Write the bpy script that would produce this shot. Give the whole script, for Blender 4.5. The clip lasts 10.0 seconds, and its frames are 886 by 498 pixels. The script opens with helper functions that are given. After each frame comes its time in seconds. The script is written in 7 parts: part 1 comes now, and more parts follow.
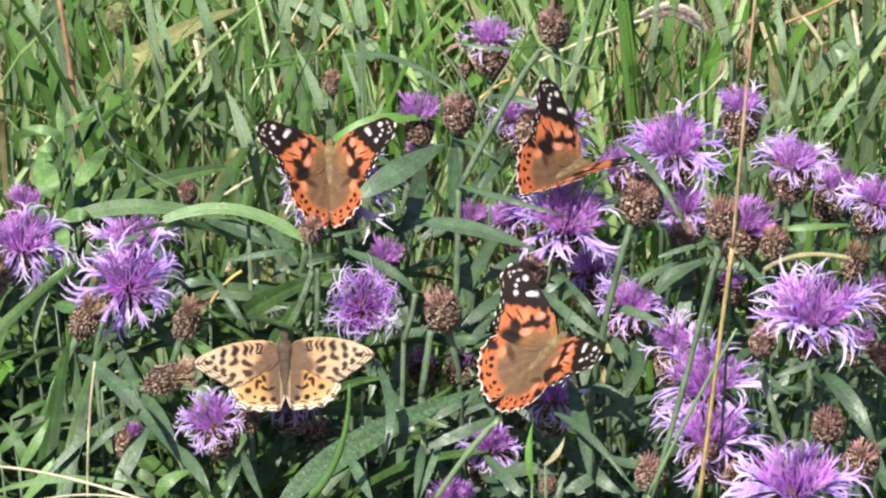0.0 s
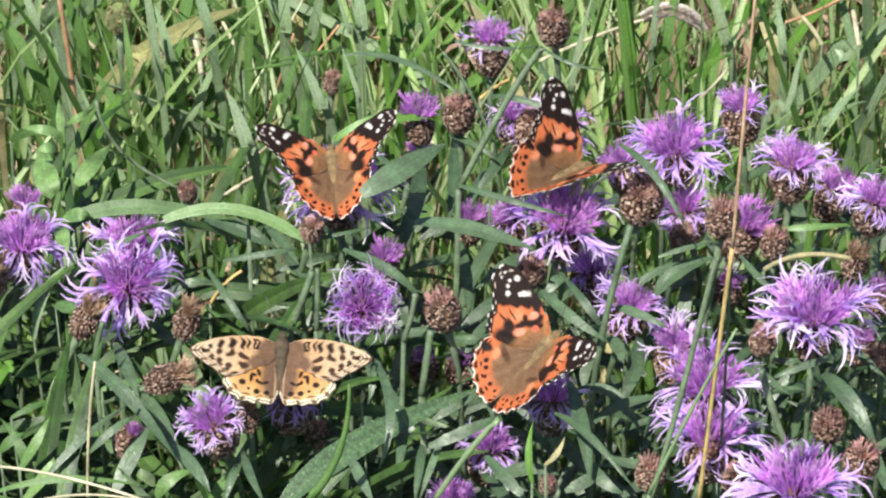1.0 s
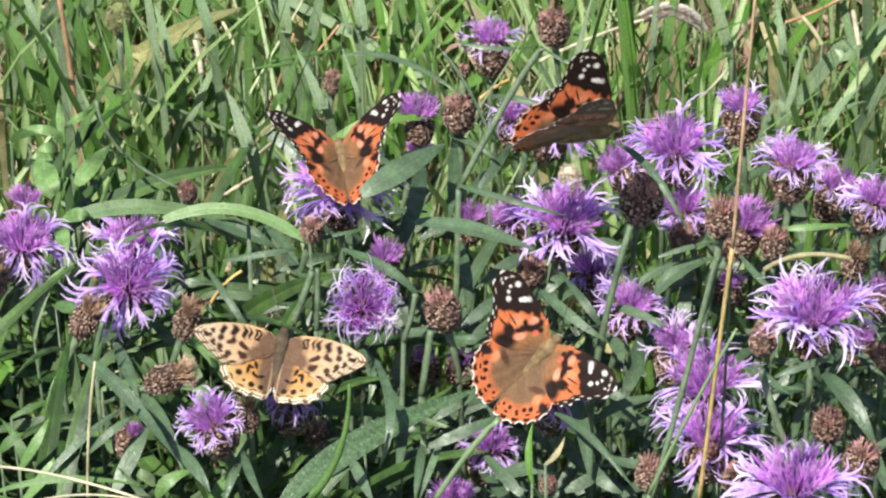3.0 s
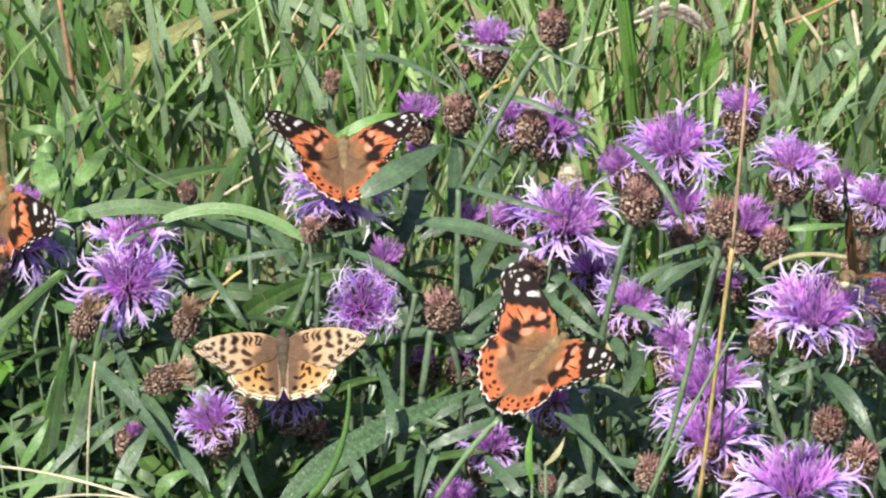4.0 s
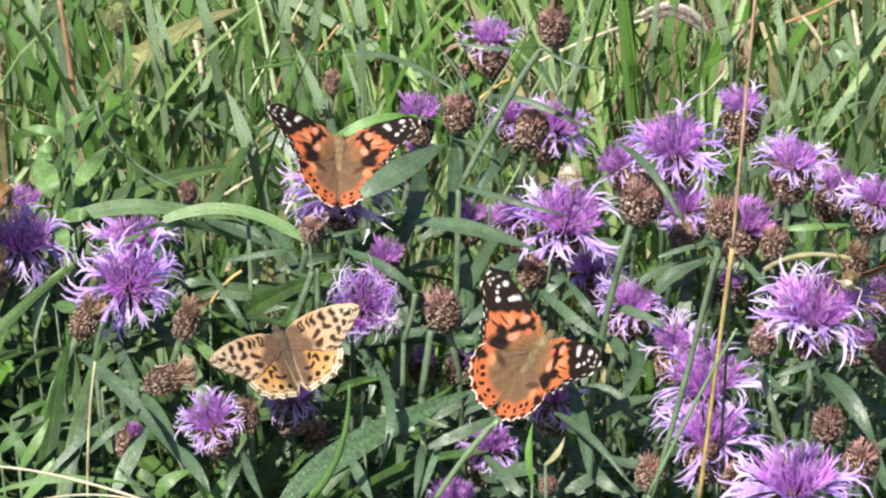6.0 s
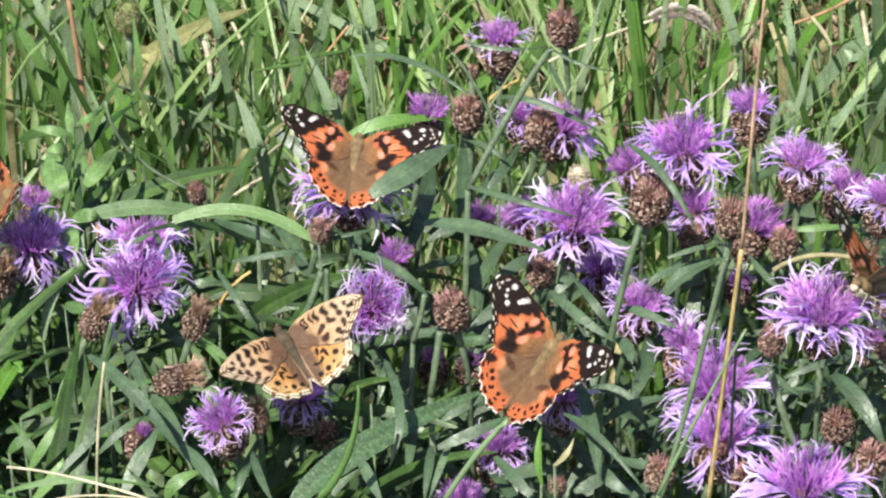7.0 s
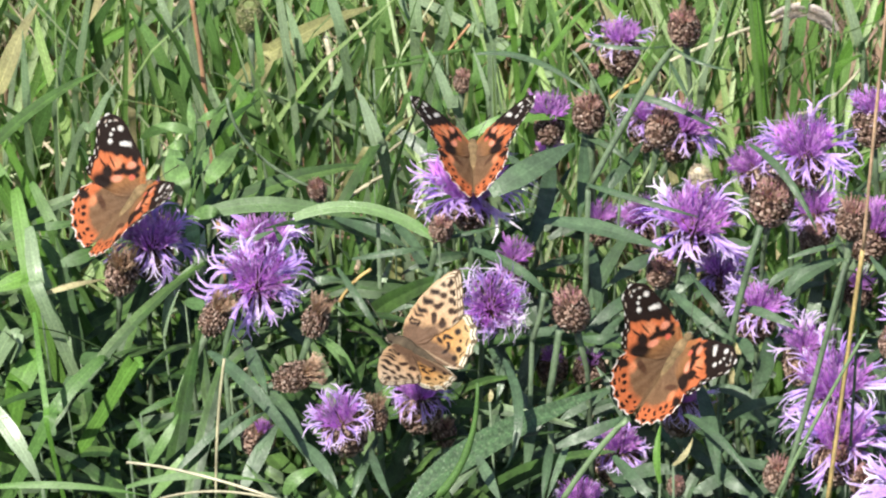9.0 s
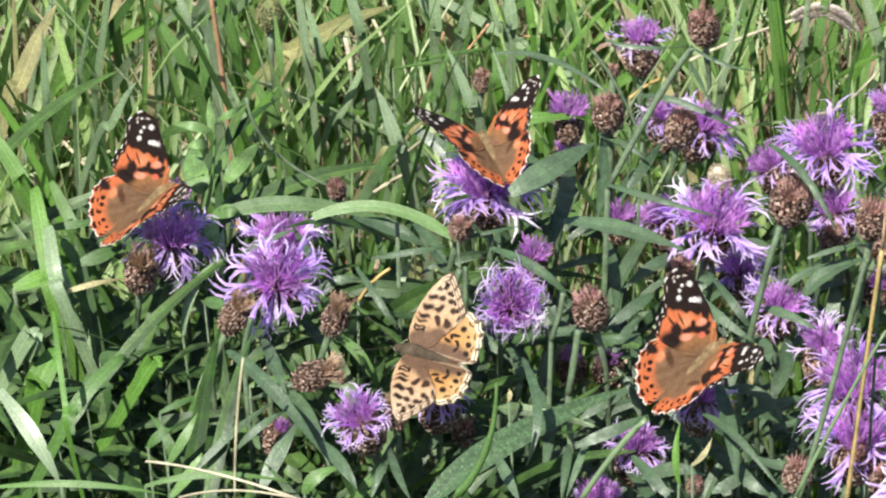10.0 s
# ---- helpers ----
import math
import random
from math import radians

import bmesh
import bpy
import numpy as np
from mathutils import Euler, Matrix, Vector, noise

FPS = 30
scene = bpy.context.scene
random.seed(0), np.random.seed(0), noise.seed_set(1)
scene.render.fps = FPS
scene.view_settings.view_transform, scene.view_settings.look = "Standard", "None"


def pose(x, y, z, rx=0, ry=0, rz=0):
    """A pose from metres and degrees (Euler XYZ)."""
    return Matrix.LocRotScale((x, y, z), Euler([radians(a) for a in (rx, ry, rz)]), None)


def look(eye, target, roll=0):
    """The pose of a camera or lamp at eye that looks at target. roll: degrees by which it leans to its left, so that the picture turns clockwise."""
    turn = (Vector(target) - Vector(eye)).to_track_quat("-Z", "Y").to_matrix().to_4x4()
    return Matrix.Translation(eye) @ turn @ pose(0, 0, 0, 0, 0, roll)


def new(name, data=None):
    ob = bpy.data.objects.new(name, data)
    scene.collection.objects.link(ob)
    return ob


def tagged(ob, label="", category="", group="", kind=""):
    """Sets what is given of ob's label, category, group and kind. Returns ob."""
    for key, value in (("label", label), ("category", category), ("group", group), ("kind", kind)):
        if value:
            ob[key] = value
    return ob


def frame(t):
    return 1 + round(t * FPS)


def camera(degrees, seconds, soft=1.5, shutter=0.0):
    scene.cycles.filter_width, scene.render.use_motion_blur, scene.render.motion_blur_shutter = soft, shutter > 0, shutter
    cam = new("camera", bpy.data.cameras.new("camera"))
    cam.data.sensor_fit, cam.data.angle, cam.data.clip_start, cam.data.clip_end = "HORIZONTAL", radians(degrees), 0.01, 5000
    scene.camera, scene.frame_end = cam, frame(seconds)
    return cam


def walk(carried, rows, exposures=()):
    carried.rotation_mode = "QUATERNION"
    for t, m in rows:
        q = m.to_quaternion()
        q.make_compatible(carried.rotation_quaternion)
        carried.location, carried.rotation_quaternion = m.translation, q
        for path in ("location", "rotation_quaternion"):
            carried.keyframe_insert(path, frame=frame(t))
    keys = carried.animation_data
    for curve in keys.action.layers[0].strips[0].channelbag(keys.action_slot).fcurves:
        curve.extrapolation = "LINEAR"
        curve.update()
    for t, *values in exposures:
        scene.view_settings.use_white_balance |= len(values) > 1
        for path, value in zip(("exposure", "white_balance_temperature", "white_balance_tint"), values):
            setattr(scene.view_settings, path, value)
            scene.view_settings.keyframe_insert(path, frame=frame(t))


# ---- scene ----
# ---- camera: a tripod camera with a long lens, still at first, panning late on ----
EYE, AIM = (0.0, -0.942, 1.0096), (0.0, 0.0, 0.35)
cam = camera(14.0, 10.0, soft=2.3)
START = look(EYE, AIM)
walk(cam, [(t, START @ pose(0, 0, 0, a, b, c)) for t, a, b, c in (
    (0.0, 0, 0, 0), (5.7, 0, 0, 0), (6.8, 0.0, 0.004, 0),
    (7, 0.0108, 0.1466, 0),
    (7.5, 0.0135, 0.799, 0.0995),
    (8, 0.0076, 1.2627, 0.2318),
    (8.5, -0.001, 1.6646, 0.2665),
    (9, -0.0054, 2.0511, 0.3788),
    (9.5, -0.0081, 2.2141, 0.4041),
    (10, -0.0105, 2.3545, 0.4603),
)])

# ---- light: a high clear midday sun and a blue sky ----
world = bpy.data.worlds.new("sky")
scene.world = world
world.use_nodes = True
wn = world.node_tree
sky = wn.nodes.new("ShaderNodeTexSky")
sky.sky_type, sky.sun_disc = "NISHITA", False
SUN_EL, SUN_AZ = radians(57), radians(212)
sky.sun_elevation, sky.sun_rotation = SUN_EL, SUN_AZ
wn.links.new(sky.outputs["Color"], wn.nodes["Background"].inputs["Color"])
wn.nodes["Background"].inputs["Strength"].default_value = 0.086
to_sun = Vector((math.sin(SUN_AZ) * math.cos(SUN_EL), math.cos(SUN_AZ) * math.cos(SUN_EL), math.sin(SUN_EL)))
sun_data = bpy.data.lights.new("sun", "SUN")
sun_data.energy, sun_data.angle, sun_data.color = 5.0, radians(0.53), (1.0, 0.955, 0.88)
sun = new("sun", sun_data)
sun.matrix_world = look(to_sun * 20, (0, 0, 0))
scene.view_settings.exposure = 0.64


# ---- materials ----
def shader(name):
    m = bpy.data.materials.new(name)
    m.use_nodes = True
    nt = m.node_tree
    return m, nt, nt.nodes["Principled BSDF"], nt.nodes["Material Output"]


def node(nt, kind, **values):
    n = nt.nodes.new(kind)
    for key, value in values.items():
        n.inputs[key].default_value = value
    return n


def mix(nt, fac, a, b, mode="MIX"):
    n = nt.nodes.new("ShaderNodeMix")
    n.data_type, n.blend_type = "RGBA", mode
    for i, v in ((0, fac), (6, a), (7, b)):
        if isinstance(v, bpy.types.NodeSocket):
            nt.links.new(v, n.inputs[i])
        else:
            n.inputs[i].default_value = (*v, 1) if isinstance(v, tuple) else v
    return n.outputs[2]


def ramp(nt, source, stops):
    n = nt.nodes.new("ShaderNodeValToRGB")
    el = n.color_ramp.elements
    while len(el) < len(stops):
        el.new(0.5)
    for e, (p, c) in zip(el, stops):
        e.position, e.color = p, (*c, 1)
    nt.links.new(source, n.inputs["Fac"])
    return n.outputs["Color"]


def organic(name, colours, rough=0.5, gloss=0.4, grain=900.0, blotch=60.0, bump=0.3, glow_through=0.25, by="object", wear=(0.3, 0.24, 0.1), worn=0.0, stretch=(1, 1, 1), veins=0, tip=None, mottle=1.0, through_tint=(1.25, 1.3, 0.7)):
    """A plant surface: a colour per piece from a row of colours, blotches, fine grain, relief, and light passing through it."""
    m, nt, bsdf, out = shader(name)
    if by == "object":
        pick = nt.nodes.new("ShaderNodeObjectInfo").outputs["Random"]
    else:
        pick = nt.nodes.new("ShaderNodeNewGeometry").outputs["Random Per Island"]
    colours = colours * 2 if len(colours) == 1 else colours
    n = len(colours)
    col = ramp(nt, pick, [(i / max(1, n - 1), c) for i, c in enumerate(colours)])
    coord = nt.nodes.new("ShaderNodeTexCoord").outputs["Object"]
    mp = nt.nodes.new("ShaderNodeMapping")
    mp.inputs["Scale"].default_value = stretch
    nt.links.new(coord, mp.inputs["Vector"])
    big = node(nt, "ShaderNodeTexNoise", Scale=blotch, Detail=3.0)
    fine = node(nt, "ShaderNodeTexNoise", Scale=grain, Detail=2.0)
    for t in (big, fine):
        nt.links.new(mp.outputs["Vector"], t.inputs["Vector"])
    b = ramp(nt, big.outputs["Fac"], [(0.3, (1 - 0.42 * mottle,) * 3), (0.72, (1 + 0.36 * mottle, 1 + 0.36 * mottle, 1 + 0.3 * mottle))])
    f = ramp(nt, fine.outputs["Fac"], [(0.3, (0.78, 0.78, 0.78)), (0.7, (1.18, 1.18, 1.18))])
    col = mix(nt, 1.0, col, b, "MULTIPLY")
    col = mix(nt, 1.0, col, f, "MULTIPLY")
    if worn:
        spot = node(nt, "ShaderNodeTexNoise", Scale=blotch * 1.7, Detail=4.0)
        nt.links.new(mp.outputs["Vector"], spot.inputs["Vector"])
        mask = ramp(nt, spot.outputs["Fac"], [(0.62 - worn * 0.2, (0, 0, 0)), (0.7 - worn * 0.15, (1, 1, 1))])
        col = mix(nt, mask, col, wear)
    height = fine.outputs["Fac"]
    if veins:
        at = nt.nodes.new("ShaderNodeUVMap")
        at.uv_map = "leaf"
        sep = nt.nodes.new("ShaderNodeSeparateXYZ")
        nt.links.new(at.outputs["UV"], sep.inputs[0])
        rib = node(nt, "ShaderNodeMath")
        rib.operation = "PINGPONG"
        rib.inputs[1].default_value = 0.5
        nt.links.new(sep.outputs["X"], rib.inputs[0])
        mid = ramp(nt, rib.outputs[0], [(0.44, (0.97, 0.97, 0.97)), (0.5, (1.3, 1.28, 1.28))])
        col = mix(nt, 1.0, col, mid, "MULTIPLY")
        wave = node(nt, "ShaderNodeMath")
        wave.operation = "MULTIPLY"
        wave.inputs[1].default_value = veins * 6.283
        nt.links.new(sep.outputs["X"], wave.inputs[0])
        sine = node(nt, "ShaderNodeMath")
        sine.operation = "SINE"
        nt.links.new(wave.outputs[0], sine.inputs[0])
        line = ramp(nt, sine.outputs[0], [(0.0, (0.93, 0.93, 0.93)), (1.0, (1.06, 1.06, 1.06))])
        col = mix(nt, 1.0, col, line, "MULTIPLY")
        add = node(nt, "ShaderNodeMath")
        add.operation = "MULTIPLY_ADD"
        add.inputs[1].default_value = 0.12
        nt.links.new(sine.outputs[0], add.inputs[0])
        nt.links.new(fine.outputs["Fac"], add.inputs[2])
        height = add.outputs[0]
        shine = ramp(nt, big.outputs["Fac"], [(0.35, (rough + 0.14,) * 3), (0.65, (max(0.2, rough - 0.12),) * 3)])
        nt.links.new(shine, bsdf.inputs["Roughness"])
    if tip:
        at = nt.nodes.new("ShaderNodeUVMap")
        at.uv_map = "leaf"
        sep = nt.nodes.new("ShaderNodeSeparateXYZ")
        nt.links.new(at.outputs["UV"], sep.inputs[0])
        col = mix(nt, 1.0, col, ramp(nt, sep.outputs["Y"], [(0.0, (0.72, 0.66, 0.74)), (0.45, (1.0, 1.0, 1.0)), (0.8, tip)]), "MULTIPLY")
    nt.links.new(col, bsdf.inputs["Base Color"])
    bsdf.inputs["Roughness"].default_value = rough
    bsdf.inputs["Specular IOR Level"].default_value = gloss
    bp = node(nt, "ShaderNodeBump", Strength=bump, Distance=0.0004)
    nt.links.new(height, bp.inputs["Height"])
    nt.links.new(bp.outputs["Normal"], bsdf.inputs["Normal"])
    if glow_through:
        tr = nt.nodes.new("ShaderNodeBsdfTranslucent")
        tint = mix(nt, 1.0, col, (1.1, 1.0, 1.15) if tip else through_tint, "MULTIPLY")
        nt.links.new(tint, tr.inputs["Color"])
        ms = nt.nodes.new("ShaderNodeMixShader")
        ms.inputs[0].default_value = glow_through
        nt.links.new(bsdf.outputs[0], ms.inputs[1])
        nt.links.new(tr.outputs[0], ms.inputs[2])
        nt.links.new(ms.outputs[0], out.inputs["Surface"])
    return m


GRASS = organic("grass_green", [(0.055, 0.115, 0.028), (0.27, 0.43, 0.125), (0.43, 0.58, 0.24), (0.085, 0.165, 0.042), (0.21, 0.36, 0.095), (0.58, 0.69, 0.40), (0.13, 0.24, 0.06), (0.045, 0.095, 0.025)], 0.36, 0.5, 1500, 35, 0.2, 0.34, "island", veins=4, mottle=0.4, through_tint=(1.1, 1.3, 0.75))
PALE_GRASS = organic("pale_grass", [(0.11, 0.19, 0.058), (0.47, 0.58, 0.29), (0.28, 0.40, 0.15), (0.62, 0.68, 0.44), (0.16, 0.27, 0.08)], 0.4, 0.5, 1500, 35, 0.2, 0.32, "island", worn=0.1, veins=3, mottle=0.4, through_tint=(1.1, 1.3, 0.75))
BROAD = organic("broad_grass", [(0.042, 0.102, 0.025), (0.068, 0.15, 0.038), (0.10, 0.205, 0.054), (0.055, 0.12, 0.030), (0.145, 0.265, 0.08)], 0.42, 0.32, 1300, 35, 0.25, 0.32, "island", veins=5, mottle=0.5)
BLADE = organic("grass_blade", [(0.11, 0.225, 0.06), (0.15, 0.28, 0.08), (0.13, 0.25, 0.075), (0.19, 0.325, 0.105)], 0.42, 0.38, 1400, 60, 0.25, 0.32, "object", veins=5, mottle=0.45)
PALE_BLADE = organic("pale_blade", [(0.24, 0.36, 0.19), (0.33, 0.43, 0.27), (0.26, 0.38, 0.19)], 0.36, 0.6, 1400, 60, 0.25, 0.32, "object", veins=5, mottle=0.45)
# blade green with sunlight put into the colour
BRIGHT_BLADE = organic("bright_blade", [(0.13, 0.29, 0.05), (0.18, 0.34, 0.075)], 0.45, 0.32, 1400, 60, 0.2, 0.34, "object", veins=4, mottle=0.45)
STRAW = organic("straw", [(0.34, 0.25, 0.16), (0.60, 0.51, 0.38), (0.20, 0.13, 0.08), (0.66, 0.58, 0.46), (0.26, 0.18, 0.11)], 0.55, 0.4, 1200, 70, 0.3, 0.15, "island")
STRAW_BLADE = organic("straw_blade", [(0.40, 0.38, 0.18), (0.48, 0.42, 0.24), (0.36, 0.38, 0.16)], 0.55, 0.35, 1200, 70, 0.3, 0.2, "object", veins=6)
# blade green with shade put into the colour; also serves plain dark blades
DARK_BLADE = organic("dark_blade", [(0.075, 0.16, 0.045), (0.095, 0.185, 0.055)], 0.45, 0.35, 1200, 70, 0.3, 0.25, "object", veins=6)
OVAL = organic("oval_leaf", [(0.075, 0.155, 0.05), (0.10, 0.19, 0.07), (0.08, 0.15, 0.06)], 0.55, 0.3, 1200, 90, 0.2, 0.25, "object", veins=1)
LITTER = organic("dead_leaf", [(0.34, 0.22, 0.16), (0.46, 0.33, 0.26), (0.26, 0.15, 0.10), (0.52, 0.42, 0.34)], 0.6, 0.3, 1200, 70, 0.4, 0.15, "island", veins=3)
SEED = organic("grass_seed", [(0.58, 0.51, 0.47), (0.70, 0.63, 0.59), (0.46, 0.39, 0.36)], 0.6, 0.3, 1200, 90, 0.3, 0.1, "island")
PALE_STRAW = organic("pale_straw", [(0.46, 0.42, 0.28), (0.55, 0.50, 0.36), (0.40, 0.37, 0.22)], 0.5, 0.4, 1200, 90, 0.3, 0.1, "object")
STALK = organic("stalk_straw", [(0.50, 0.35, 0.13), (0.54, 0.40, 0.18)], 0.5, 0.4, 1200, 90, 0.3, 0.05, "object")
PINK_STALK = organic("pink_stalk", [(0.46, 0.30, 0.20), (0.50, 0.34, 0.24)], 0.5, 0.4, 1200, 90, 0.3, 0.05, "object")
RUST = organic("rust_stalk", [(0.52, 0.30, 0.17), (0.48, 0.27, 0.16)], 0.5, 0.4, 1200, 90, 0.3, 0.05, "object")
LEAF = organic("knapweed_leaf", [(0.062, 0.112, 0.056), (0.090, 0.150, 0.080), (0.072, 0.126, 0.062), (0.115, 0.180, 0.100)], 0.42, 0.5, 1300, 230, 0.5, 0.2, "object", veins=1, mottle=0.7, through_tint=(1.1, 1.3, 0.75))
GREY_LEAF = organic("mottled_leaf", [(0.07, 0.135, 0.06), (0.08, 0.145, 0.068)], 0.42, 0.5, 1400, 700, 0.7, 0.15, "object", wear=(0.17, 0.24, 0.13), worn=0.25, veins=2)
HERB = organic("herb_leaf", [(0.034, 0.078, 0.02), (0.06, 0.125, 0.033), (0.09, 0.17, 0.043), (0.03, 0.07, 0.02), (0.10, 0.18, 0.05)], 0.5, 0.4, 1300, 160, 0.25, 0.25, "island", veins=2)
HERB_LEAF = organic("ovate_herb_leaf", [(0.17, 0.30, 0.10), (0.22, 0.36, 0.13), (0.14, 0.26, 0.085)], 0.45, 0.4, 1300, 180, 0.3, 0.25, "object", veins=1)
LEAF_STUFF = organic("undergrowth_leaf", [(0.040, 0.080, 0.036), (0.066, 0.118, 0.056), (0.092, 0.152, 0.074), (0.050, 0.094, 0.044)], 0.42, 0.6, 1300, 200, 0.4, 0.2, "island", veins=1, mottle=0.7, through_tint=(1.1, 1.3, 0.75))
STEM = organic("knapweed_stem", [(0.10, 0.15, 0.085), (0.14, 0.19, 0.115), (0.085, 0.13, 0.07)], 0.5, 0.4, 900, 160, 0.4, 0.0, "object")
RAY = organic("ray_floret", [(0.55, 0.36, 0.80), (0.66, 0.49, 0.88), (0.58, 0.40, 0.84), (0.79, 0.69, 0.93), (0.48, 0.28, 0.74), (0.70, 0.54, 0.89)], 0.42, 0.4, 900, 160, 0.15, 0.42, "object", tip=(1.34, 1.48, 1.15))
PALE_RAY = organic("pale_ray_floret", [(0.55, 0.42, 0.72), (0.62, 0.50, 0.78), (0.48, 0.32, 0.68)], 0.5, 0.3, 900, 160, 0.15, 0.3, "object")
DISC = organic("disc_floret", [(0.67, 0.29, 0.77), (0.76, 0.38, 0.84), (0.81, 0.50, 0.88), (0.58, 0.22, 0.68)], 0.42, 0.4, 900, 160, 0.15, 0.55, "island", tip=(1.28, 1.4, 1.16))
DRY_FLORET = organic("dry_floret", [(0.42, 0.27, 0.19), (0.54, 0.39, 0.29), (0.34, 0.19, 0.14), (0.62, 0.49, 0.38)], 0.6, 0.3, 900, 160, 0.2, 0.15, "island")
PINK_TOP = organic("pink_floret_tip", [(0.48, 0.28, 0.25), (0.60, 0.40, 0.34), (0.50, 0.22, 0.30)], 0.6, 0.3, 900, 160, 0.2, 0.15, "island")
BRACT = organic("bract", [(0.085, 0.048, 0.034), (0.13, 0.075, 0.052), (0.055, 0.032, 0.026), (0.17, 0.105, 0.072), (0.10, 0.072, 0.045)], 0.6, 0.3, 1300, 300, 0.6, 0.0, "island")
BRACT_TIP = organic("bract_tip", [(0.32, 0.20, 0.155), (0.48, 0.34, 0.27), (0.22, 0.125, 0.10), (0.62, 0.50, 0.42)], 0.6, 0.3, 1500, 300, 0.6, 0.0, "island")
GREEN_BRACT = organic("green_bract", [(0.16, 0.20, 0.07), (0.22, 0.25, 0.10), (0.12, 0.15, 0.06)], 0.55, 0.3, 1300, 300, 0.5, 0.0, "island")
CREAM = organic("spent_head", [(0.62, 0.54, 0.40), (0.70, 0.63, 0.49), (0.54, 0.44, 0.31)], 0.6, 0.3, 1500, 300, 0.5, 0.1, "island")
GREEN_TIP = organic("green_bract_tip", [(0.26, 0.27, 0.12), (0.36, 0.34, 0.18), (0.20, 0.19, 0.09)], 0.6, 0.3, 1500, 300, 0.5, 0.0, "island")
SOIL = organic("soil", [(0.062, 0.062, 0.030)], 0.9, 0.1, 160, 14, 0.6, 0.0, "object", wear=(0.055, 0.10, 0.028), worn=0.8)
FUR = organic("body_fur", [(0.21, 0.145, 0.075)], 0.8, 0.2, 2600, 420, 0.9, 0.0, "object")
DARK_FUR = organic("dark_body_fur", [(0.085, 0.064, 0.042)], 0.8, 0.2, 2600, 420, 0.9, 0.0, "object")
PALE_FUR = organic("pale_belly_fur", [(0.62, 0.53, 0.40)], 0.8, 0.2, 2600, 420, 0.9, 0.0, "object")
CHITIN = organic("antenna_dark", [(0.05, 0.035, 0.025)], 0.4, 0.5, 2000, 300, 0.2, 0.0, "object")


def wing_material():
    m, nt, bsdf, out = shader("wing_scales")
    at = nt.nodes.new("ShaderNodeVertexColor")
    at.layer_name = "scales"
    co = nt.nodes.new("ShaderNodeTexCoord").outputs["Object"]
    fine = node(nt, "ShaderNodeTexNoise", Scale=2400.0, Detail=2.0)
    big = node(nt, "ShaderNodeTexNoise", Scale=260.0, Detail=3.0)
    for t in (fine, big):
        nt.links.new(co, t.inputs["Vector"])
    col = mix(nt, 1.0, at.outputs["Color"], ramp(nt, fine.outputs["Fac"], [(0.3, (0.78, 0.78, 0.78)), (0.7, (1.2, 1.2, 1.2))]), "MULTIPLY")
    col = mix(nt, 1.0, col, ramp(nt, big.outputs["Fac"], [(0.3, (0.85, 0.83, 0.8)), (0.7, (1.12, 1.1, 1.1))]), "MULTIPLY")
    nt.links.new(col, bsdf.inputs["Base Color"])
    bsdf.inputs["Roughness"].default_value = 0.55
    bsdf.inputs["Specular IOR Level"].default_value = 0.1
    tr = nt.nodes.new("ShaderNodeBsdfTranslucent")
    nt.links.new(col, tr.inputs["Color"])
    ms = nt.nodes.new("ShaderNodeMixShader")
    ms.inputs[0].default_value = 0.26
    nt.links.new(bsdf.outputs[0], ms.inputs[1])
    nt.links.new(tr.outputs[0], ms.inputs[2])
    nt.links.new(ms.outputs[0], out.inputs["Surface"])
    return m


WING = wing_material()


# ---- shaping helpers ----
class Pile(list):
    """Vertices, with a place across and along the leaf for each."""
    uv = ()


def pile():
    made = Pile()
    made.uv = []
    return made


def mesh(name, verts, faces, material, smooth=True):
    me = bpy.data.meshes.new(name)
    me.from_pydata([tuple(v) for v in verts], [], faces)
    me.materials.append(material)
    if smooth:
        me.polygons.foreach_set("use_smooth", [True] * len(me.polygons))
    uv = verts.uv if isinstance(verts, Pile) else []
    if len(uv) == len(verts) and uv:
        corner = np.zeros(len(me.loops), dtype=np.int32)
        me.loops.foreach_get('vertex_index', corner)
        layer = me.uv_layers.new(name='leaf')
        layer.data.foreach_set('uv', np.array(uv, dtype=np.float32)[corner].ravel())
    me.update()
    return me


def part(name, me, parent, m=None, label=""):
    ob = new(name, me)
    ob.parent = parent
    if m is not None:
        ob.matrix_basis = m
    return tagged(ob, label)


def bend(a, b, c, n):
    """n + 1 places on the arc that runs from a by way of b to c, and the way it runs there."""
    a, b, c = Vector(a), Vector(b), Vector(c)
    mid = 2 * b - (a + c) / 2
    out = []
    for i in range(n + 1):
        t = i / n
        p = (1 - t) ** 2 * a + 2 * t * (1 - t) * mid + t * t * c
        d = 2 * (1 - t) * (mid - a) + 2 * t * (c - mid)
        out.append((t, p, d.normalized() if d.length > 1e-9 else Vector((0, 0, 1))))
    return out


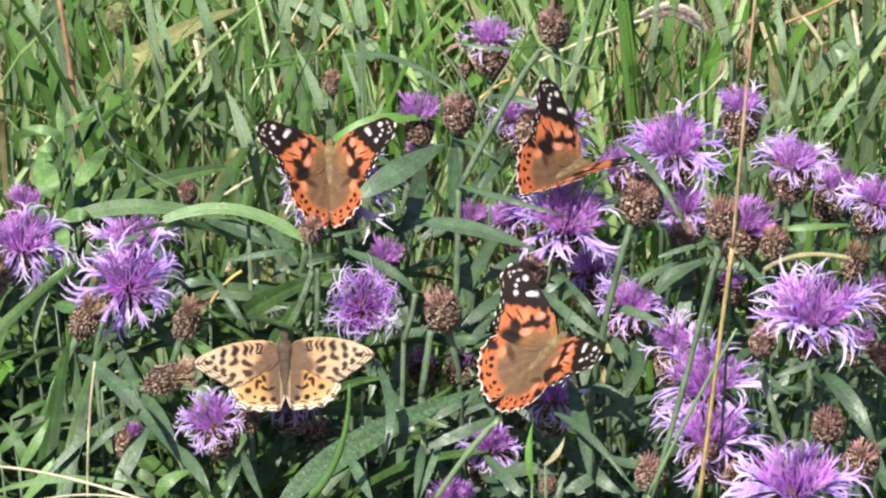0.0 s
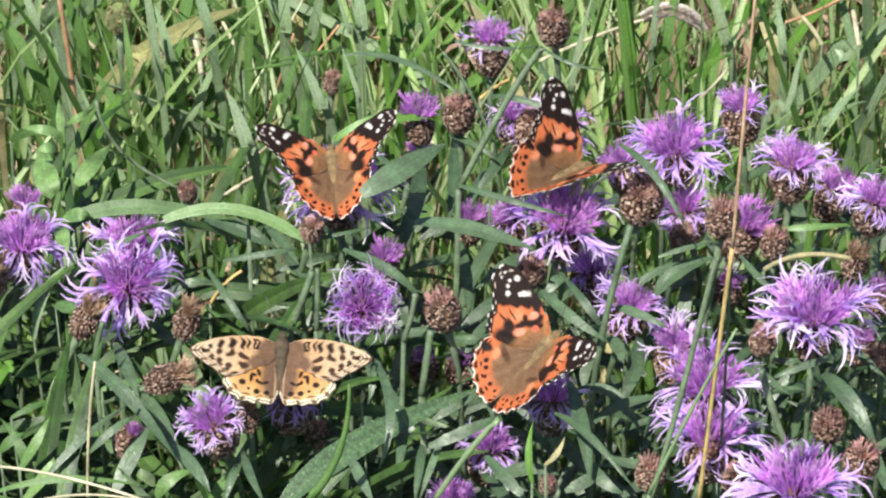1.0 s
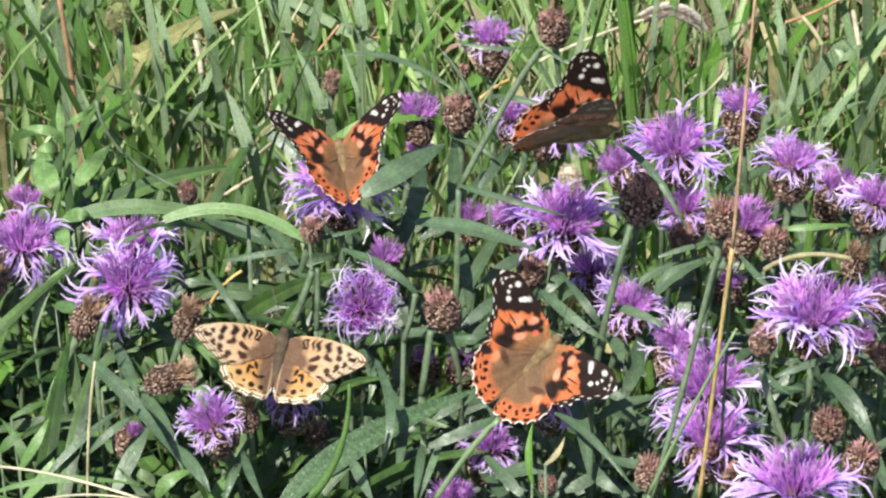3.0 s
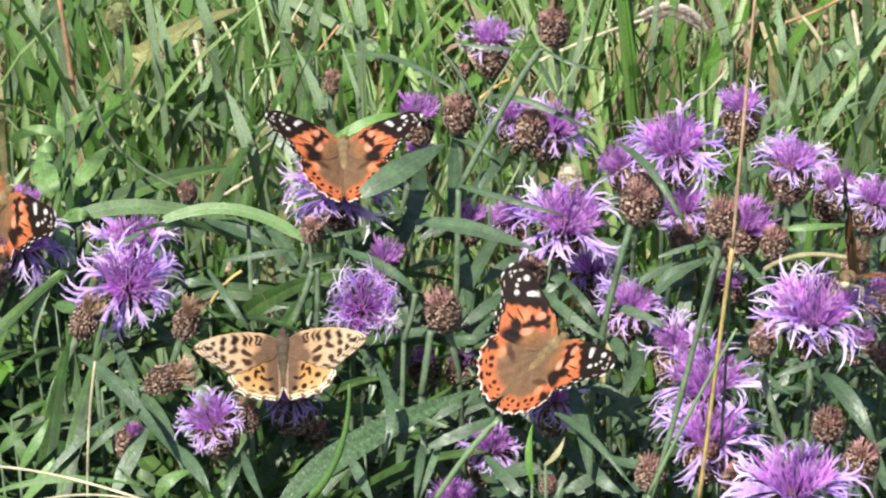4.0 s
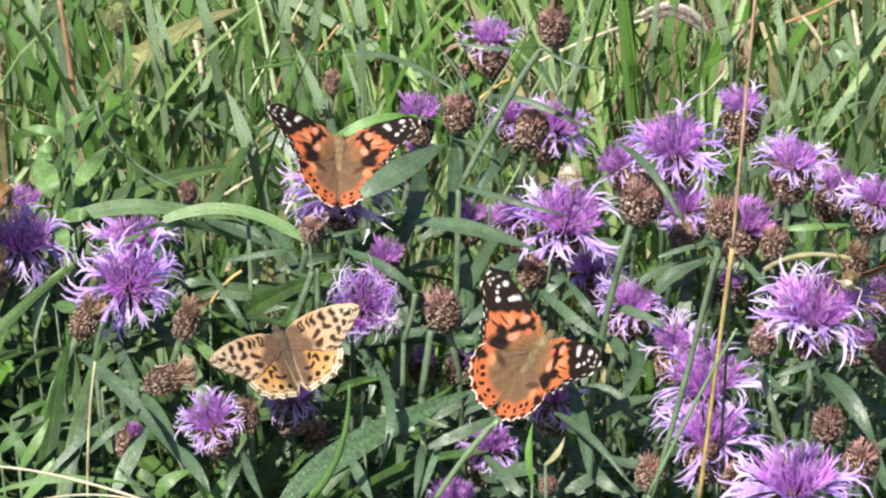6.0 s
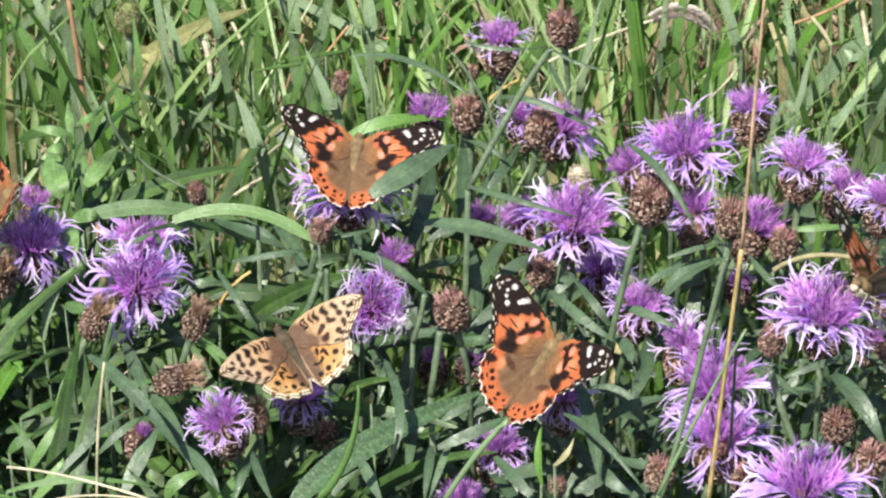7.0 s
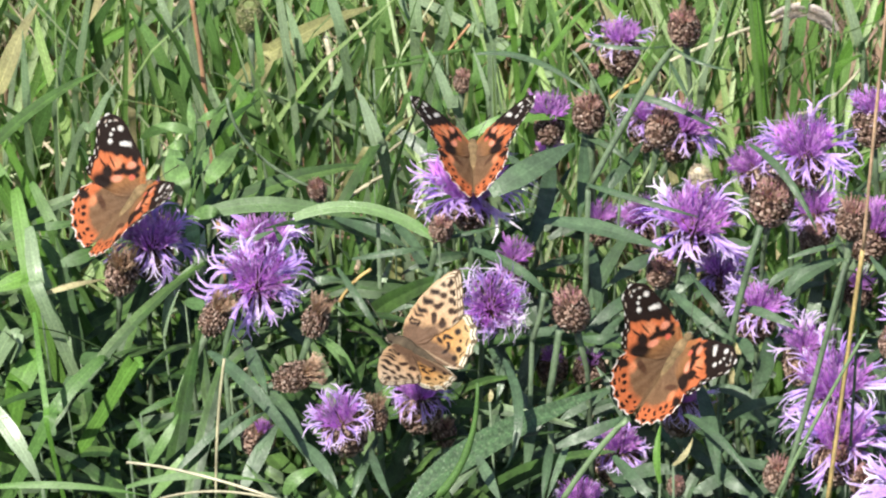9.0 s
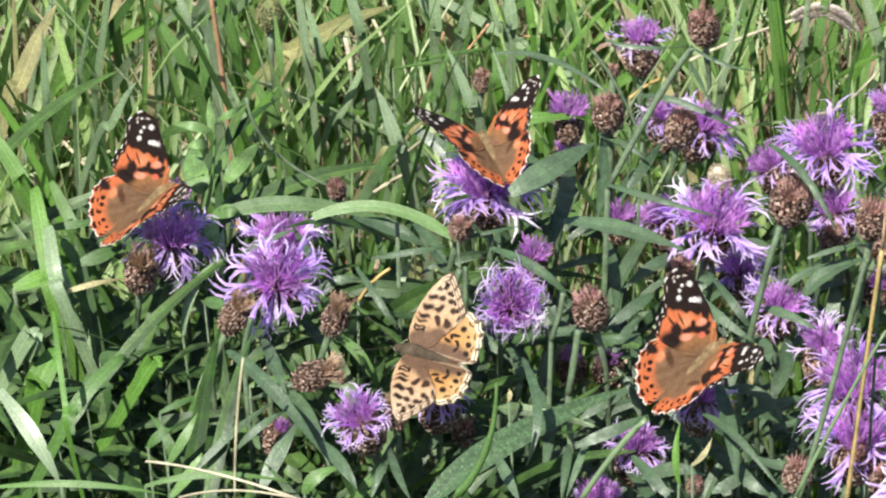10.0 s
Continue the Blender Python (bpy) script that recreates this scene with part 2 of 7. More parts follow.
def add_blade(verts, faces, path, width, facing, shape="lance", fold=0.18, thick=0.0004, twist=0.0, wave=0.0):
    """A leaf or blade with a folded midrib and two sides along a path of (how far, place, way)."""
    facing = Vector(facing).normalized()
    first = len(verts)
    for t, p, d in path:
        if shape == "lance":
            w = max(0.05, (math.sin(math.pi * min(1, 0.08 + 0.92 * t)) ** 0.75) * (1.15 - 0.4 * t))
        elif shape == "ribbon":
            w = max(0.06, min(1.0, 0.7 + 1.5 * t) * min(1.0, (1.0 - t) * 7) ** 0.7)
        elif shape == "strap":
            w = max(0.06, min(1.0, 0.5 + 1.6 * t) * min(1.0, (1.0 - t) * 2.0) ** 0.85)
        elif shape == "long":
            w = max(0.04, min(1.0, 0.5 + 1.2 * t) * min(1.0, (1.0 - t) * 2.6) ** 0.8)
        else:
            w = max(0.05, (1 - t) ** 0.6)
        side = d.cross(facing)
        side = side.normalized() if side.length > 1e-6 else Vector((1, 0, 0))
        side = Matrix.Rotation(twist * (t - 0.5), 3, d) @ side
        up = side.cross(d).normalized()
        h = width * 0.5 * w
        lift = wave * width * math.sin(t * 21 + width * 900)
        edge_l, edge_r = p - side * h + up * (h * fold + lift), p + side * h + up * (h * fold - lift)
        verts += [edge_l, p + up * thick, p + up * thick, edge_r, edge_r, p - up * thick, edge_l]
        verts.uv += [(0.0, t), (0.5, t), (0.5, t), (1.0, t), (1.0, t), (0.5, t), (0.0, t)]
    for i in range(len(path) - 1):
        o = first + 7 * i
        for k in (0, 2, 4, 5):
            faces.append((o + k, o + k + 1, o + 8 + k, o + 7 + k))


def add_leaf(verts, faces, a, b, c, width, facing, n=9, shape="lance", fold=0.18, thick=0.0004, twist=0.0, wave=0.0):
    add_blade(verts, faces, bend(a, b, c, n), width, facing, shape, fold, thick, twist, wave)


def flow(knots, n):
    """A smooth path through the knots, n steps from each to the next."""
    k = [2 * knots[0] - knots[1], *knots, 2 * knots[-1] - knots[-2]]
    pts = []
    for j in range(1, len(k) - 2):
        p0, p1, p2, p3 = k[j - 1:j + 3]
        for i in range(n + (j == len(k) - 3)):
            u = i / n
            pts.append(0.5 * (2 * p1 + (p2 - p0) * u + (2 * p0 - 5 * p1 + 4 * p2 - p3) * u * u + (3 * p1 - p0 - 3 * p2 + p3) * u ** 3))
    last = len(pts) - 1
    return [(i / last, p, (pts[min(last, i + 1)] - pts[max(0, i - 1)]).normalized()) for i, p in enumerate(pts)]


def add_strip(verts, faces, pts, widths, facing):
    """A thin folded strip through pts, three places across."""
    first = len(verts)
    n = len(pts)
    for i, (p, w) in enumerate(zip(pts, widths)):
        d = (pts[min(n - 1, i + 1)] - pts[max(0, i - 1)])
        side = d.cross(facing)
        side = side.normalized() if side.length > 1e-9 else Vector((1, 0, 0))
        up = side.cross(d).normalized()
        verts += [p - side * w / 2, p - up * w * 0.22, p + side * w / 2]
        if isinstance(verts, Pile):
            verts.uv += [(0.0, i / n), (0.5, i / n), (1.0, i / n)]
    for i in range(n - 1):
        o = first + 3 * i
        faces.append((o, o + 1, o + 4, o + 3))
        faces.append((o + 1, o + 2, o + 5, o + 4))


def add_tube(verts, faces, pts, radii, sides=7):
    first = len(verts)
    n = len(pts)
    for i, (p, r) in enumerate(zip(pts, radii)):
        d = (pts[min(n - 1, i + 1)] - pts[max(0, i - 1)]).normalized()
        u = d.orthogonal().normalized()
        v = d.cross(u)
        for k in range(sides):
            a = 2 * math.pi * k / sides
            verts.append(p + u * r * math.cos(a) + v * r * math.sin(a))
    for i in range(n - 1):
        for k in range(sides):
            o, q = first + i * sides, (k + 1) % sides
            faces.append((o + k, o + q, o + sides + q, o + sides + k))
    faces.append(tuple(first + k for k in range(sides))[::-1])
    faces.append(tuple(first + (n - 1) * sides + k for k in range(sides)))


# ---- ground and the sward that covers it ----
def ground():
    verts, faces = [], []
    steps = [-400, -120, -40, -14, -6, -3, -1.6, -0.8, -0.4, 0, 0.4, 0.8, 1.6, 3, 6, 14, 40, 120, 400]
    n = len(steps)
    for y in steps:
        for x in steps:
            z = 0.012 * math.sin(x * 3.1 + y * 1.7) if max(abs(x), abs(y)) < 3 else 0.0
            verts.append((x, y, z))
    for j in range(n - 1):
        for i in range(n - 1):
            o = j * n + i
            faces.append((o, o + 1, o + n + 1, o + n))
    return tagged(new("ground", mesh("ground", verts, faces, SOIL)), "dark earth of a sunlit meadow under grass", "ground", kind="structure")


ground()


def sward(name, count, box, heights, widths, material, label, seed, lean=0.35, category="grass", hole=None, clump=0.011):
    r = random.Random(seed)
    verts, faces = pile(), []
    x0, x1, y0, y1 = box
    tufts = [(r.uniform(x0, x1), r.uniform(y0, y1), r.uniform(-0.5, 0.5), r.uniform(-0.5, 0.5)) for _ in range(max(1, count // 16))]
    for _ in range(count):
        cx, cy, sx, sy = tufts[r.randrange(len(tufts))]
        x, y = r.gauss(cx, clump), r.gauss(cy, clump)
        if hole and hole[0] < x < hole[1] and hole[2] < y < hole[3]:
            continue
        long = r.uniform(*heights)
        w = r.uniform(*widths)
        a = math.atan2(r.gauss(sy, 1), r.gauss(sx, 1))
        lean_at, bow = abs(r.gauss(0, 0.5 * lean)), r.uniform(0.1, 1.5) * lean
        p, pts = Vector((x, y, -0.005)), []
        for i in range(8):
            pts.append(p.copy())
            tilt = min(1.75, lean_at + bow * (i / 7) ** 1.7)
            p += Vector((math.cos(a) * math.sin(tilt), math.sin(a) * math.sin(tilt), math.cos(tilt))) * long / 7
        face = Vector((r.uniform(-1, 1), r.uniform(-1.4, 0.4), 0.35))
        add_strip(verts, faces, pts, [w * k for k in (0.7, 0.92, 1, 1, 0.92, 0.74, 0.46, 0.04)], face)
    return tagged(new(name, mesh(name, verts, faces, material)), label, category, kind="stuff")


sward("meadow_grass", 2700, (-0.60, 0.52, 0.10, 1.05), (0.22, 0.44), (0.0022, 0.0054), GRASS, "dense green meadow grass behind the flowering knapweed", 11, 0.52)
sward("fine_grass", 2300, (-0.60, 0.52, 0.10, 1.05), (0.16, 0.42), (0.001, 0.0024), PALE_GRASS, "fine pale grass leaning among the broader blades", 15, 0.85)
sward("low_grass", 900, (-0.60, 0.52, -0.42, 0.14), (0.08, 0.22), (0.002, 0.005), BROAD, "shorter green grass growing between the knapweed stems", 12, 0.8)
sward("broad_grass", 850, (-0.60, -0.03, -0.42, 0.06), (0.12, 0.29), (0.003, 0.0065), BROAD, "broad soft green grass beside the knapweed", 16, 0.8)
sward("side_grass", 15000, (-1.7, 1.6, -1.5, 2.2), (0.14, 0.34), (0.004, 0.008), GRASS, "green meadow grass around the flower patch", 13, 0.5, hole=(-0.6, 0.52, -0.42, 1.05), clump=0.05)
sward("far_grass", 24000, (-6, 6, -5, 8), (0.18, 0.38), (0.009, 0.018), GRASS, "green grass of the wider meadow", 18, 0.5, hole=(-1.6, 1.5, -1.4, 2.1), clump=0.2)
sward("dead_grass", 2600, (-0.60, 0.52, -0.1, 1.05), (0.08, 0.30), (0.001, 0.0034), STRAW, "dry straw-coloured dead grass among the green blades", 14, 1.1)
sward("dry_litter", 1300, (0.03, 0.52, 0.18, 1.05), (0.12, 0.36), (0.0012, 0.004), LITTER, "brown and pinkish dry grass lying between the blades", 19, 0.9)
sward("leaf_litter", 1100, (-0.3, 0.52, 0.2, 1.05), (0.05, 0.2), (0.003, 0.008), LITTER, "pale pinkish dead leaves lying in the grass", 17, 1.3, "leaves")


def undergrowth(name, count, box, heights, lengths, plump, material, label, seed):
    """Leaves below the flowers, too many to count."""
    r = random.Random(seed)
    verts, faces = pile(), []
    for _ in range(count):
        p = Vector((r.uniform(box[0], box[1]), r.uniform(box[2], box[3]), 0))
        p.z = r.uniform(*heights)
        a = r.uniform(0, 6.28)
        l = r.uniform(*lengths)
        d = Vector((math.cos(a), math.sin(a), r.uniform(-0.1, 0.9))).normalized()
        mid = p + d * l * 0.5 + Vector((0, 0, 0.1 * l))
        add_leaf(verts, faces, p, mid, p + d * l, l * r.uniform(*plump), (r.uniform(-0.5, 0.5), r.uniform(-0.9, 0.3), 0.8), 6, "lance", 0.2, 0.0002, 0.4)
    tagged(new(name, mesh(name, verts, faces, material)), label, "leaves", kind="stuff")


undergrowth("knapweed_leaves", 3000, (-0.05, 0.26, -0.24, 0.11), (0.10, 0.305), (0.016, 0.040), (0.10, 0.16), LEAF_STUFF, "dark green knapweed leaves crowding beneath the flowers", 21)
undergrowth("herb_leaves", 3300, (-0.36, -0.03, -0.26, 0.08), (0.05, 0.315), (0.028, 0.085), (0.05, 0.10), HERB, "soft green leaves of low herbs in the grass", 22)


# ---- knapweed ----
def floret_mesh(seed, length, lobes, spread, width, name, material, wild=1.0):
    r = random.Random(seed)
    verts, faces = pile(), []
    arc = r.uniform(0.12, 0.34)

    def along(t, side=0.0, lift=0.0):
        return Vector((length * t * math.cos(side), length * t * math.sin(side), length * (arc * math.sin(t * 2.2) + lift)))

    add_strip(verts, faces, [along(t) for t in (0, 0.16, 0.28, 0.4)], [width * 0.7, width * 0.8, width * 1.1, width * 1.5], Vector((0, 0, 1)))
    for k in range(lobes):
        s = (k - (lobes - 1) / 2) / max(1, lobes - 1) * spread + r.uniform(-0.05, 0.05)
        reach = r.uniform(0.85, 1.06)
        curl = r.uniform(-0.3, 0.22) * wild
        hook = r.uniform(-0.35, 0.35) * wild
        root = along(0.34)
        pts = []
        for u in (0, 0.28, 0.55, 0.8, 1.0):
            t = 0.34 + (reach - 0.34) * u
            p = along(t, s * 0.55 * u + hook * u ** 3, curl * u * u)
            pts.append(root.lerp(p, min(1, 0.25 + u)) if u < 0.3 else p)
        add_strip(verts, faces, pts, [width * 0.9, width * 1.05, width, width * 0.7, width * 0.12], Vector((r.uniform(-0.3, 0.3), r.uniform(-0.3, 0.3), 1)))
    return mesh(name, verts, faces, material)


RAYS = [floret_mesh(40 + i, 0.020, 4 + i % 2, 0.55 + 0.09 * i, 0.00122, "ray_floret", RAY) for i in range(7)]
CURLY_RAYS = [floret_mesh(50 + i, 0.020, 4 + i % 2, 0.8, 0.0011, "ray_floret", RAY, 3.2) for i in range(6)]
PALE_RAYS = [floret_mesh(60 + i, 0.020, 4 + i % 2, 0.6, 0.0012, "ray_floret", PALE_RAY) for i in range(4)]


def disc_mesh(seed, material, count=84, length=0.0118, flare=0.72, width=0.00085, base=0.0045):
    r = random.Random(seed)
    verts, faces = pile(), []
    for i in range(count):
        q = math.sqrt((i + 0.5) / count)
        a = i * 2.39996 + r.uniform(-0.2, 0.2)
        out = Vector((math.cos(a), math.sin(a), 0))
        lean = q * flare + r.uniform(-0.12, 0.12)
        d = (out * math.sin(lean) + Vector((0, 0, math.cos(lean)))).normalized()
        l = length * r.uniform(0.75, 1.1)
        s = out * base * q - Vector((0, 0, 0.001))
        bow = out.cross(d) * r.uniform(-0.0012, 0.0012)
        add_strip(verts, faces, [s, s + d * l * 0.35, s + d * l * 0.65 + bow * 0.5, s + d * l + bow], [width, width, width * 1.2, width * 0.35], Vector((out.y, -out.x, 0.2)))
        for k in (-1, 1):
            e = s + d * l * 0.62 + bow * 0.5
            w = (d + out * 0.5 * k + out.cross(d) * r.uniform(-0.6, 0.6)).normalized()
            add_strip(verts, faces, [e, e + w * l * 0.2, e + w * l * 0.36], [width, width * 0.8, width * 0.1], out.cross(d))
    return mesh("disc_florets", verts, faces, material)


DISCS = [disc_mesh(80 + i, DISC) for i in range(4)]
TUFTS = [disc_mesh(90 + i, DISC, 46, 0.0125, 0.68, 0.001, 0.0032) for i in range(3)]
DRY = [disc_mesh(95 + i, DRY_FLORET, 46, 0.0085, 0.34, 0.0006, 0.003) for i in range(3)]
STUBS = [disc_mesh(98 + i, PINK_TOP, 48, 0.0046, 0.6, 0.0007, 0.0036) for i in range(2)]


def involucre_mesh(seed, material, radius=0.0057, height=0.0150, rows=14, shaggy=0.0, fringe_of=None):
    """An egg of overlapping bracts, its mouth at z = 0 and its foot at z = -height."""
    r = random.Random(seed)
    verts, faces = [], []

    def belly(u):
        return radius * (math.sin(math.pi * (0.13 + 0.72 * u)) ** 0.8) * (1.0 if u < 0.8 else 1 - 0.5 * (u - 0.8))

    rings, sides = 8, 12
    for i in range(rings + 1):
        u = i / rings
        for k in range(sides):
            a = 2 * math.pi * k / sides
            verts.append(Vector((belly(u) * 0.93 * math.cos(a), belly(u) * 0.93 * math.sin(a), -height * (1 - u))))
    for i in range(rings):
        for k in range(sides):
            o, q = i * sides, (k + 1) % sides
            faces.append((o + k, o + q, o + sides + q, o + sides + k))
    faces.append(tuple(range(sides))[::-1])
    faces.append(tuple(rings * sides + k for k in range(sides)))
    for row in range(rows):
        u = 0.05 + 0.86 * row / (rows - 1)
        n = int(10 + 12 * math.sin(math.pi * (0.15 + 0.7 * u)))
        for k in range(n):
            a = 2 * math.pi * (k + 0.5 * (row % 2) + r.uniform(-0.3, 0.3)) / n
            rr = belly(u) * r.uniform(0.95, 1.06)
            out, side = Vector((math.cos(a), math.sin(a), 0)), Vector((-math.sin(a), math.cos(a), 0))
            z = -height * (1 - u) + r.uniform(-0.0004, 0.0004)
            w = 2 * math.pi * rr / n * r.uniform(0.50, 0.66)
            h = height / rows * r.uniform(1.2, 1.7)
            lift = 0.0003 + (0.0005 * r.random() if shaggy else 0.0001)
            c = out * rr + Vector((0, 0, z))
            top = out * (belly(min(1, u + 1.0 / rows)) + lift) + Vector((0, 0, z + h))
            o = len(verts)
            verts += [c - side * w * 0.5, c + side * w * 0.5, c.lerp(top, 0.55) + side * w * 0.85 + out * lift, top + out * 0.0002, c.lerp(top, 0.55) - side * w * 0.85 + out * lift, c.lerp(top, 0.5) + out * lift * 2.2]
            faces += [(o, o + 1, o + 5), (o + 1, o + 2, o + 5), (o + 2, o + 3, o + 5), (o + 3, o + 4, o + 5), (o + 4, o, o + 5)]
            for j in range(6):
                f = (j - 2.5) / 2.5
                q = c.lerp(top, 0.72) + side * w * f * 0.8 + out * lift * 1.5
                tip = q + (Vector((0, 0, 1)) * 0.7 + side * f * 0.8 + out * 0.35).normalized() * h * r.uniform(0.4, 0.9)
                e = len(verts)
                verts += [q - side * w * 0.15, q + side * w * 0.15, tip]
                faces.append((e, e + 1, e + 2))
    me = mesh("involucre", verts, faces, material, False)
    me.materials.append(fringe_of or BRACT_TIP)
    base = rings * sides + 2
    pale = random.Random(seed + 3)
    lot = [pale.random() < 0.72 for _ in range(len(me.polygons) // 11 + 2)]
    fringe = [1 if p.index >= base and ((p.index - base) % 11 in (6, 9) or ((p.index - base) % 11 in (2, 3) and lot[(p.index - base) // 11])) else 0 for p in me.polygons]
    me.polygons.foreach_set("material_index", fringe)
    return me


HEADS = [involucre_mesh(20 + i, BRACT) for i in range(4)]
SHAGGY = [involucre_mesh(26 + i, BRACT, 0.0043, 0.0165, 12, 1.0) for i in range(2)]
GREEN_HEADS = [involucre_mesh(30 + i, GREEN_BRACT, 0.0056, 0.0150, fringe_of=GREEN_TIP) for i in range(2)]
PALE_HEADS = [involucre_mesh(34, CREAM, 0.0048, 0.0175, 12, 1.0, CREAM)]
PLANTS = []


def frame_of(axis, spin):
    q = Vector(axis).normalized().to_track_quat("Z", "Y").to_matrix().to_4x4()
    return q @ Matrix.Rotation(spin, 4, "Z")


def knapweed(name, head, axis, seed, size, label, lean=(0.0, 0.0), stem_r=0.0009):
    """The stem and the bract egg of one plant: head is the mouth of the egg, axis the way it opens."""
    r = random.Random(seed)
    head, axis = Vector(head), Vector(axis).normalized()
    foot = Vector((head.x + lean[0] + r.uniform(-0.02, 0.02), head.y + lean[1] + r.uniform(0.0, 0.03), 0.0))
    thing = new(name)
    thing.location = foot
    tagged(thing, label, "flower", "knapweed in the meadow")
    neck = head - axis * 0.0140 * size - foot
    verts, faces = [], []
    mid = neck * 0.55 + Vector((r.uniform(-0.008, 0.008), r.uniform(-0.006, 0.006), 0))
    bow = neck - axis * 0.02
    pts = [p for _, p, _ in bend((0, 0, 0), mid, bow, 9)] + [neck]
    add_tube(verts, faces, pts, [stem_r * (1.25 - 0.3 * i / 10) for i in range(10)] + [stem_r * 1.5])
    part("stem", mesh("stem", verts, faces, STEM), thing)
    PLANTS.append((thing, foot, head))
    return thing, Matrix.Translation(head - foot) @ frame_of(axis, r.uniform(0, 6.28)) @ Matrix.Scale(size, 4)


def flower(head, axis, radius, seed, rays=24, drop=0.25, size=1.0, pale=False, label="purple knapweed in full bloom on a green stem", curly=False, lean=(0.0, 0.0)):
    r = random.Random(seed)
    thing, m = knapweed("knapweed_flower", head, axis, seed, size, label, lean)
    egg = part("flower_head", HEADS[seed % 4], thing, m, "brown scaly bract head")
    part("flower_disc", DISCS[seed % 4], egg, Matrix.Scale((0.9 if curly else min(1.25, max(0.62, radius / 0.017))) / size, 4))
    rays = int(rays * 1.25)
    for i in range(rays):
        a = 2 * math.pi * (i + r.uniform(-0.4, 0.4)) / rays
        tilt = r.gauss(drop, 0.3)
        s = radius / 0.02 / size * r.uniform(0.62, 1.1)
        mm = Matrix.Rotation(a, 4, "Z") @ Matrix.Translation((0.0035, 0, -0.0003)) @ Matrix.Rotation(tilt, 4, "Y") @ Matrix.Rotation(r.uniform(-0.7, 0.7), 4, "X") @ Matrix.Scale(s, 4)
        pool = PALE_RAYS if pale else CURLY_RAYS if curly else RAYS
        part("ray_floret", pool[r.randrange(len(pool))], egg, mm)
    return thing


def tuft(head, axis, length, seed, size=0.8, label="young purple knapweed flower just opening", lean=(0.0, 0.0)):
    thing, m = knapweed("knapweed_flower", head, axis, seed, size, label, lean)
    egg = part("flower_head", HEADS[seed % 4], thing, m, "brown scaly bract head")
    part("flower_disc", TUFTS[seed % 3], egg, Matrix.Scale(length / 0.0125 / size, 4))
    return thing


def bud(head, axis, size, seed, kind="plain", label="brown scaly knapweed bud on a green stem", lean=(0.0, 0.0)):
    thing, m = knapweed("knapweed_bud", head, axis, seed, size, label, lean)
    pool = {"plain": HEADS, "shaggy": SHAGGY, "green": GREEN_HEADS, "pale": PALE_HEADS}[kind]
    egg = part("flower_head", pool[seed % len(pool)], thing, m)
    if kind == "shaggy":
        part("withered_tuft", DRY[seed % 3], egg, Matrix.Scale(1.0, 4), "withered tan florets")
    elif kind == "plain":
        part("floret_crown", STUBS[seed % 2], egg, Matrix.Scale(1.0, 4), "pinkish brown floret tips")
    return thing


def nearest_plant(p):
    return min(PLANTS, key=lambda q: (q[1].x - p.x) ** 2 + (q[1].y - p.y) ** 2 + 0.3 * (q[2] - p).length_squared)[0]


def leaf(a, b, c, width, facing, material=None, wave=0.03, fold=0.2, twist=0.3):
    """A lance-shaped leaf of the nearest knapweed plant, from a by way of b to its point c."""
    plant = nearest_plant(Vector(a))
    o = plant.location
    verts, faces = pile(), []
    add_leaf(verts, faces, Vector(a) - o, Vector(b) - o, Vector(c) - o, width, facing, 10, "lance", fold, 0.0003, twist, wave)
    part("leaf", mesh("leaf", verts, faces, material or LEAF), plant)


def culm(thing, top, r, material):
    """The thin stem on which a blade or stalk stands, from the ground to top."""
    verts, faces = [], []
    foot = Vector((0.012 * math.sin(top.x * 700), 0.01 + 0.012 * math.cos(top.y * 900), 0)) + Vector((top.x, top.y, 0.0)) - thing.location
    mid = (foot + top - thing.location) * 0.5 + Vector((0, 0.004, 0))
    pts = [p for _, p, _ in bend(foot, mid, top - thing.location, 5)]
    add_tube(verts, faces, pts, [r] * 6, 5)
    part("culm", mesh("culm", verts, faces, material), thing)


def blade(a, b, c, width, facing, material=None, label="broad green grass blade", shape="strap", fold=0.15, twist=0.2):
    """A grass shoot: one long blade from a by way of b to c, on a thin culm."""
    verts, faces = pile(), []
    a, b, c = Vector(a), Vector(b), Vector(c)
    thing = new("grass_shoot")
    thing.location = (a.x, a.y, 0.0)
    tagged(thing, label, "grass", "single grass shoots")
    o = thing.location
    if abs(c.z - a.z) > 0.6 * (c - a).length and (a.y > 0.1 or a.x < -0.14):
        # an upright blade runs from the ground past its upper end to a long point
        low, high = (a, c) if a.z < c.z else (c, a)
        rise = high - low
        foot = Vector((low.x - rise.x * 0.35 * low.z / rise.z, low.y + 0.008, low.z * 0.4))
        tip = high + (high - b) * (0.9 if a.y > 0.1 else 0.25) - Vector((0, 0, 0.1 * rise.length))
        add_blade(verts, faces, flow([foot - o, low - o, b - o, high - o, tip - o], 6), width * 1.05, facing, "long", fold, 0.0002, twist)
        part("blade", mesh("blade", verts, faces, material or BLADE), thing)
        culm(thing, foot, width * 0.22, material or BLADE)
        return thing
    add_leaf(verts, faces, a - o, b - o, c - o, width, facing, 12, shape, fold, 0.00025, twist, 0.0)
    part("blade", mesh("blade", verts, faces, material or BLADE), thing)
    if min(a.z, c.z) > 0.02:
        culm(thing, a if a.z < c.z else c, max(0.0004, width * 0.13), STEM)
    return thing


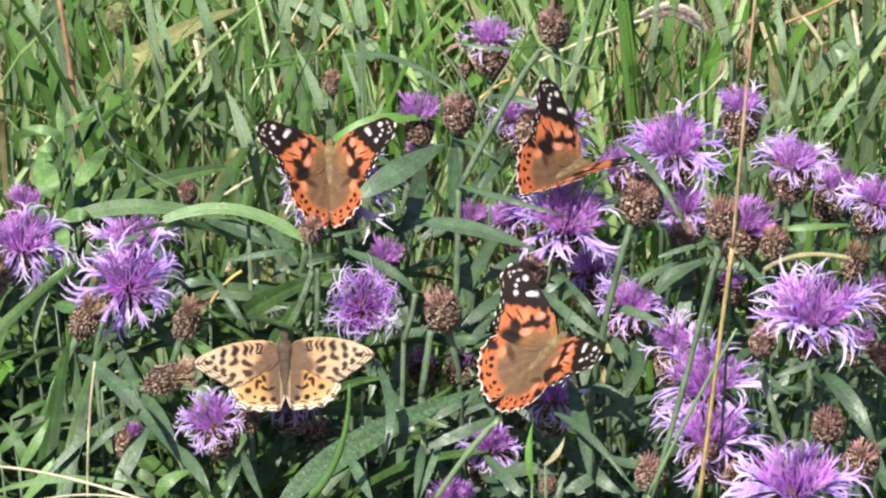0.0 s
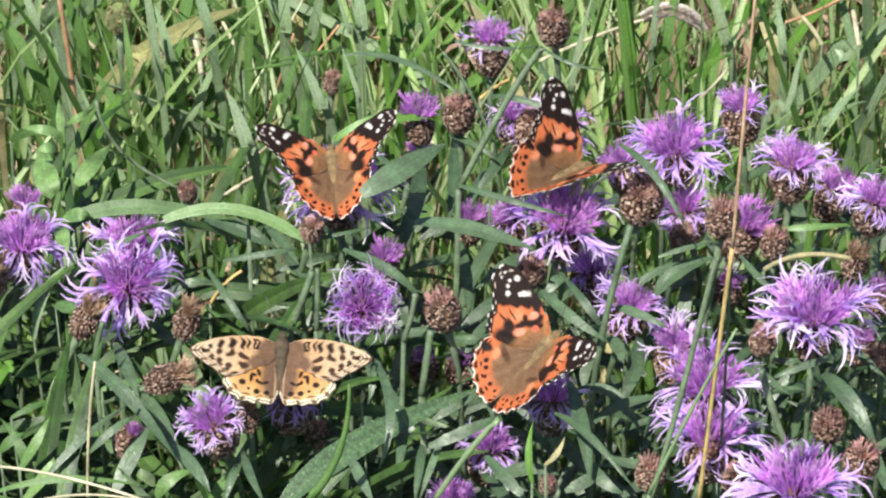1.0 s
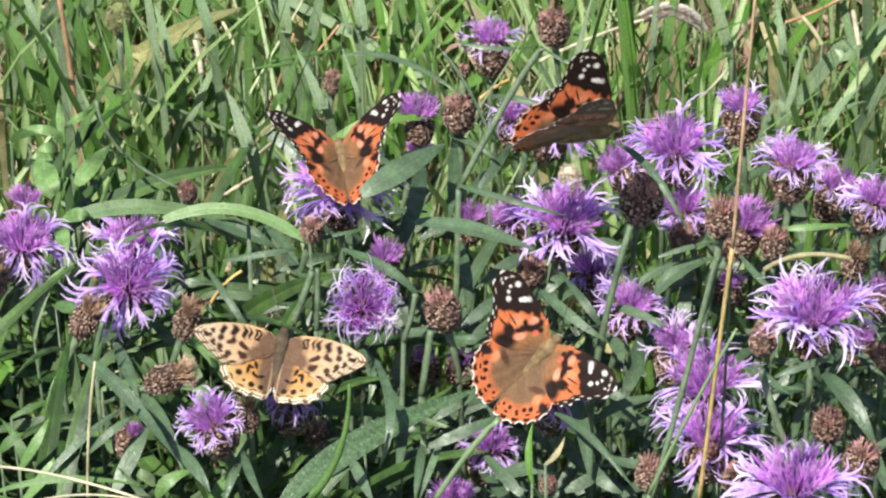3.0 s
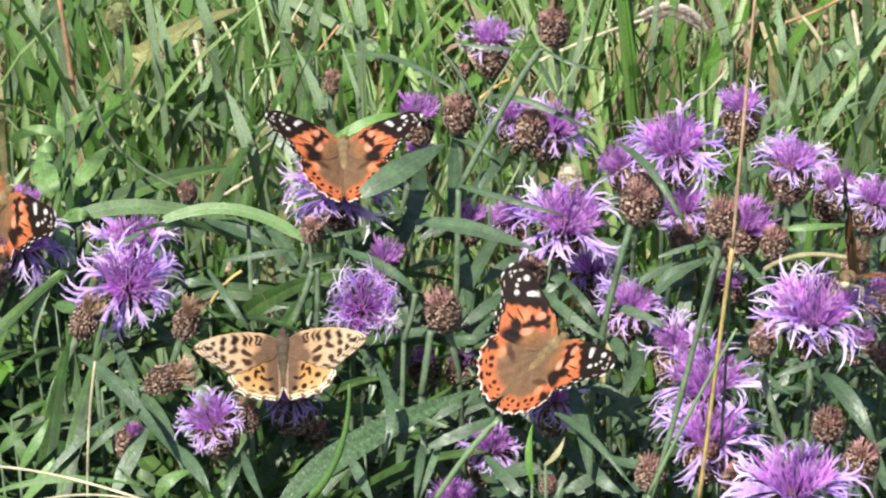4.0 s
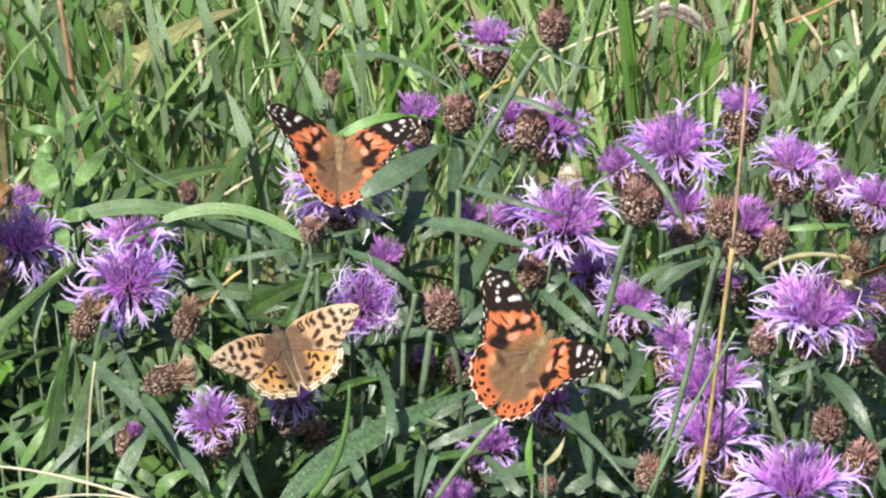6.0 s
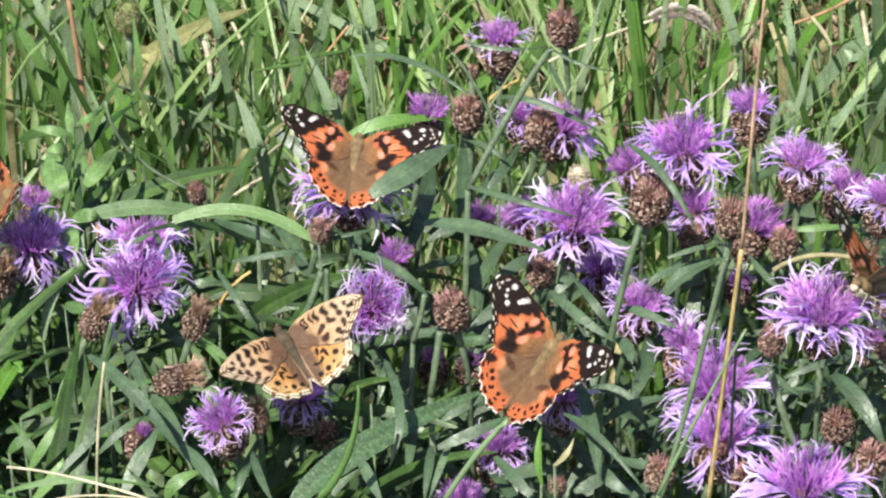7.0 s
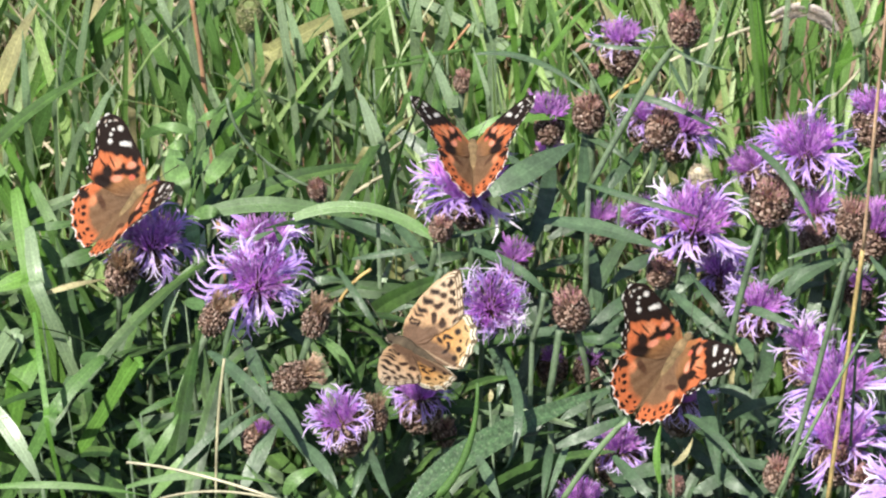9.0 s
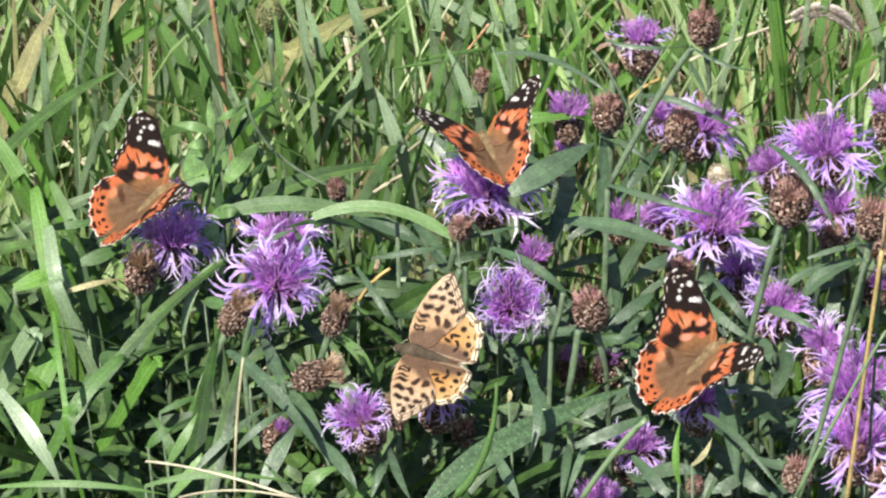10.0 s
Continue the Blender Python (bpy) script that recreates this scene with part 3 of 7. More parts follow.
def stalk(a, b, c, r0, r1, material=None, label="thin dry grass stalk", name="grass_stalk"):
    a, b, c = Vector(a), Vector(b), Vector(c)
    thing = new(name)
    thing.location = (a.x, a.y, 0.0)
    tagged(thing, label, "plant stem", "stalks and stems")
    o = thing.location
    verts, faces = [], []
    pts = [p for _, p, _ in bend(a - o, b - o, c - o, 12)]
    add_tube(verts, faces, pts, [(r0 + (r1 - r0) * i / 12) * (1.18 if i == 6 else 1) for i in range(13)], 7)
    part("stem", mesh("stem", verts, faces, material or STALK), thing)
    if min(a.z, c.z) > 0.02:
        low, r_low = (a, r0) if a.z < c.z else (c, r1)
        standing = abs(c.z - a.z) > 0.6 * (c - a).length
        culm(thing, low, r_low * (0.9 if standing else 0.5), material or STALK if standing and r_low > 0.0006 else STEM)
    return thing


def seed_head(a, b, c):
    """A drooping grey-brown cylinder of grass seed."""
    a, b, c = Vector(a), Vector(b), Vector(c)
    thing = new("grass_seed_head")
    thing.location = (c.x, c.y, 0.0)
    tagged(thing, "drooping grey-brown seed head of meadow grass", "grass")
    o, r = thing.location, random.Random(8)
    verts, faces = [], []
    path = bend(a - o, b - o, c - o, 40)
    for t, p, d in path:
        u = d.orthogonal().normalized()
        for k in range(26):
            q = Matrix.Rotation(r.uniform(0, 6.28), 3, d) @ u
            e = p + q * 0.0026 * math.sin(math.pi * (0.1 + 0.85 * t)) ** 0.4
            add_strip(verts, faces, [p + q * 0.0006, e, e + d * 0.0012 + q * 0.0004], [0.0008, 0.0009, 0.0001], q.cross(d))
    part("spike", mesh("spike", verts, faces, SEED), thing)
    culm(thing, c, 0.0005, STRAW)


def clover_leaf(place, width, facing, spin):
    """An oval leaflet on a thin stalk."""
    p = Vector(place)
    thing = new("clover_leaf")
    thing.location = (p.x, p.y, 0.0)
    tagged(thing, "small oval green leaf on a thin stalk", "leaf", "oval leaves in the grass")
    f = Vector(facing)
    d = (Matrix.Rotation(spin, 3, f) @ f.orthogonal()).normalized() * width * 0.75
    verts, faces = pile(), []
    add_leaf(verts, faces, p - thing.location - d, p - thing.location, p - thing.location + d, width, facing, 8, "lance", 0.12, 0.0003, 0.2)
    part("blade", mesh("blade", verts, faces, OVAL), thing)
    culm(thing, p - d, 0.0003, STEM)


def leafy_herb(stem, leaves):
    """An upright herb: a thin stem and ovate leaves, each from its foot by way of its middle to its point."""
    a, m, c = (Vector(p) for p in stem)
    thing = new("leafy_herb")
    thing.location = (a.x, a.y + 0.01, 0.0)
    tagged(thing, "upright green herb with ovate leaves in the grass", "plant")
    o = thing.location
    verts, faces = [], []
    pts = [Vector((0, 0, 0)), (a - o) * 0.5 + Vector((0.002, 0, 0))] + [p for _, p, _ in bend(a - o, m - o, c - o, 6)]
    add_tube(verts, faces, pts, [0.0008, 0.0008] + [0.0007 - 0.00005 * i for i in range(7)], 6)
    part("stem", mesh("stem", verts, faces, BLADE), thing)
    for p, q, s, width, facing in leaves:
        verts, faces = pile(), []
        add_leaf(verts, faces, Vector(p) - o, Vector(q) - o, Vector(s) - o, width, facing, 10, "lance", 0.14, 0.0003, 0.25, 0.02)
        part("leaf", mesh("leaf", verts, faces, HERB_LEAF), thing)


# flowers in bloom
flower((0.0168, 0.1440, 0.3400), (0.0000, -0.0300, 0.9996), 0.0092, 101, 13, 0, 1.0)
tuft((-0.0081, 0.0937, 0.3400), (0.0000, -0.0995, 0.9950), 0.0097, 102, 0.8)
tuft((-0.0090, 0.1019, 0.3200), (0.1925, -0.1925, 0.9623), 0.0059, 103, 0.8)
flower((0.1019, 0.0990, 0.3400), (-0.0995, 0.0000, 0.9950), 0.0089, 104, 16, -0.5, 1.0)
flower((0.0771, 0.0585, 0.3500), (-0.0990, -0.0990, 0.9901), 0.0169, 105, 24, 0.2, 1.0)
flower((0.1166, 0.0566, 0.3450), (0.0499, -0.0299, 0.9983), 0.0117, 106, 24, -0.2, 1.0)
flower((0.1411, 0.0285, 0.3500), (0.0986, -0.1380, 0.9855), 0.0102, 107, 24, 0.2, 1.0)
flower((0.0393, 0.0146, 0.3500), (0.1463, -0.1658, 0.9753), 0.0178, 108, 24, 0.2, 1.0)
flower((0.0398, 0.1174, 0.3200), (0.3698, -0.0925, 0.9245), 0.0123, 109, 24, 0.2, 1.0)
flower((0.0264, 0.1401, 0.3100), (0.0000, -0.0995, 0.9950), 0.0085, 110, 24, 0.2, 1.0)
flower((0.0603, 0.0791, 0.3300), (-0.4444, -0.1111, 0.8889), 0.0081, 111, 14, 0.2, 1.0)
flower((0.0807, 0.0526, 0.3300), (-0.1952, -0.0976, 0.9759), 0.0098, 112, 24, 0.2, 1.0)
tuft((0.1013, 0.0419, 0.3300), (0.3651, -0.1826, 0.9129), 0.0113, 113, 1.0)
flower((0.1142, -0.0439, 0.3550), (0.0000, 0.0400, 0.9992), 0.0199, 114, 28, 0.02, 1.0)
flower((-0.0992, -0.0183, 0.3500), (0.1563, -0.4375, 0.8855), 0.0164, 115, 24, 0.32, 1.0)
flower((-0.1035, 0.0448, 0.3200), (0.0993, -0.0695, 0.9926), 0.0151, 116, 24, 0.2, 1.0)
flower((-0.1356, 0.0100, 0.3450), (0.0990, -0.0990, 0.9901), 0.0156, 117, 24, 0.3, 1.0)
flower((-0.0252, -0.0235, 0.3450), (0.1109, -0.6208, 0.7761), 0.0104, 118, 28, -0.35, 1.0, label="purple knapweed with curled shrivelling florets", curly=True)
flower((-0.0692, -0.0894, 0.3500), (-0.2200, -0.2321, 0.9402), 0.0084, 119, 22, -0.15, 1.0)
flower((0.0796, -0.0718, 0.3500), (-0.0988, -0.1186, 0.9880), 0.0180, 120, 19, 0.2, 1.0)
flower((0.0783, -0.1040, 0.3550), (0.0988, -0.1186, 0.9880), 0.0154, 121, 18, 0.2, 1.0)
flower((0.1007, -0.1333, 0.3600), (0.0000, -0.0200, 0.9998), 0.0183, 122, 28, 0.08, 1.0)
flower((0.0724, -0.0376, 0.3400), (0.0000, -0.0995, 0.9950), 0.0092, 123, 18, -0.7, 1.0, True)
flower((0.0606, -0.0028, 0.3300), (0.1934, -0.1644, 0.9672), 0.0109, 124, 24, 0.2, 1.0)
flower((-0.0338, 0.0446, 0.3420), (0.0000, 0.0300, 0.9996), 0.0222, 125, 32, 0.05, 1.0)
tuft((-0.0186, 0.0098, 0.3400), (0.1455, -0.1940, 0.9701), 0.0077, 126, 0.8)
tuft((0.0093, 0.0760, 0.3100), (0.0976, -0.1952, 0.9759), 0.0068, 127, 0.8)
flower((0.0236, 0.0833, 0.3050), (-0.2860, -0.0953, 0.9535), 0.0078, 128, 24, 0.2, 1.0)
flower((0.0335, -0.0638, 0.3400), (0.0000, -0.0995, 0.9950), 0.0095, 129, 24, 0.6, 1.0)
flower((-0.0466, -0.0611, 0.3380), (0.0000, -0.0995, 0.9950), 0.0078, 130, 24, 0.5, 1.0)
flower((0.0028, -0.0774, 0.3100), (0.0000, -0.0995, 0.9950), 0.0056, 131, 24, 0.2, 1.0)
flower((0.0149, -0.0507, 0.3100), (0.0990, -0.0990, 0.9901), 0.0080, 132, 24, 0.2, 1.0)
flower((0.0488, 0.0318, 0.3200), (0.0000, -0.1676, 0.9859), 0.0090, 133, 24, 0.2, 1.0)
tuft((0.0968, 0.0517, 0.3000), (0.0953, -0.2860, 0.9535), 0.0067, 134, 0.8)
flower((0.1363, 0.0950, 0.3100), (0.1952, -0.0976, 0.9759), 0.0063, 135, 24, 0.2, 1.0)
tuft((0.1435, 0.0205, 0.3200), (0.0000, -0.1961, 0.9806), 0.0056, 136, 0.8)
tuft((-0.1397, 0.0553, 0.3300), (0.0000, 0.0000, 1.0000), 0.0076, 137, 0.8)
tuft((0.0058, 0.0070, 0.3000), (0.0000, -0.2873, 0.9578), 0.0056, 138, 0.8)
tuft((-0.0063, 0.0086, 0.3000), (0.0000, -0.2873, 0.9578), 0.0052, 139, 0.8)
tuft((0.1386, 0.0195, 0.3000), (0.0000, -0.2873, 0.9578), 0.0057, 140, 0.8)

# buds and spent heads
bud((0.0379, 0.1310, 0.3566), (-0.1009, -0.2499, 0.9630), 0.87, 141, "plain")
bud((0.0050, 0.0757, 0.3564), (-0.0505, -0.2318, 0.9714), 0.84, 142, "plain")
bud((0.0642, 0.0147, 0.3626), (0.0462, -0.3923, 0.9187), 1.06, 143, "plain")
bud((-0.0011, -0.0362, 0.3566), (-0.1889, -0.1522, 0.9701), 0.87, 144, "plain")
bud((-0.0861, 0.0600, 0.3336), (-0.0900, -0.3439, 0.9347), 0.50, 145, "plain")
bud((-0.0415, 0.0079, 0.3544), (0.1873, -0.2696, 0.9446), 0.60, 146, "plain")
bud((0.0303, 0.0670, 0.3564), (0.1284, -0.2703, 0.9542), 0.86, 147, "plain")
bud((0.0285, -0.0019, 0.3451), (0.0516, -0.3687, 0.9281), 0.70, 148, "plain")
bud((0.0896, 0.0073, 0.3616), (0.0533, -0.1444, 0.9881), 0.85, 149, "plain")
bud((0.1089, 0.0291, 0.3355), (0.0091, -0.1872, 0.9823), 0.72, 150, "plain")
bud((0.1347, 0.0175, 0.3355), (0.0629, -0.3924, 0.9177), 0.77, 151, "shaggy")
bud((0.0988, -0.0512, 0.3551), (0.0999, -0.2351, 0.9668), 0.67, 152, "plain")
bud((0.1143, -0.0951, 0.3555), (-0.0726, -0.4010, 0.9132), 0.77, 153, "plain")
bud((0.1224, -0.1183, 0.3611), (0.1393, -0.2710, 0.9525), 0.82, 154, "plain")
bud((0.0628, -0.0913, 0.3354), (0.0863, -0.1405, 0.9863), 0.71, 155, "plain")
bud((-0.0408, 0.1918, 0.2943), (0.0847, -0.1261, 0.9884), 0.55, 156, "plain")
bud((-0.0593, -0.0738, 0.3427), (-0.0414, -0.1671, 0.9851), 0.62, 157, "shaggy")
bud((-0.0394, -0.0589, 0.3245), (-0.0220, -0.1216, 0.9923), 0.58, 158, "plain")
bud((-0.1429, -0.0090, 0.3492), (0.1386, -0.3803, 0.9144), 0.95, 159, "shaggy")
bud((0.0359, 0.0129, 0.3515), (-0.1351, -0.3471, 0.9280), 0.76, 160, "plain")
bud((0.0795, -0.1117, 0.3568), (0.1757, -0.2806, 0.9436), 0.92, 161, "plain")
bud((0.0854, -0.1193, 0.3547), (0.0478, -0.3255, 0.9443), 0.64, 162, "plain")
bud((0.0316, -0.0969, 0.3331), (0.0028, -0.3004, 0.9538), 0.42, 163, "plain")
bud((0.1396, -0.0209, 0.3247), (-0.0578, -0.2378, 0.9696), 0.63, 164, "plain")
bud((0.0076, 0.1840, 0.3027), (0.0334, -0.1323, 0.9906), 0.35, 165, "plain")
bud((0.1135, 0.0560, 0.3452), (0.0720, -0.1236, 0.9897), 0.68, 166, "plain")
bud((0.0791, 0.0333, 0.3347), (0.1404, -0.1016, 0.9849), 0.62, 167, "plain")
bud((-0.0778, -0.0411, 0.3555), (0.2822, -0.1881, 0.9407), 0.75, 168, "shaggy")
bud((-0.1087, -0.0405, 0.3557), (0.3651, -0.1826, 0.9129), 0.80, 169, "shaggy")
bud((-0.0803, -0.0655, 0.3496), (0.7663, -0.2873, 0.5747), 0.81, 170, "shaggy")
bud((0.0411, 0.0477, 0.3486), (-0.2381, -0.1905, 0.9524), 0.62, 171, "pale", "cream dried knapweed head gone to seed")
bud((-0.1189, 0.1894, 0.3261), (0.0000, 0.0000, 1.0000), 0.78, 172, "green", "plump green knapweed bud not yet open")

# knapweed leaves
leaf((-0.0252, -0.0189, 0.3837), (-0.0122, -0.0095, 0.3873), (0.0007, 0.0058, 0.3863), 0.0078, (0.1123, -0.5946, 0.7962))
leaf((-0.0088, -0.0011, 0.3613), (0.0100, -0.0084, 0.3631), (0.0287, -0.0128, 0.3587), 0.0065, (0.2684, -0.3339, 0.9036))
leaf((-0.0339, 0.1262, 0.3441), (-0.0125, 0.1209, 0.3441), (0.0100, 0.1072, 0.3359), 0.0026, (0.2797, -0.4664, 0.8392))
leaf((-0.0076, 0.1000, 0.3173), (-0.0093, 0.0638, 0.3242), (-0.0135, 0.0394, 0.3227), 0.0060, (0.1412, -0.5807, 0.8018))
leaf((0.0041, 0.1104, 0.3229), (0.0035, 0.0809, 0.3219), (0.0021, 0.0623, 0.3171), 0.0044, (0.2324, -0.4711, 0.8509))
leaf((0.0041, 0.1123, 0.3586), (0.0166, 0.1076, 0.3584), (0.0331, 0.1107, 0.3574), 0.0017, (-0.1374, -0.6158, 0.7759))
leaf((0.0330, 0.1053, 0.3539), (0.0358, 0.0980, 0.3521), (0.0400, 0.0924, 0.3461), 0.0020, (0.2647, -0.3248, 0.9080))
leaf((0.0343, 0.1184, 0.3519), (0.0439, 0.1113, 0.3501), (0.0556, 0.1098, 0.3481), 0.0015, (-0.2956, -0.3897, 0.8722))
leaf((0.0158, 0.0701, 0.3630), (0.0310, 0.0618, 0.3648), (0.0506, 0.0562, 0.3569), 0.0026, (-0.0588, -0.6003, 0.7976))
leaf((0.0021, 0.0785, 0.3419), (0.0126, 0.0710, 0.3418), (0.0187, 0.0676, 0.3381), 0.0025, (-0.1523, -0.4143, 0.8973))
leaf((0.0122, 0.0623, 0.3309), (0.0183, 0.0701, 0.3360), (0.0238, 0.0794, 0.3390), 0.0037, (0.2328, -0.6088, 0.7584))
leaf((0.0560, 0.0191, 0.3775), (0.0670, 0.0040, 0.3753), (0.0772, -0.0087, 0.3623), 0.0028, (0.0734, -0.6241, 0.7779))
leaf((0.0050, 0.0050, 0.3711), (0.0189, -0.0025, 0.3711), (0.0397, -0.0094, 0.3689), 0.0025, (0.1480, -0.5492, 0.8225))
leaf((0.0058, 0.0362, 0.3272), (0.0078, 0.0208, 0.3221), (0.0085, 0.0133, 0.3126), 0.0042, (0.2829, -0.3265, 0.9019))
leaf((0.0279, 0.0210, 0.3328), (0.0194, 0.0137, 0.3328), (0.0106, 0.0100, 0.3272), 0.0048, (0.0042, -0.3334, 0.9428))
leaf((0.0393, 0.0038, 0.3369), (0.0359, -0.0003, 0.3371), (0.0322, -0.0039, 0.3330), 0.0041, (-0.1222, -0.6140, 0.7798))
leaf((0.0311, -0.0262, 0.3524), (0.0394, -0.0400, 0.3526), (0.0508, -0.0465, 0.3476), 0.0037, (0.0638, -0.6276, 0.7760))
leaf((0.0492, -0.0299, 0.3420), (0.0436, -0.0241, 0.3476), (0.0365, -0.0087, 0.3479), 0.0028, (-0.2062, -0.5225, 0.8273))
leaf((0.0194, -0.0092, 0.3386), (0.0119, -0.0152, 0.3363), (0.0039, -0.0205, 0.3313), 0.0041, (0.0726, -0.5984, 0.7979))
leaf((0.0539, -0.0320, 0.3501), (0.0607, -0.0363, 0.3508), (0.0700, -0.0428, 0.3499), 0.0034, (-0.3287, -0.3621, 0.8723))
leaf((0.0679, -0.0059, 0.3363), (0.0760, -0.0013, 0.3428), (0.0877, 0.0043, 0.3437), 0.0057, (-0.1422, -0.3454, 0.9276))
leaf((0.0625, 0.0090, 0.3279), (0.0699, 0.0137, 0.3317), (0.0824, 0.0188, 0.3321), 0.0026, (0.2646, -0.5231, 0.8101))
leaf((0.0685, -0.0030, 0.3490), (0.0775, -0.0012, 0.3511), (0.0862, 0.0027, 0.3510), 0.0020, (-0.0282, -0.5007, 0.8651))
leaf((0.0943, -0.0058, 0.3517), (0.0989, -0.0171, 0.3514), (0.1054, -0.0227, 0.3483), 0.0025, (0.1036, -0.4748, 0.8740))
leaf((-0.0784, 0.0427, 0.3322), (-0.0659, 0.0348, 0.3331), (-0.0544, 0.0314, 0.3278), 0.0059, (0.0431, -0.4690, 0.8821))
leaf((-0.0709, 0.0091, 0.3389), (-0.0571, 0.0081, 0.3423), (-0.0455, 0.0137, 0.3411), 0.0025, (0.2989, -0.4818, 0.8237))
leaf((-0.0315, -0.0066, 0.3544), (-0.0167, -0.0175, 0.3538), (-0.0071, -0.0206, 0.3456), 0.0037, (-0.0509, -0.4355, 0.8987))
leaf((-0.0131, 0.0524, 0.3154), (-0.0118, 0.0581, 0.3200), (-0.0088, 0.0718, 0.3245), 0.0046, (-0.1757, -0.5546, 0.8134))
leaf((-0.0528, 0.0242, 0.3333), (-0.0476, 0.0148, 0.3313), (-0.0408, 0.0137, 0.3267), 0.0035, (0.3224, -0.4739, 0.8194))
leaf((-0.0747, -0.0056, 0.3458), (-0.0667, -0.0187, 0.3415), (-0.0610, -0.0231, 0.3341), 0.0025, (0.0309, -0.6329, 0.7736))
leaf((-0.0409, 0.0138, 0.3439), (-0.0336, 0.0145, 0.3456), (-0.0223, 0.0180, 0.3461), 0.0016, (-0.0611, -0.4814, 0.8744))
leaf((-0.1123, 0.0054, 0.3427), (-0.1032, 0.0081, 0.3468), (-0.0958, 0.0131, 0.3473), 0.0029, (-0.3292, -0.4446, 0.8330))
leaf((-0.0972, 0.0226, 0.3416), (-0.0919, 0.0103, 0.3408), (-0.0873, 0.0004, 0.3384), 0.0022, (0.0849, -0.6202, 0.7799))
leaf((-0.1098, -0.0681, 0.3587), (-0.0940, -0.0871, 0.3574), (-0.0796, -0.0963, 0.3411), 0.0045, (0.0894, -0.5150, 0.8525))
leaf((-0.1021, -0.0365, 0.3397), (-0.0972, -0.0539, 0.3423), (-0.0929, -0.0648, 0.3403), 0.0043, (0.1224, -0.5453, 0.8292))
leaf((-0.0944, -0.0593, 0.3388), (-0.0858, -0.0731, 0.3374), (-0.0781, -0.0901, 0.3312), 0.0048, (0.1521, -0.4250, 0.8923))
leaf((-0.0817, -0.0838, 0.3364), (-0.0742, -0.0958, 0.3372), (-0.0693, -0.1030, 0.3336), 0.0041, (-0.2944, -0.5947, 0.7481))
leaf((-0.0992, -0.0913, 0.3241), (-0.0940, -0.0823, 0.3316), (-0.0892, -0.0730, 0.3358), 0.0051, (0.1347, -0.3440, 0.9293))
leaf((-0.1161, -0.0868, 0.3205), (-0.1129, -0.0750, 0.3269), (-0.1097, -0.0656, 0.3294), 0.0052, (-0.1724, -0.5122, 0.8414))
leaf((-0.1183, -0.0961, 0.3345), (-0.1083, -0.0881, 0.3419), (-0.0950, -0.0748, 0.3454), 0.0027, (0.0632, -0.5572, 0.8280))
leaf((-0.1064, -0.0880, 0.3367), (-0.0992, -0.0848, 0.3428), (-0.0925, -0.0777, 0.3433), 0.0027, (-0.0924, -0.5579, 0.8248))
leaf((-0.0203, -0.0678, 0.3559), (-0.0155, -0.0920, 0.3552), (-0.0188, -0.1042, 0.3439), 0.0032, (-0.0943, -0.4752, 0.8748))
leaf((-0.0277, -0.1021, 0.3465), (-0.0239, -0.1122, 0.3457), (-0.0204, -0.1201, 0.3435), 0.0035, (-0.1368, -0.5375, 0.8321))
leaf((-0.0061, -0.0931, 0.3437), (-0.0071, -0.1015, 0.3414), (-0.0083, -0.1112, 0.3363), 0.0029, (0.1716, -0.6205, 0.7652))
leaf((-0.0153, -0.0253, 0.3349), (-0.0070, -0.0255, 0.3359), (0.0020, -0.0221, 0.3351), 0.0034, (0.0514, -0.4304, 0.9012))
leaf((-0.0003, -0.0900, 0.3440), (-0.0037, -0.1011, 0.3411), (-0.0070, -0.1094, 0.3359), 0.0023, (-0.1260, -0.5790, 0.8055))
leaf((-0.0600, -0.0900, 0.3391), (-0.0572, -0.1053, 0.3422), (-0.0524, -0.1169, 0.3409), 0.0029, (0.1998, -0.5679, 0.7985))
leaf((-0.0654, -0.0991, 0.3276), (-0.0616, -0.0889, 0.3335), (-0.0573, -0.0703, 0.3324), 0.0030, (-0.2139, -0.5140, 0.8307))
leaf((-0.0043, -0.0986, 0.3472), (0.0077, -0.0960, 0.3516), (0.0175, -0.0902, 0.3528), 0.0038, (0.1278, -0.6078, 0.7837))
leaf((0.0129, -0.0905, 0.3374), (0.0196, -0.1013, 0.3364), (0.0254, -0.1067, 0.3326), 0.0038, (-0.1211, -0.5505, 0.8260))
leaf((0.0385, -0.0659, 0.3470), (0.0418, -0.0854, 0.3437), (0.0443, -0.0976, 0.3328), 0.0051, (0.2276, -0.5114, 0.8286))
leaf((0.0335, -0.0852, 0.3496), (0.0438, -0.0970, 0.3495), (0.0564, -0.1097, 0.3404), 0.0029, (0.2287, -0.5810, 0.7811))
leaf((0.0461, -0.0742, 0.3376), (0.0551, -0.0714, 0.3426), (0.0682, -0.0674, 0.3424), 0.0036, (-0.1186, -0.4564, 0.8818))
leaf((0.0621, -0.0251, 0.3334), (0.0597, -0.0411, 0.3327), (0.0552, -0.0505, 0.3266), 0.0056, (0.2611, -0.5034, 0.8236))
leaf((0.0519, -0.0348, 0.3406), (0.0547, -0.0408, 0.3406), (0.0557, -0.0457, 0.3394), 0.0043, (-0.1769, -0.5988, 0.7811))
leaf((0.0426, -0.0531, 0.3345), (0.0536, -0.0575, 0.3348), (0.0610, -0.0653, 0.3255), 0.0037, (0.0197, -0.5915, 0.8061))
leaf((0.0508, -0.0814, 0.3301), (0.0578, -0.0845, 0.3296), (0.0661, -0.0821, 0.3299), 0.0036, (0.2262, -0.3840, 0.8952))
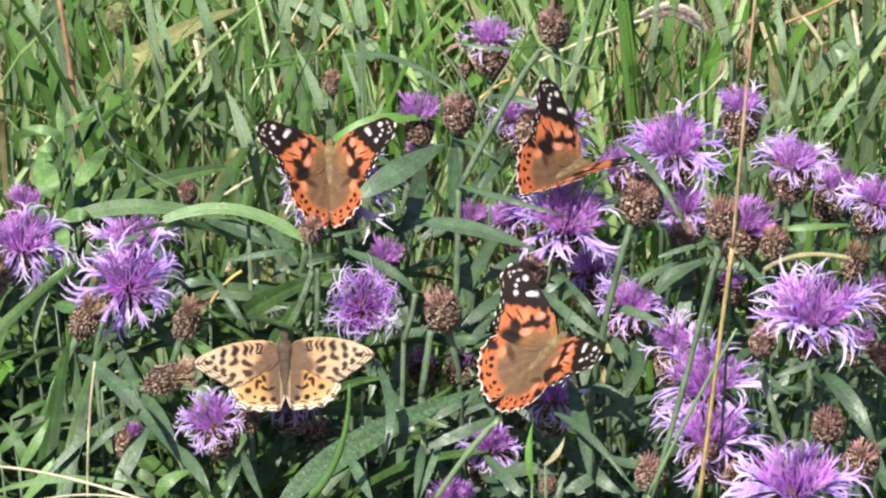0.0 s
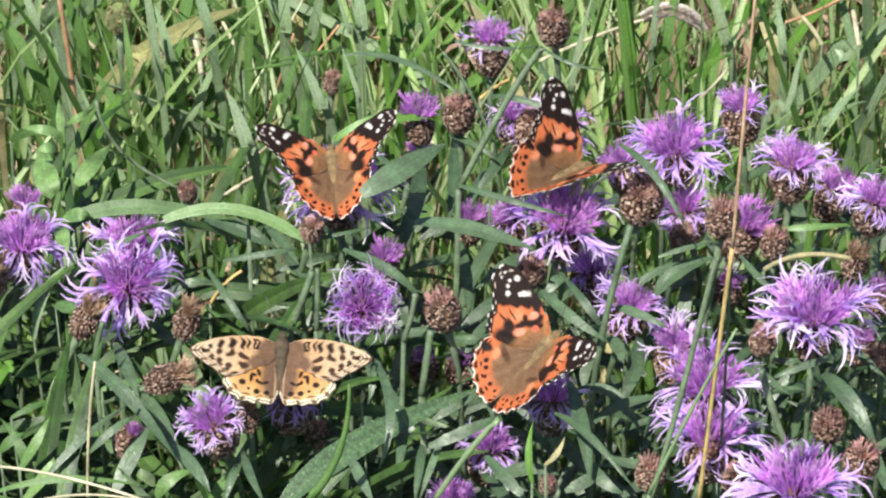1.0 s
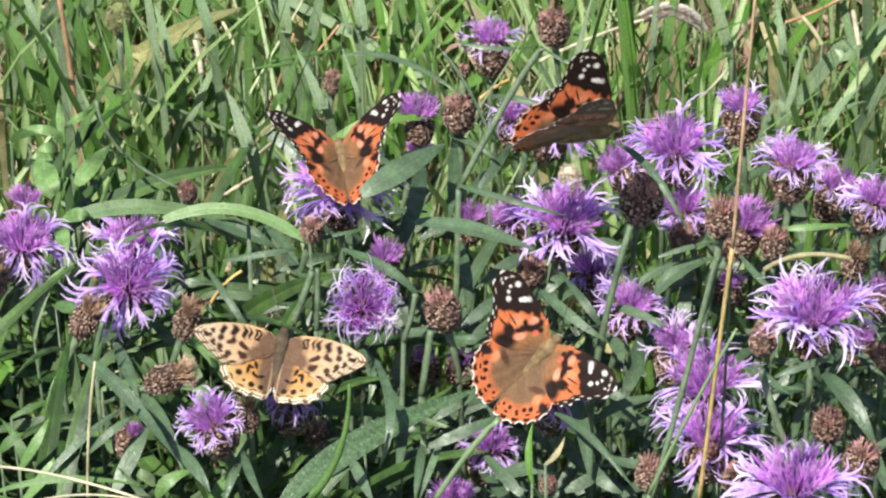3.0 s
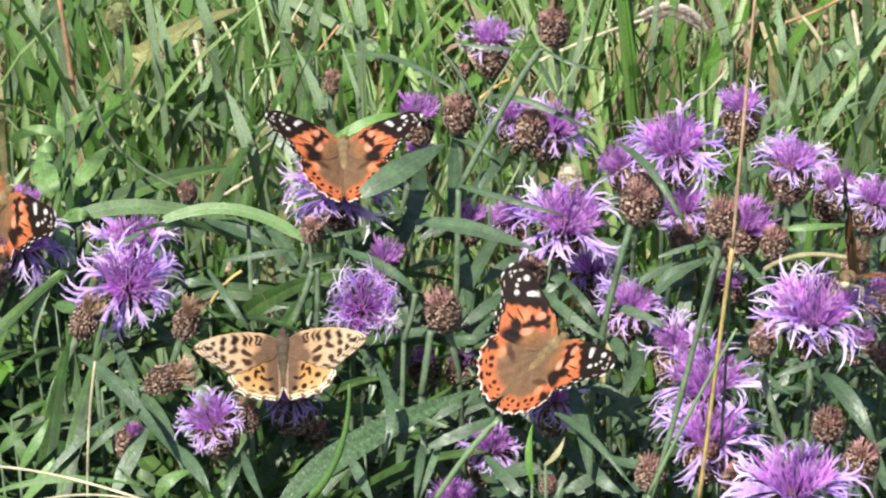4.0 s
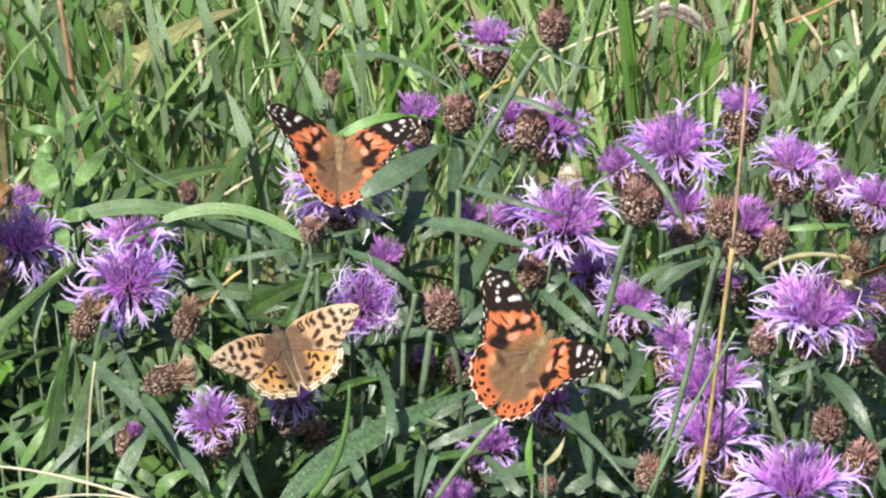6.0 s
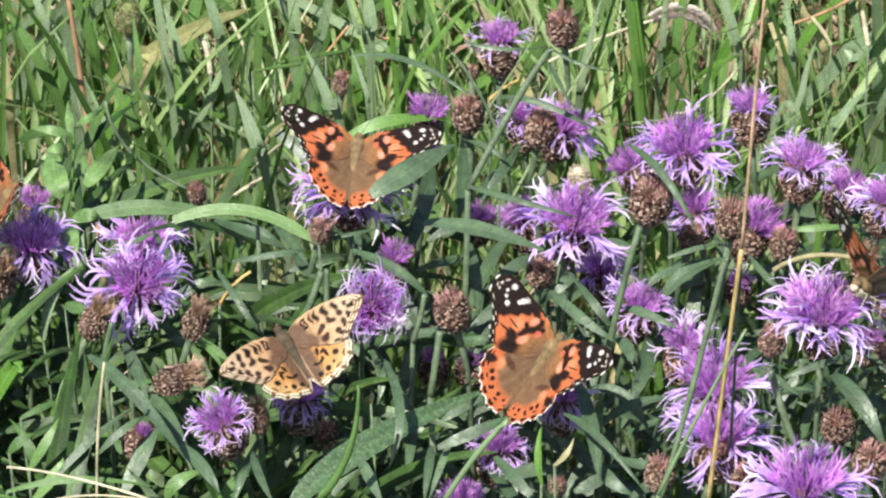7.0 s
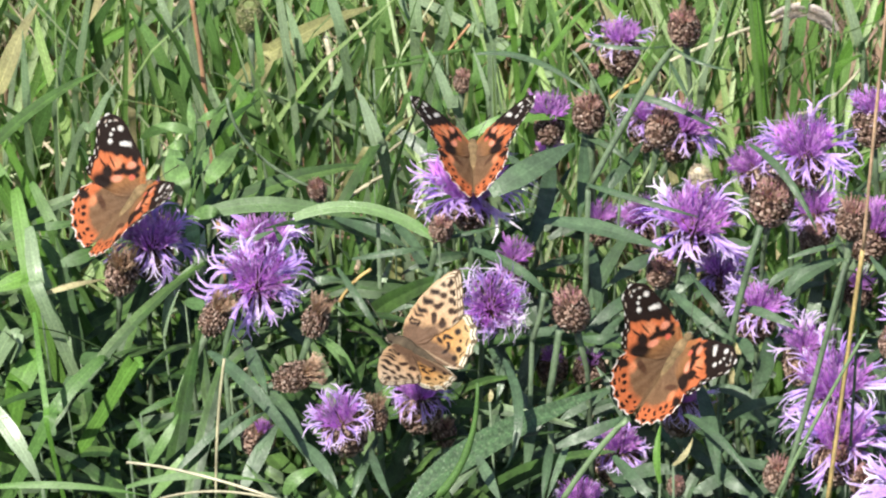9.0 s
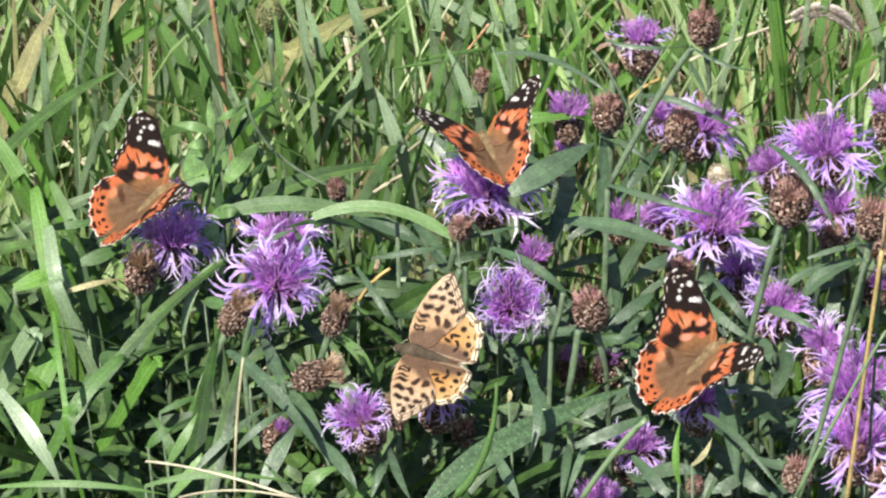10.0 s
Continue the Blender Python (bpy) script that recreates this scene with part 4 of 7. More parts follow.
leaf((0.0434, -0.0844, 0.3316), (0.0477, -0.0940, 0.3310), (0.0544, -0.0974, 0.3284), 0.0042, (-0.2095, -0.5566, 0.8039))
leaf((0.0025, -0.0071, 0.3201), (0.0102, -0.0098, 0.3212), (0.0160, -0.0043, 0.3199), 0.0038, (0.2189, -0.4511, 0.8652))
leaf((0.0074, -0.0115, 0.3172), (0.0120, -0.0047, 0.3212), (0.0166, 0.0010, 0.3227), 0.0032, (0.2059, -0.5396, 0.8163))
leaf((0.1018, -0.0587, 0.3431), (0.1122, -0.0568, 0.3466), (0.1277, -0.0499, 0.3469), 0.0027, (-0.2439, -0.5487, 0.7997))
leaf((0.1025, -0.0439, 0.3394), (0.1079, -0.0458, 0.3395), (0.1143, -0.0414, 0.3406), 0.0024, (0.1948, -0.5603, 0.8051))
leaf((0.1164, -0.0603, 0.3456), (0.1239, -0.0734, 0.3442), (0.1312, -0.0830, 0.3343), 0.0057, (-0.1066, -0.5284, 0.8423))
leaf((0.0910, -0.0795, 0.3445), (0.0963, -0.0854, 0.3454), (0.1022, -0.0915, 0.3455), 0.0024, (-0.0558, -0.5327, 0.8445))
leaf((0.0980, -0.0892, 0.3397), (0.1059, -0.0904, 0.3416), (0.1139, -0.0881, 0.3403), 0.0027, (0.2670, -0.5783, 0.7709))
leaf((0.1266, -0.0315, 0.3359), (0.1315, -0.0402, 0.3362), (0.1373, -0.0468, 0.3341), 0.0028, (-0.3563, -0.3316, 0.8735))
leaf((0.1304, -0.0804, 0.3333), (0.1320, -0.0909, 0.3308), (0.1344, -0.0967, 0.3267), 0.0039, (0.2825, -0.3242, 0.9028))
leaf((0.0282, -0.0546, 0.3216), (0.0307, -0.0622, 0.3212), (0.0359, -0.0698, 0.3184), 0.0031, (-0.0505, -0.3518, 0.9347))
leaf((-0.0496, -0.0641, 0.3183), (-0.0463, -0.0570, 0.3216), (-0.0448, -0.0485, 0.3217), 0.0031, (0.2748, -0.5613, 0.7807))
leaf((-0.0169, -0.0253, 0.3130), (-0.0131, -0.0455, 0.3128), (-0.0148, -0.0639, 0.3070), 0.0047, (0.1826, -0.3882, 0.9033))
leaf((0.0119, -0.0251, 0.3128), (0.0029, -0.0311, 0.3106), (-0.0043, -0.0354, 0.3071), 0.0041, (0.1154, -0.4979, 0.8595))
leaf((-0.0263, -0.0053, 0.3138), (-0.0225, -0.0165, 0.3131), (-0.0242, -0.0253, 0.3061), 0.0035, (-0.1433, -0.5469, 0.8248))
leaf((-0.0413, 0.0077, 0.3110), (-0.0338, 0.0015, 0.3111), (-0.0263, -0.0049, 0.3090), 0.0035, (-0.1733, -0.6112, 0.7722))
leaf((-0.0622, 0.0196, 0.3092), (-0.0529, 0.0220, 0.3121), (-0.0418, 0.0222, 0.3108), 0.0033, (0.0600, -0.5660, 0.8222))
leaf((0.0168, -0.0676, 0.3099), (0.0257, -0.0638, 0.3114), (0.0361, -0.0650, 0.3101), 0.0046, (0.1954, -0.6137, 0.7649))
leaf((0.0375, -0.0773, 0.3133), (0.0445, -0.0745, 0.3155), (0.0481, -0.0704, 0.3167), 0.0042, (0.2853, -0.4266, 0.8583))
leaf((0.0684, -0.0786, 0.3210), (0.0595, -0.0845, 0.3213), (0.0525, -0.0899, 0.3190), 0.0039, (0.3081, -0.3545, 0.8828))
leaf((0.0940, -0.0104, 0.3130), (0.1009, -0.0155, 0.3124), (0.1117, -0.0204, 0.3069), 0.0041, (0.2769, -0.4644, 0.8412))
leaf((0.1198, 0.0397, 0.3132), (0.1083, 0.0349, 0.3120), (0.1007, 0.0294, 0.3068), 0.0033, (-0.3408, -0.4019, 0.8499))
leaf((0.0772, 0.0166, 0.3114), (0.0693, 0.0069, 0.3116), (0.0636, 0.0017, 0.3086), 0.0035, (-0.2179, -0.5501, 0.8062))
leaf((0.0604, 0.0567, 0.3106), (0.0527, 0.0573, 0.3124), (0.0469, 0.0549, 0.3094), 0.0037, (0.1154, -0.4961, 0.8606))
leaf((0.0150, 0.1039, 0.3111), (0.0109, 0.0902, 0.3109), (0.0070, 0.0793, 0.3089), 0.0037, (-0.0662, -0.3558, 0.9322))
leaf((-0.0166, 0.1032, 0.3021), (-0.0187, 0.1111, 0.3063), (-0.0247, 0.1196, 0.3079), 0.0041, (0.0768, -0.5509, 0.8310))
leaf((-0.0239, 0.0738, 0.3127), (-0.0180, 0.0678, 0.3122), (-0.0123, 0.0647, 0.3073), 0.0037, (-0.1848, -0.3790, 0.9067))
leaf((-0.0604, 0.0700, 0.3106), (-0.0543, 0.0591, 0.3112), (-0.0482, 0.0484, 0.3094), 0.0037, (-0.0171, -0.4144, 0.9099))
leaf((-0.0897, 0.0188, 0.3190), (-0.0823, 0.0208, 0.3221), (-0.0750, 0.0223, 0.3210), 0.0032, (-0.0980, -0.5871, 0.8035))
leaf((-0.0969, 0.0130, 0.3140), (-0.0891, 0.0041, 0.3114), (-0.0817, -0.0009, 0.3059), 0.0039, (0.0261, -0.4019, 0.9153))

# side stems of the knapweed
stalk((0.0051, 0.0267, 0.3550), (0.0220, 0.0389, 0.3841), (0.0323, 0.0447, 0.3978), 0.00110, 0.00107, STEM, "grey-green knapweed side stem", "knapweed_shoot")
stalk((0.0167, 0.0696, 0.3450), (0.0087, 0.0760, 0.3616), (-0.0002, 0.0806, 0.3738), 0.00057, 0.00059, STEM, "grey-green knapweed side stem", "knapweed_shoot")
stalk((0.0463, -0.0484, 0.3115), (0.0485, -0.0411, 0.3404), (0.0575, -0.0311, 0.3805), 0.00099, 0.00108, STEM, "grey-green knapweed side stem", "knapweed_shoot")
stalk((0.0585, -0.1466, 0.3650), (0.0668, -0.1352, 0.3945), (0.0758, -0.1211, 0.4308), 0.00080, 0.00088, STEM, "green grass culm in front of the flowers", "grass_stalk")
stalk((-0.1037, -0.1219, 0.3450), (-0.1028, -0.1141, 0.3660), (-0.1005, -0.1069, 0.3852), 0.00042, 0.00044, PALE_STRAW, "pale dry stem of last year among the grass", "dry_stalk")
stalk((-0.1070, -0.0531, 0.3450), (-0.1062, -0.0513, 0.3501), (-0.1043, -0.0488, 0.3569), 0.00087, 0.00089, STEM, "grey-green knapweed side stem", "knapweed_shoot")
stalk((-0.0399, -0.1281, 0.3500), (-0.0300, -0.1229, 0.3646), (-0.0269, -0.1159, 0.3839), 0.00150, 0.00050, BLADE, "pale green stem rising beside the fritillary", "plant_stem")
stalk((-0.0038, -0.0568, 0.3595), (-0.0050, -0.0601, 0.3502), (-0.0067, -0.0638, 0.3400), 0.00115, 0.00112, STEM, "grey-green knapweed side stem", "knapweed_shoot")
stalk((0.0943, -0.0886, 0.3684), (0.0976, -0.0918, 0.3572), (0.1023, -0.0953, 0.3450), 0.00113, 0.00110, STEM, "grey-green knapweed side stem", "knapweed_shoot")
stalk((-0.0484, -0.0150, 0.3300), (-0.0447, -0.0115, 0.3385), (-0.0416, -0.0079, 0.3471), 0.00117, 0.00120, STEM, "grey-green knapweed side stem", "knapweed_shoot")
stalk((-0.0395, -0.0151, 0.3532), (-0.0396, -0.0193, 0.3441), (-0.0400, -0.0234, 0.3350), 0.00091, 0.00089, STEM, "grey-green knapweed side stem", "knapweed_shoot")
stalk((-0.0086, -0.0318, 0.3553), (-0.0099, -0.0338, 0.3481), (-0.0123, -0.0361, 0.3400), 0.00090, 0.00088, STEM, "grey-green knapweed side stem", "knapweed_shoot")
stalk((-0.0023, -0.1330, 0.3550), (0.0074, -0.1288, 0.3693), (0.0161, -0.1260, 0.3790), 0.00090, 0.00092, PALE_BLADE, "grey-green knapweed side stem", "knapweed_shoot")
stalk((0.0578, -0.1515, 0.3720), (0.0690, -0.1447, 0.3962), (0.0812, -0.1381, 0.4199), 0.00064, 0.00042, PALE_BLADE, "thin pale green grass stem", "grass_stalk")
stalk((-0.1285, -0.1259, 0.3616), (-0.1079, -0.1299, 0.3606), (-0.0822, -0.1391, 0.3584), 0.00041, 0.00041, PALE_STRAW, "thin dry straw lying across the grass", "straw")
stalk((-0.1175, -0.1405, 0.3600), (-0.1025, -0.1371, 0.3602), (-0.0853, -0.1399, 0.3600), 0.00037, 0.00036, PALE_STRAW, "thin dry straw lying across the grass", "straw")
stalk((0.0359, 0.1966, 0.2977), (0.0563, 0.2092, 0.3003), (0.0761, 0.2189, 0.3023), 0.00063, 0.00064, PALE_STRAW, "thin dry straw lying across the grass", "straw")
stalk((-0.1159, 0.0731, 0.3594), (-0.1078, 0.0677, 0.3426), (-0.0882, 0.0637, 0.3300), 0.00059, 0.00057, STEM, "grey-green knapweed side stem", "knapweed_shoot")
stalk((0.0130, 0.1208, 0.3296), (0.0190, 0.1283, 0.3301), (0.0241, 0.1323, 0.3304), 0.00059, 0.00060, STALK, "thin dry straw lying across the grass", "straw")
stalk((0.1016, -0.0105, 0.3493), (0.1141, -0.0050, 0.3511), (0.1293, -0.0063, 0.3507), 0.00081, 0.00081, STRAW_BLADE, "curved yellowish dry blade", "straw")

# single blades and stalks
blade((-0.0475, -0.1104, 0.3346), (-0.0243, -0.0914, 0.3430), (0.0110, -0.0673, 0.3453), 0.0088, (-0.1304, -0.5949, 0.7932), GREY_LEAF, "broad mottled grey-green leaf lying across the stems", shape="lance", fold=0.45)
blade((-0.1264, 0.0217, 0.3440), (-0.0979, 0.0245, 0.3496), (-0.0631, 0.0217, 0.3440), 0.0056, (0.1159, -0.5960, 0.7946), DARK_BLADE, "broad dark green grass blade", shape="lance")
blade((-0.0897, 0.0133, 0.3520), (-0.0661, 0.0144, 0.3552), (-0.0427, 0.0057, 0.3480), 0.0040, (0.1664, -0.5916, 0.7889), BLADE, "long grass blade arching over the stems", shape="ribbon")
blade((-0.0373, 0.0844, 0.3362), (-0.0200, 0.0874, 0.3425), (0.0008, 0.0908, 0.3398), 0.0043, (0.1215, -0.5956, 0.7941), BRIGHT_BLADE, "grass blade painted a sunlit yellow-green")
blade((-0.1193, 0.0069, 0.3338), (-0.1200, 0.0083, 0.3421), (-0.1189, 0.0148, 0.3461), 0.0044, (0.1283, -0.5950, 0.7934), PALE_BLADE, "pale silvery green grass blade")
blade((0.1093, 0.0335, 0.3345), (0.1225, 0.0317, 0.3366), (0.1391, 0.0353, 0.3355), 0.0024, (-0.1933, -0.5887, 0.7849), BLADE, "broad green grass blade")
blade((-0.1306, -0.1165, 0.3448), (-0.1097, -0.1159, 0.3490), (-0.0866, -0.1148, 0.3452), 0.0023, (0.0514, -0.5992, 0.7989), BLADE, "broad green grass blade")
blade((0.0267, -0.0978, 0.3331), (0.0256, -0.0932, 0.3412), (0.0273, -0.0844, 0.3468), 0.0022, (0.1435, -0.5938, 0.7917), BRIGHT_BLADE, "grass blade painted a sunlit yellow-green")
blade((0.0302, -0.1060, 0.3466), (0.0337, -0.1051, 0.3502), (0.0360, -0.1011, 0.3533), 0.0018, (-0.1772, -0.5905, 0.7873), STRAW_BLADE, "pale dry yellowish grass blade")
blade((-0.0249, -0.0653, 0.3385), (-0.0245, -0.0646, 0.3406), (-0.0248, -0.0628, 0.3415), 0.0016, (-0.0911, -0.5975, 0.7967), STRAW_BLADE, "pale dry yellowish grass blade")
blade((-0.1271, -0.0922, 0.3336), (-0.1218, -0.0888, 0.3417), (-0.1182, -0.0827, 0.3463), 0.0031, (-0.0922, -0.5974, 0.7966), BLADE, "broad green grass blade")
blade((-0.1213, -0.0644, 0.3313), (-0.1186, -0.0621, 0.3409), (-0.1152, -0.0484, 0.3485), 0.0035, (0.0109, -0.6000, 0.8000), BLADE, "broad green grass blade")
blade((-0.1315, -0.0083, 0.3205), (-0.1278, -0.0032, 0.3347), (-0.1208, 0.0069, 0.3392), 0.0033, (-0.0308, -0.5997, 0.7996), PALE_BLADE, "pale silvery green grass blade")
blade((-0.0724, 0.0304, 0.3013), (-0.0647, 0.0332, 0.3086), (-0.0593, 0.0454, 0.3185), 0.0030, (-0.0108, -0.6000, 0.8000), PALE_BLADE, "pale silvery green grass blade")
blade((-0.0827, -0.0055, 0.3185), (-0.0733, -0.0140, 0.3158), (-0.0662, -0.0190, 0.3013), 0.0037, (0.1099, -0.5964, 0.7952), BLADE, "broad green grass blade")
blade((-0.1321, -0.0673, 0.3340), (-0.1253, -0.0646, 0.3363), (-0.1188, -0.0599, 0.3360), 0.0023, (-0.1954, -0.5884, 0.7846), DARK_BLADE, "grass blade painted a shaded dark green")
blade((-0.1342, -0.0821, 0.3325), (-0.1306, -0.0814, 0.3362), (-0.1264, -0.0788, 0.3375), 0.0035, (-0.1753, -0.5907, 0.7876), DARK_BLADE, "grass blade painted a shaded dark green")
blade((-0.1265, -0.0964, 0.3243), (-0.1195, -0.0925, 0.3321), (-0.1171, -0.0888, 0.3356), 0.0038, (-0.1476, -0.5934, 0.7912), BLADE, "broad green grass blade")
blade((-0.1259, -0.0762, 0.3101), (-0.1288, -0.0720, 0.3246), (-0.1365, -0.0616, 0.3296), 0.0035, (-0.1485, -0.5933, 0.7911), DARK_BLADE, "grass blade painted a shaded dark green")
blade((-0.1078, -0.0339, 0.3195), (-0.1007, -0.0326, 0.3208), (-0.0920, -0.0294, 0.3205), 0.0029, (-0.1701, -0.5913, 0.7883), BLADE, "broad green grass blade")
blade((-0.0856, -0.0969, 0.3268), (-0.0821, -0.0948, 0.3317), (-0.0738, -0.0911, 0.3331), 0.0041, (0.1865, -0.5895, 0.7860), BLADE, "broad green grass blade")
blade((-0.0709, -0.0899, 0.3190), (-0.0640, -0.0866, 0.3273), (-0.0538, -0.0800, 0.3309), 0.0034, (0.1404, -0.5941, 0.7921), BLADE, "broad green grass blade")
blade((-0.1643, 0.2500, 0.2366), (-0.1645, 0.2460, 0.2585), (-0.1677, 0.2500, 0.2746), 0.0024, (-0.3022, -0.9128, 0.2746), PALE_BLADE, "pale silvery green grass blade")
blade((-0.1397, 0.2000, 0.2916), (-0.1486, 0.1960, 0.3119), (-0.1543, 0.2000, 0.3250), 0.0029, (-0.1422, -0.9655, 0.2180), PALE_BLADE, "pale silvery green grass blade")
blade((-0.1412, 0.1800, 0.2725), (-0.1492, 0.1760, 0.3065), (-0.1568, 0.1800, 0.3209), 0.0042, (-0.1113, -0.9354, 0.3356), BLADE, "broad green grass blade")
blade((-0.1312, 0.2500, 0.2529), (-0.1157, 0.2460, 0.2710), (-0.0947, 0.2500, 0.2818), 0.0071, (0.0672, -0.9692, 0.2368), STRAW_BLADE, "pale dry yellowish grass blade")
blade((-0.1046, 0.2000, 0.2644), (-0.1063, 0.1960, 0.3001), (-0.1090, 0.2000, 0.3250), 0.0034, (-0.2341, -0.9472, 0.2193), PALE_BLADE, "pale silvery green grass blade")
blade((-0.0994, 0.2200, 0.2637), (-0.1029, 0.2160, 0.2863), (-0.1060, 0.2200, 0.2989), 0.0040, (-0.2754, -0.9150, 0.2948), PALE_BLADE, "pale silvery green grass blade")
blade((-0.0903, 0.2000, 0.3250), (-0.0860, 0.1960, 0.3099), (-0.0845, 0.2000, 0.2891), 0.0039, (0.1653, -0.9563, 0.2411), PALE_BLADE, "pale silvery green grass blade")
blade((-0.1165, 0.1780, 0.2855), (-0.1141, 0.1740, 0.3065), (-0.1152, 0.1780, 0.3195), 0.0026, (-0.2421, -0.9414, 0.2347), BLADE, "broad green grass blade")
blade((-0.1133, 0.1800, 0.2591), (-0.1173, 0.1760, 0.2826), (-0.1240, 0.1800, 0.2958), 0.0036, (0.0770, -0.9215, 0.3806), BLADE, "broad green grass blade")
blade((-0.1039, 0.2000, 0.2516), (-0.0937, 0.1960, 0.2751), (-0.0865, 0.2000, 0.2906), 0.0027, (-0.0880, -0.9183, 0.3861), PALE_BLADE, "pale silvery green grass blade")
blade((-0.0876, 0.2323, 0.2376), (-0.0864, 0.2283, 0.2646), (-0.0865, 0.2323, 0.2787), 0.0020, (-0.0530, -0.9690, 0.2413), BLADE, "broad green grass blade")
blade((-0.1533, 0.2400, 0.2203), (-0.1498, 0.2360, 0.2545), (-0.1510, 0.2400, 0.2752), 0.0037, (-0.0029, -0.9344, 0.3562), BLADE, "broad green grass blade")
blade((-0.1394, 0.2600, 0.2391), (-0.1398, 0.2560, 0.2653), (-0.1456, 0.2600, 0.2860), 0.0038, (-0.0594, -0.9339, 0.3527), BLADE, "broad green grass blade")
blade((-0.1638, 0.3000, 0.2298), (-0.1577, 0.2960, 0.2484), (-0.1525, 0.3000, 0.2645), 0.0027, (-0.0307, -0.9805, 0.1942), BLADE, "broad green grass blade")
blade((-0.1315, 0.1600, 0.2737), (-0.1261, 0.1560, 0.2912), (-0.1197, 0.1600, 0.3008), 0.0039, (0.0268, -0.9350, 0.3535), BRIGHT_BLADE, "grass blade painted a sunlit yellow-green")
blade((-0.1548, 0.1400, 0.2992), (-0.1458, 0.1360, 0.3067), (-0.1322, 0.1400, 0.3053), 0.0038, (-0.3141, -0.9166, 0.2474), DARK_BLADE, "grass blade painted a shaded dark green")
blade((-0.0599, 0.2200, 0.2790), (-0.0590, 0.2160, 0.3001), (-0.0601, 0.2200, 0.3130), 0.0043, (-0.0540, -0.9100, 0.4112), PALE_BLADE, "pale silvery green grass blade")
blade((-0.0669, 0.2500, 0.2932), (-0.0640, 0.2460, 0.2843), (-0.0605, 0.2500, 0.2705), 0.0028, (0.3209, -0.9189, 0.2294), PALE_BLADE, "pale silvery green grass blade")
blade((-0.0524, 0.2200, 0.2790), (-0.0493, 0.2160, 0.2976), (-0.0457, 0.2200, 0.3130), 0.0040, (0.2819, -0.8857, 0.3688), PALE_BLADE, "pale silvery green grass blade")
blade((-0.0304, 0.2000, 0.2939), (-0.0298, 0.1960, 0.3123), (-0.0312, 0.2000, 0.3250), 0.0043, (-0.1800, -0.9458, 0.2702), PALE_BLADE, "pale silvery green grass blade")
blade((-0.0215, 0.2000, 0.2946), (-0.0225, 0.1960, 0.3123), (-0.0243, 0.2000, 0.3250), 0.0030, (-0.2673, -0.8867, 0.3771), BRIGHT_BLADE, "grass blade painted a sunlit yellow-green")
blade((-0.0189, 0.2200, 0.2770), (-0.0172, 0.2160, 0.2976), (-0.0157, 0.2200, 0.3130), 0.0043, (0.1174, -0.9039, 0.4112), BLADE, "broad green grass blade")
blade((-0.0469, 0.1200, 0.3410), (-0.0421, 0.1160, 0.3291), (-0.0382, 0.1200, 0.3138), 0.0034, (0.2145, -0.9169, 0.3365), PALE_BLADE, "pale silvery green grass blade")
blade((-0.0710, 0.1000, 0.3371), (-0.0670, 0.0960, 0.3253), (-0.0634, 0.1000, 0.3055), 0.0045, (0.1751, -0.9362, 0.3048), PALE_BLADE, "pale silvery green grass blade")
blade((-0.0387, 0.2000, 0.3233), (-0.0343, 0.1960, 0.3099), (-0.0310, 0.2000, 0.2966), 0.0016, (-0.2883, -0.9079, 0.3043), PALE_BLADE, "pale silvery green grass blade")
blade((-0.0193, 0.1600, 0.3027), (-0.0085, 0.1560, 0.3269), (0.0022, 0.1600, 0.3401), 0.0019, (-0.3644, -0.9199, 0.1448), BRIGHT_BLADE, "grass blade painted a sunlit yellow-green")
blade((-0.0714, 0.1500, 0.3226), (-0.0570, 0.1460, 0.3279), (-0.0476, 0.1500, 0.3261), 0.0015, (0.2129, -0.9704, 0.1142), BLADE, "broad green grass blade")
blade((-0.0639, 0.1600, 0.3196), (-0.0453, 0.1560, 0.3264), (-0.0349, 0.1600, 0.3249), 0.0017, (-0.3077, -0.9423, 0.1317), BLADE, "broad green grass blade")
blade((-0.0055, 0.2000, 0.2963), (-0.0077, 0.1960, 0.3148), (-0.0104, 0.2000, 0.3250), 0.0020, (0.2873, -0.9440, 0.1621), BLADE, "broad green grass blade")
blade((-0.0017, 0.1800, 0.2973), (-0.0043, 0.1760, 0.3150), (-0.0074, 0.1800, 0.3281), 0.0016, (-0.3298, -0.8652, 0.3777), BLADE, "broad green grass blade")
blade((-0.0763, 0.2600, 0.2576), (-0.0729, 0.2560, 0.2756), (-0.0753, 0.2600, 0.2890), 0.0041, (-0.2675, -0.8828, 0.3863), BLADE, "broad green grass blade")
blade((-0.0636, 0.1400, 0.3016), (-0.0569, 0.1360, 0.3186), (-0.0528, 0.1400, 0.3303), 0.0024, (0.1263, -0.9098, 0.3953), BLADE, "broad green grass blade")
blade((-0.0810, 0.1200, 0.2932), (-0.0724, 0.1160, 0.3078), (-0.0623, 0.1200, 0.3171), 0.0024, (0.3249, -0.8977, 0.2977), STRAW_BLADE, "pale dry yellowish grass blade")
blade((-0.0374, 0.1500, 0.3048), (-0.0347, 0.1460, 0.3194), (-0.0351, 0.1500, 0.3264), 0.0021, (0.2310, -0.9666, 0.1107), BLADE, "broad green grass blade")
blade((-0.0291, 0.1400, 0.3016), (-0.0297, 0.1360, 0.3186), (-0.0332, 0.1400, 0.3303), 0.0017, (0.2005, -0.9372, 0.2854), PALE_BLADE, "pale silvery green grass blade")
blade((0.0716, 0.2000, 0.2690), (0.0696, 0.1960, 0.3001), (0.0672, 0.2000, 0.3250), 0.0043, (0.1680, -0.9759, 0.1393), BRIGHT_BLADE, "grass blade painted a sunlit yellow-green")
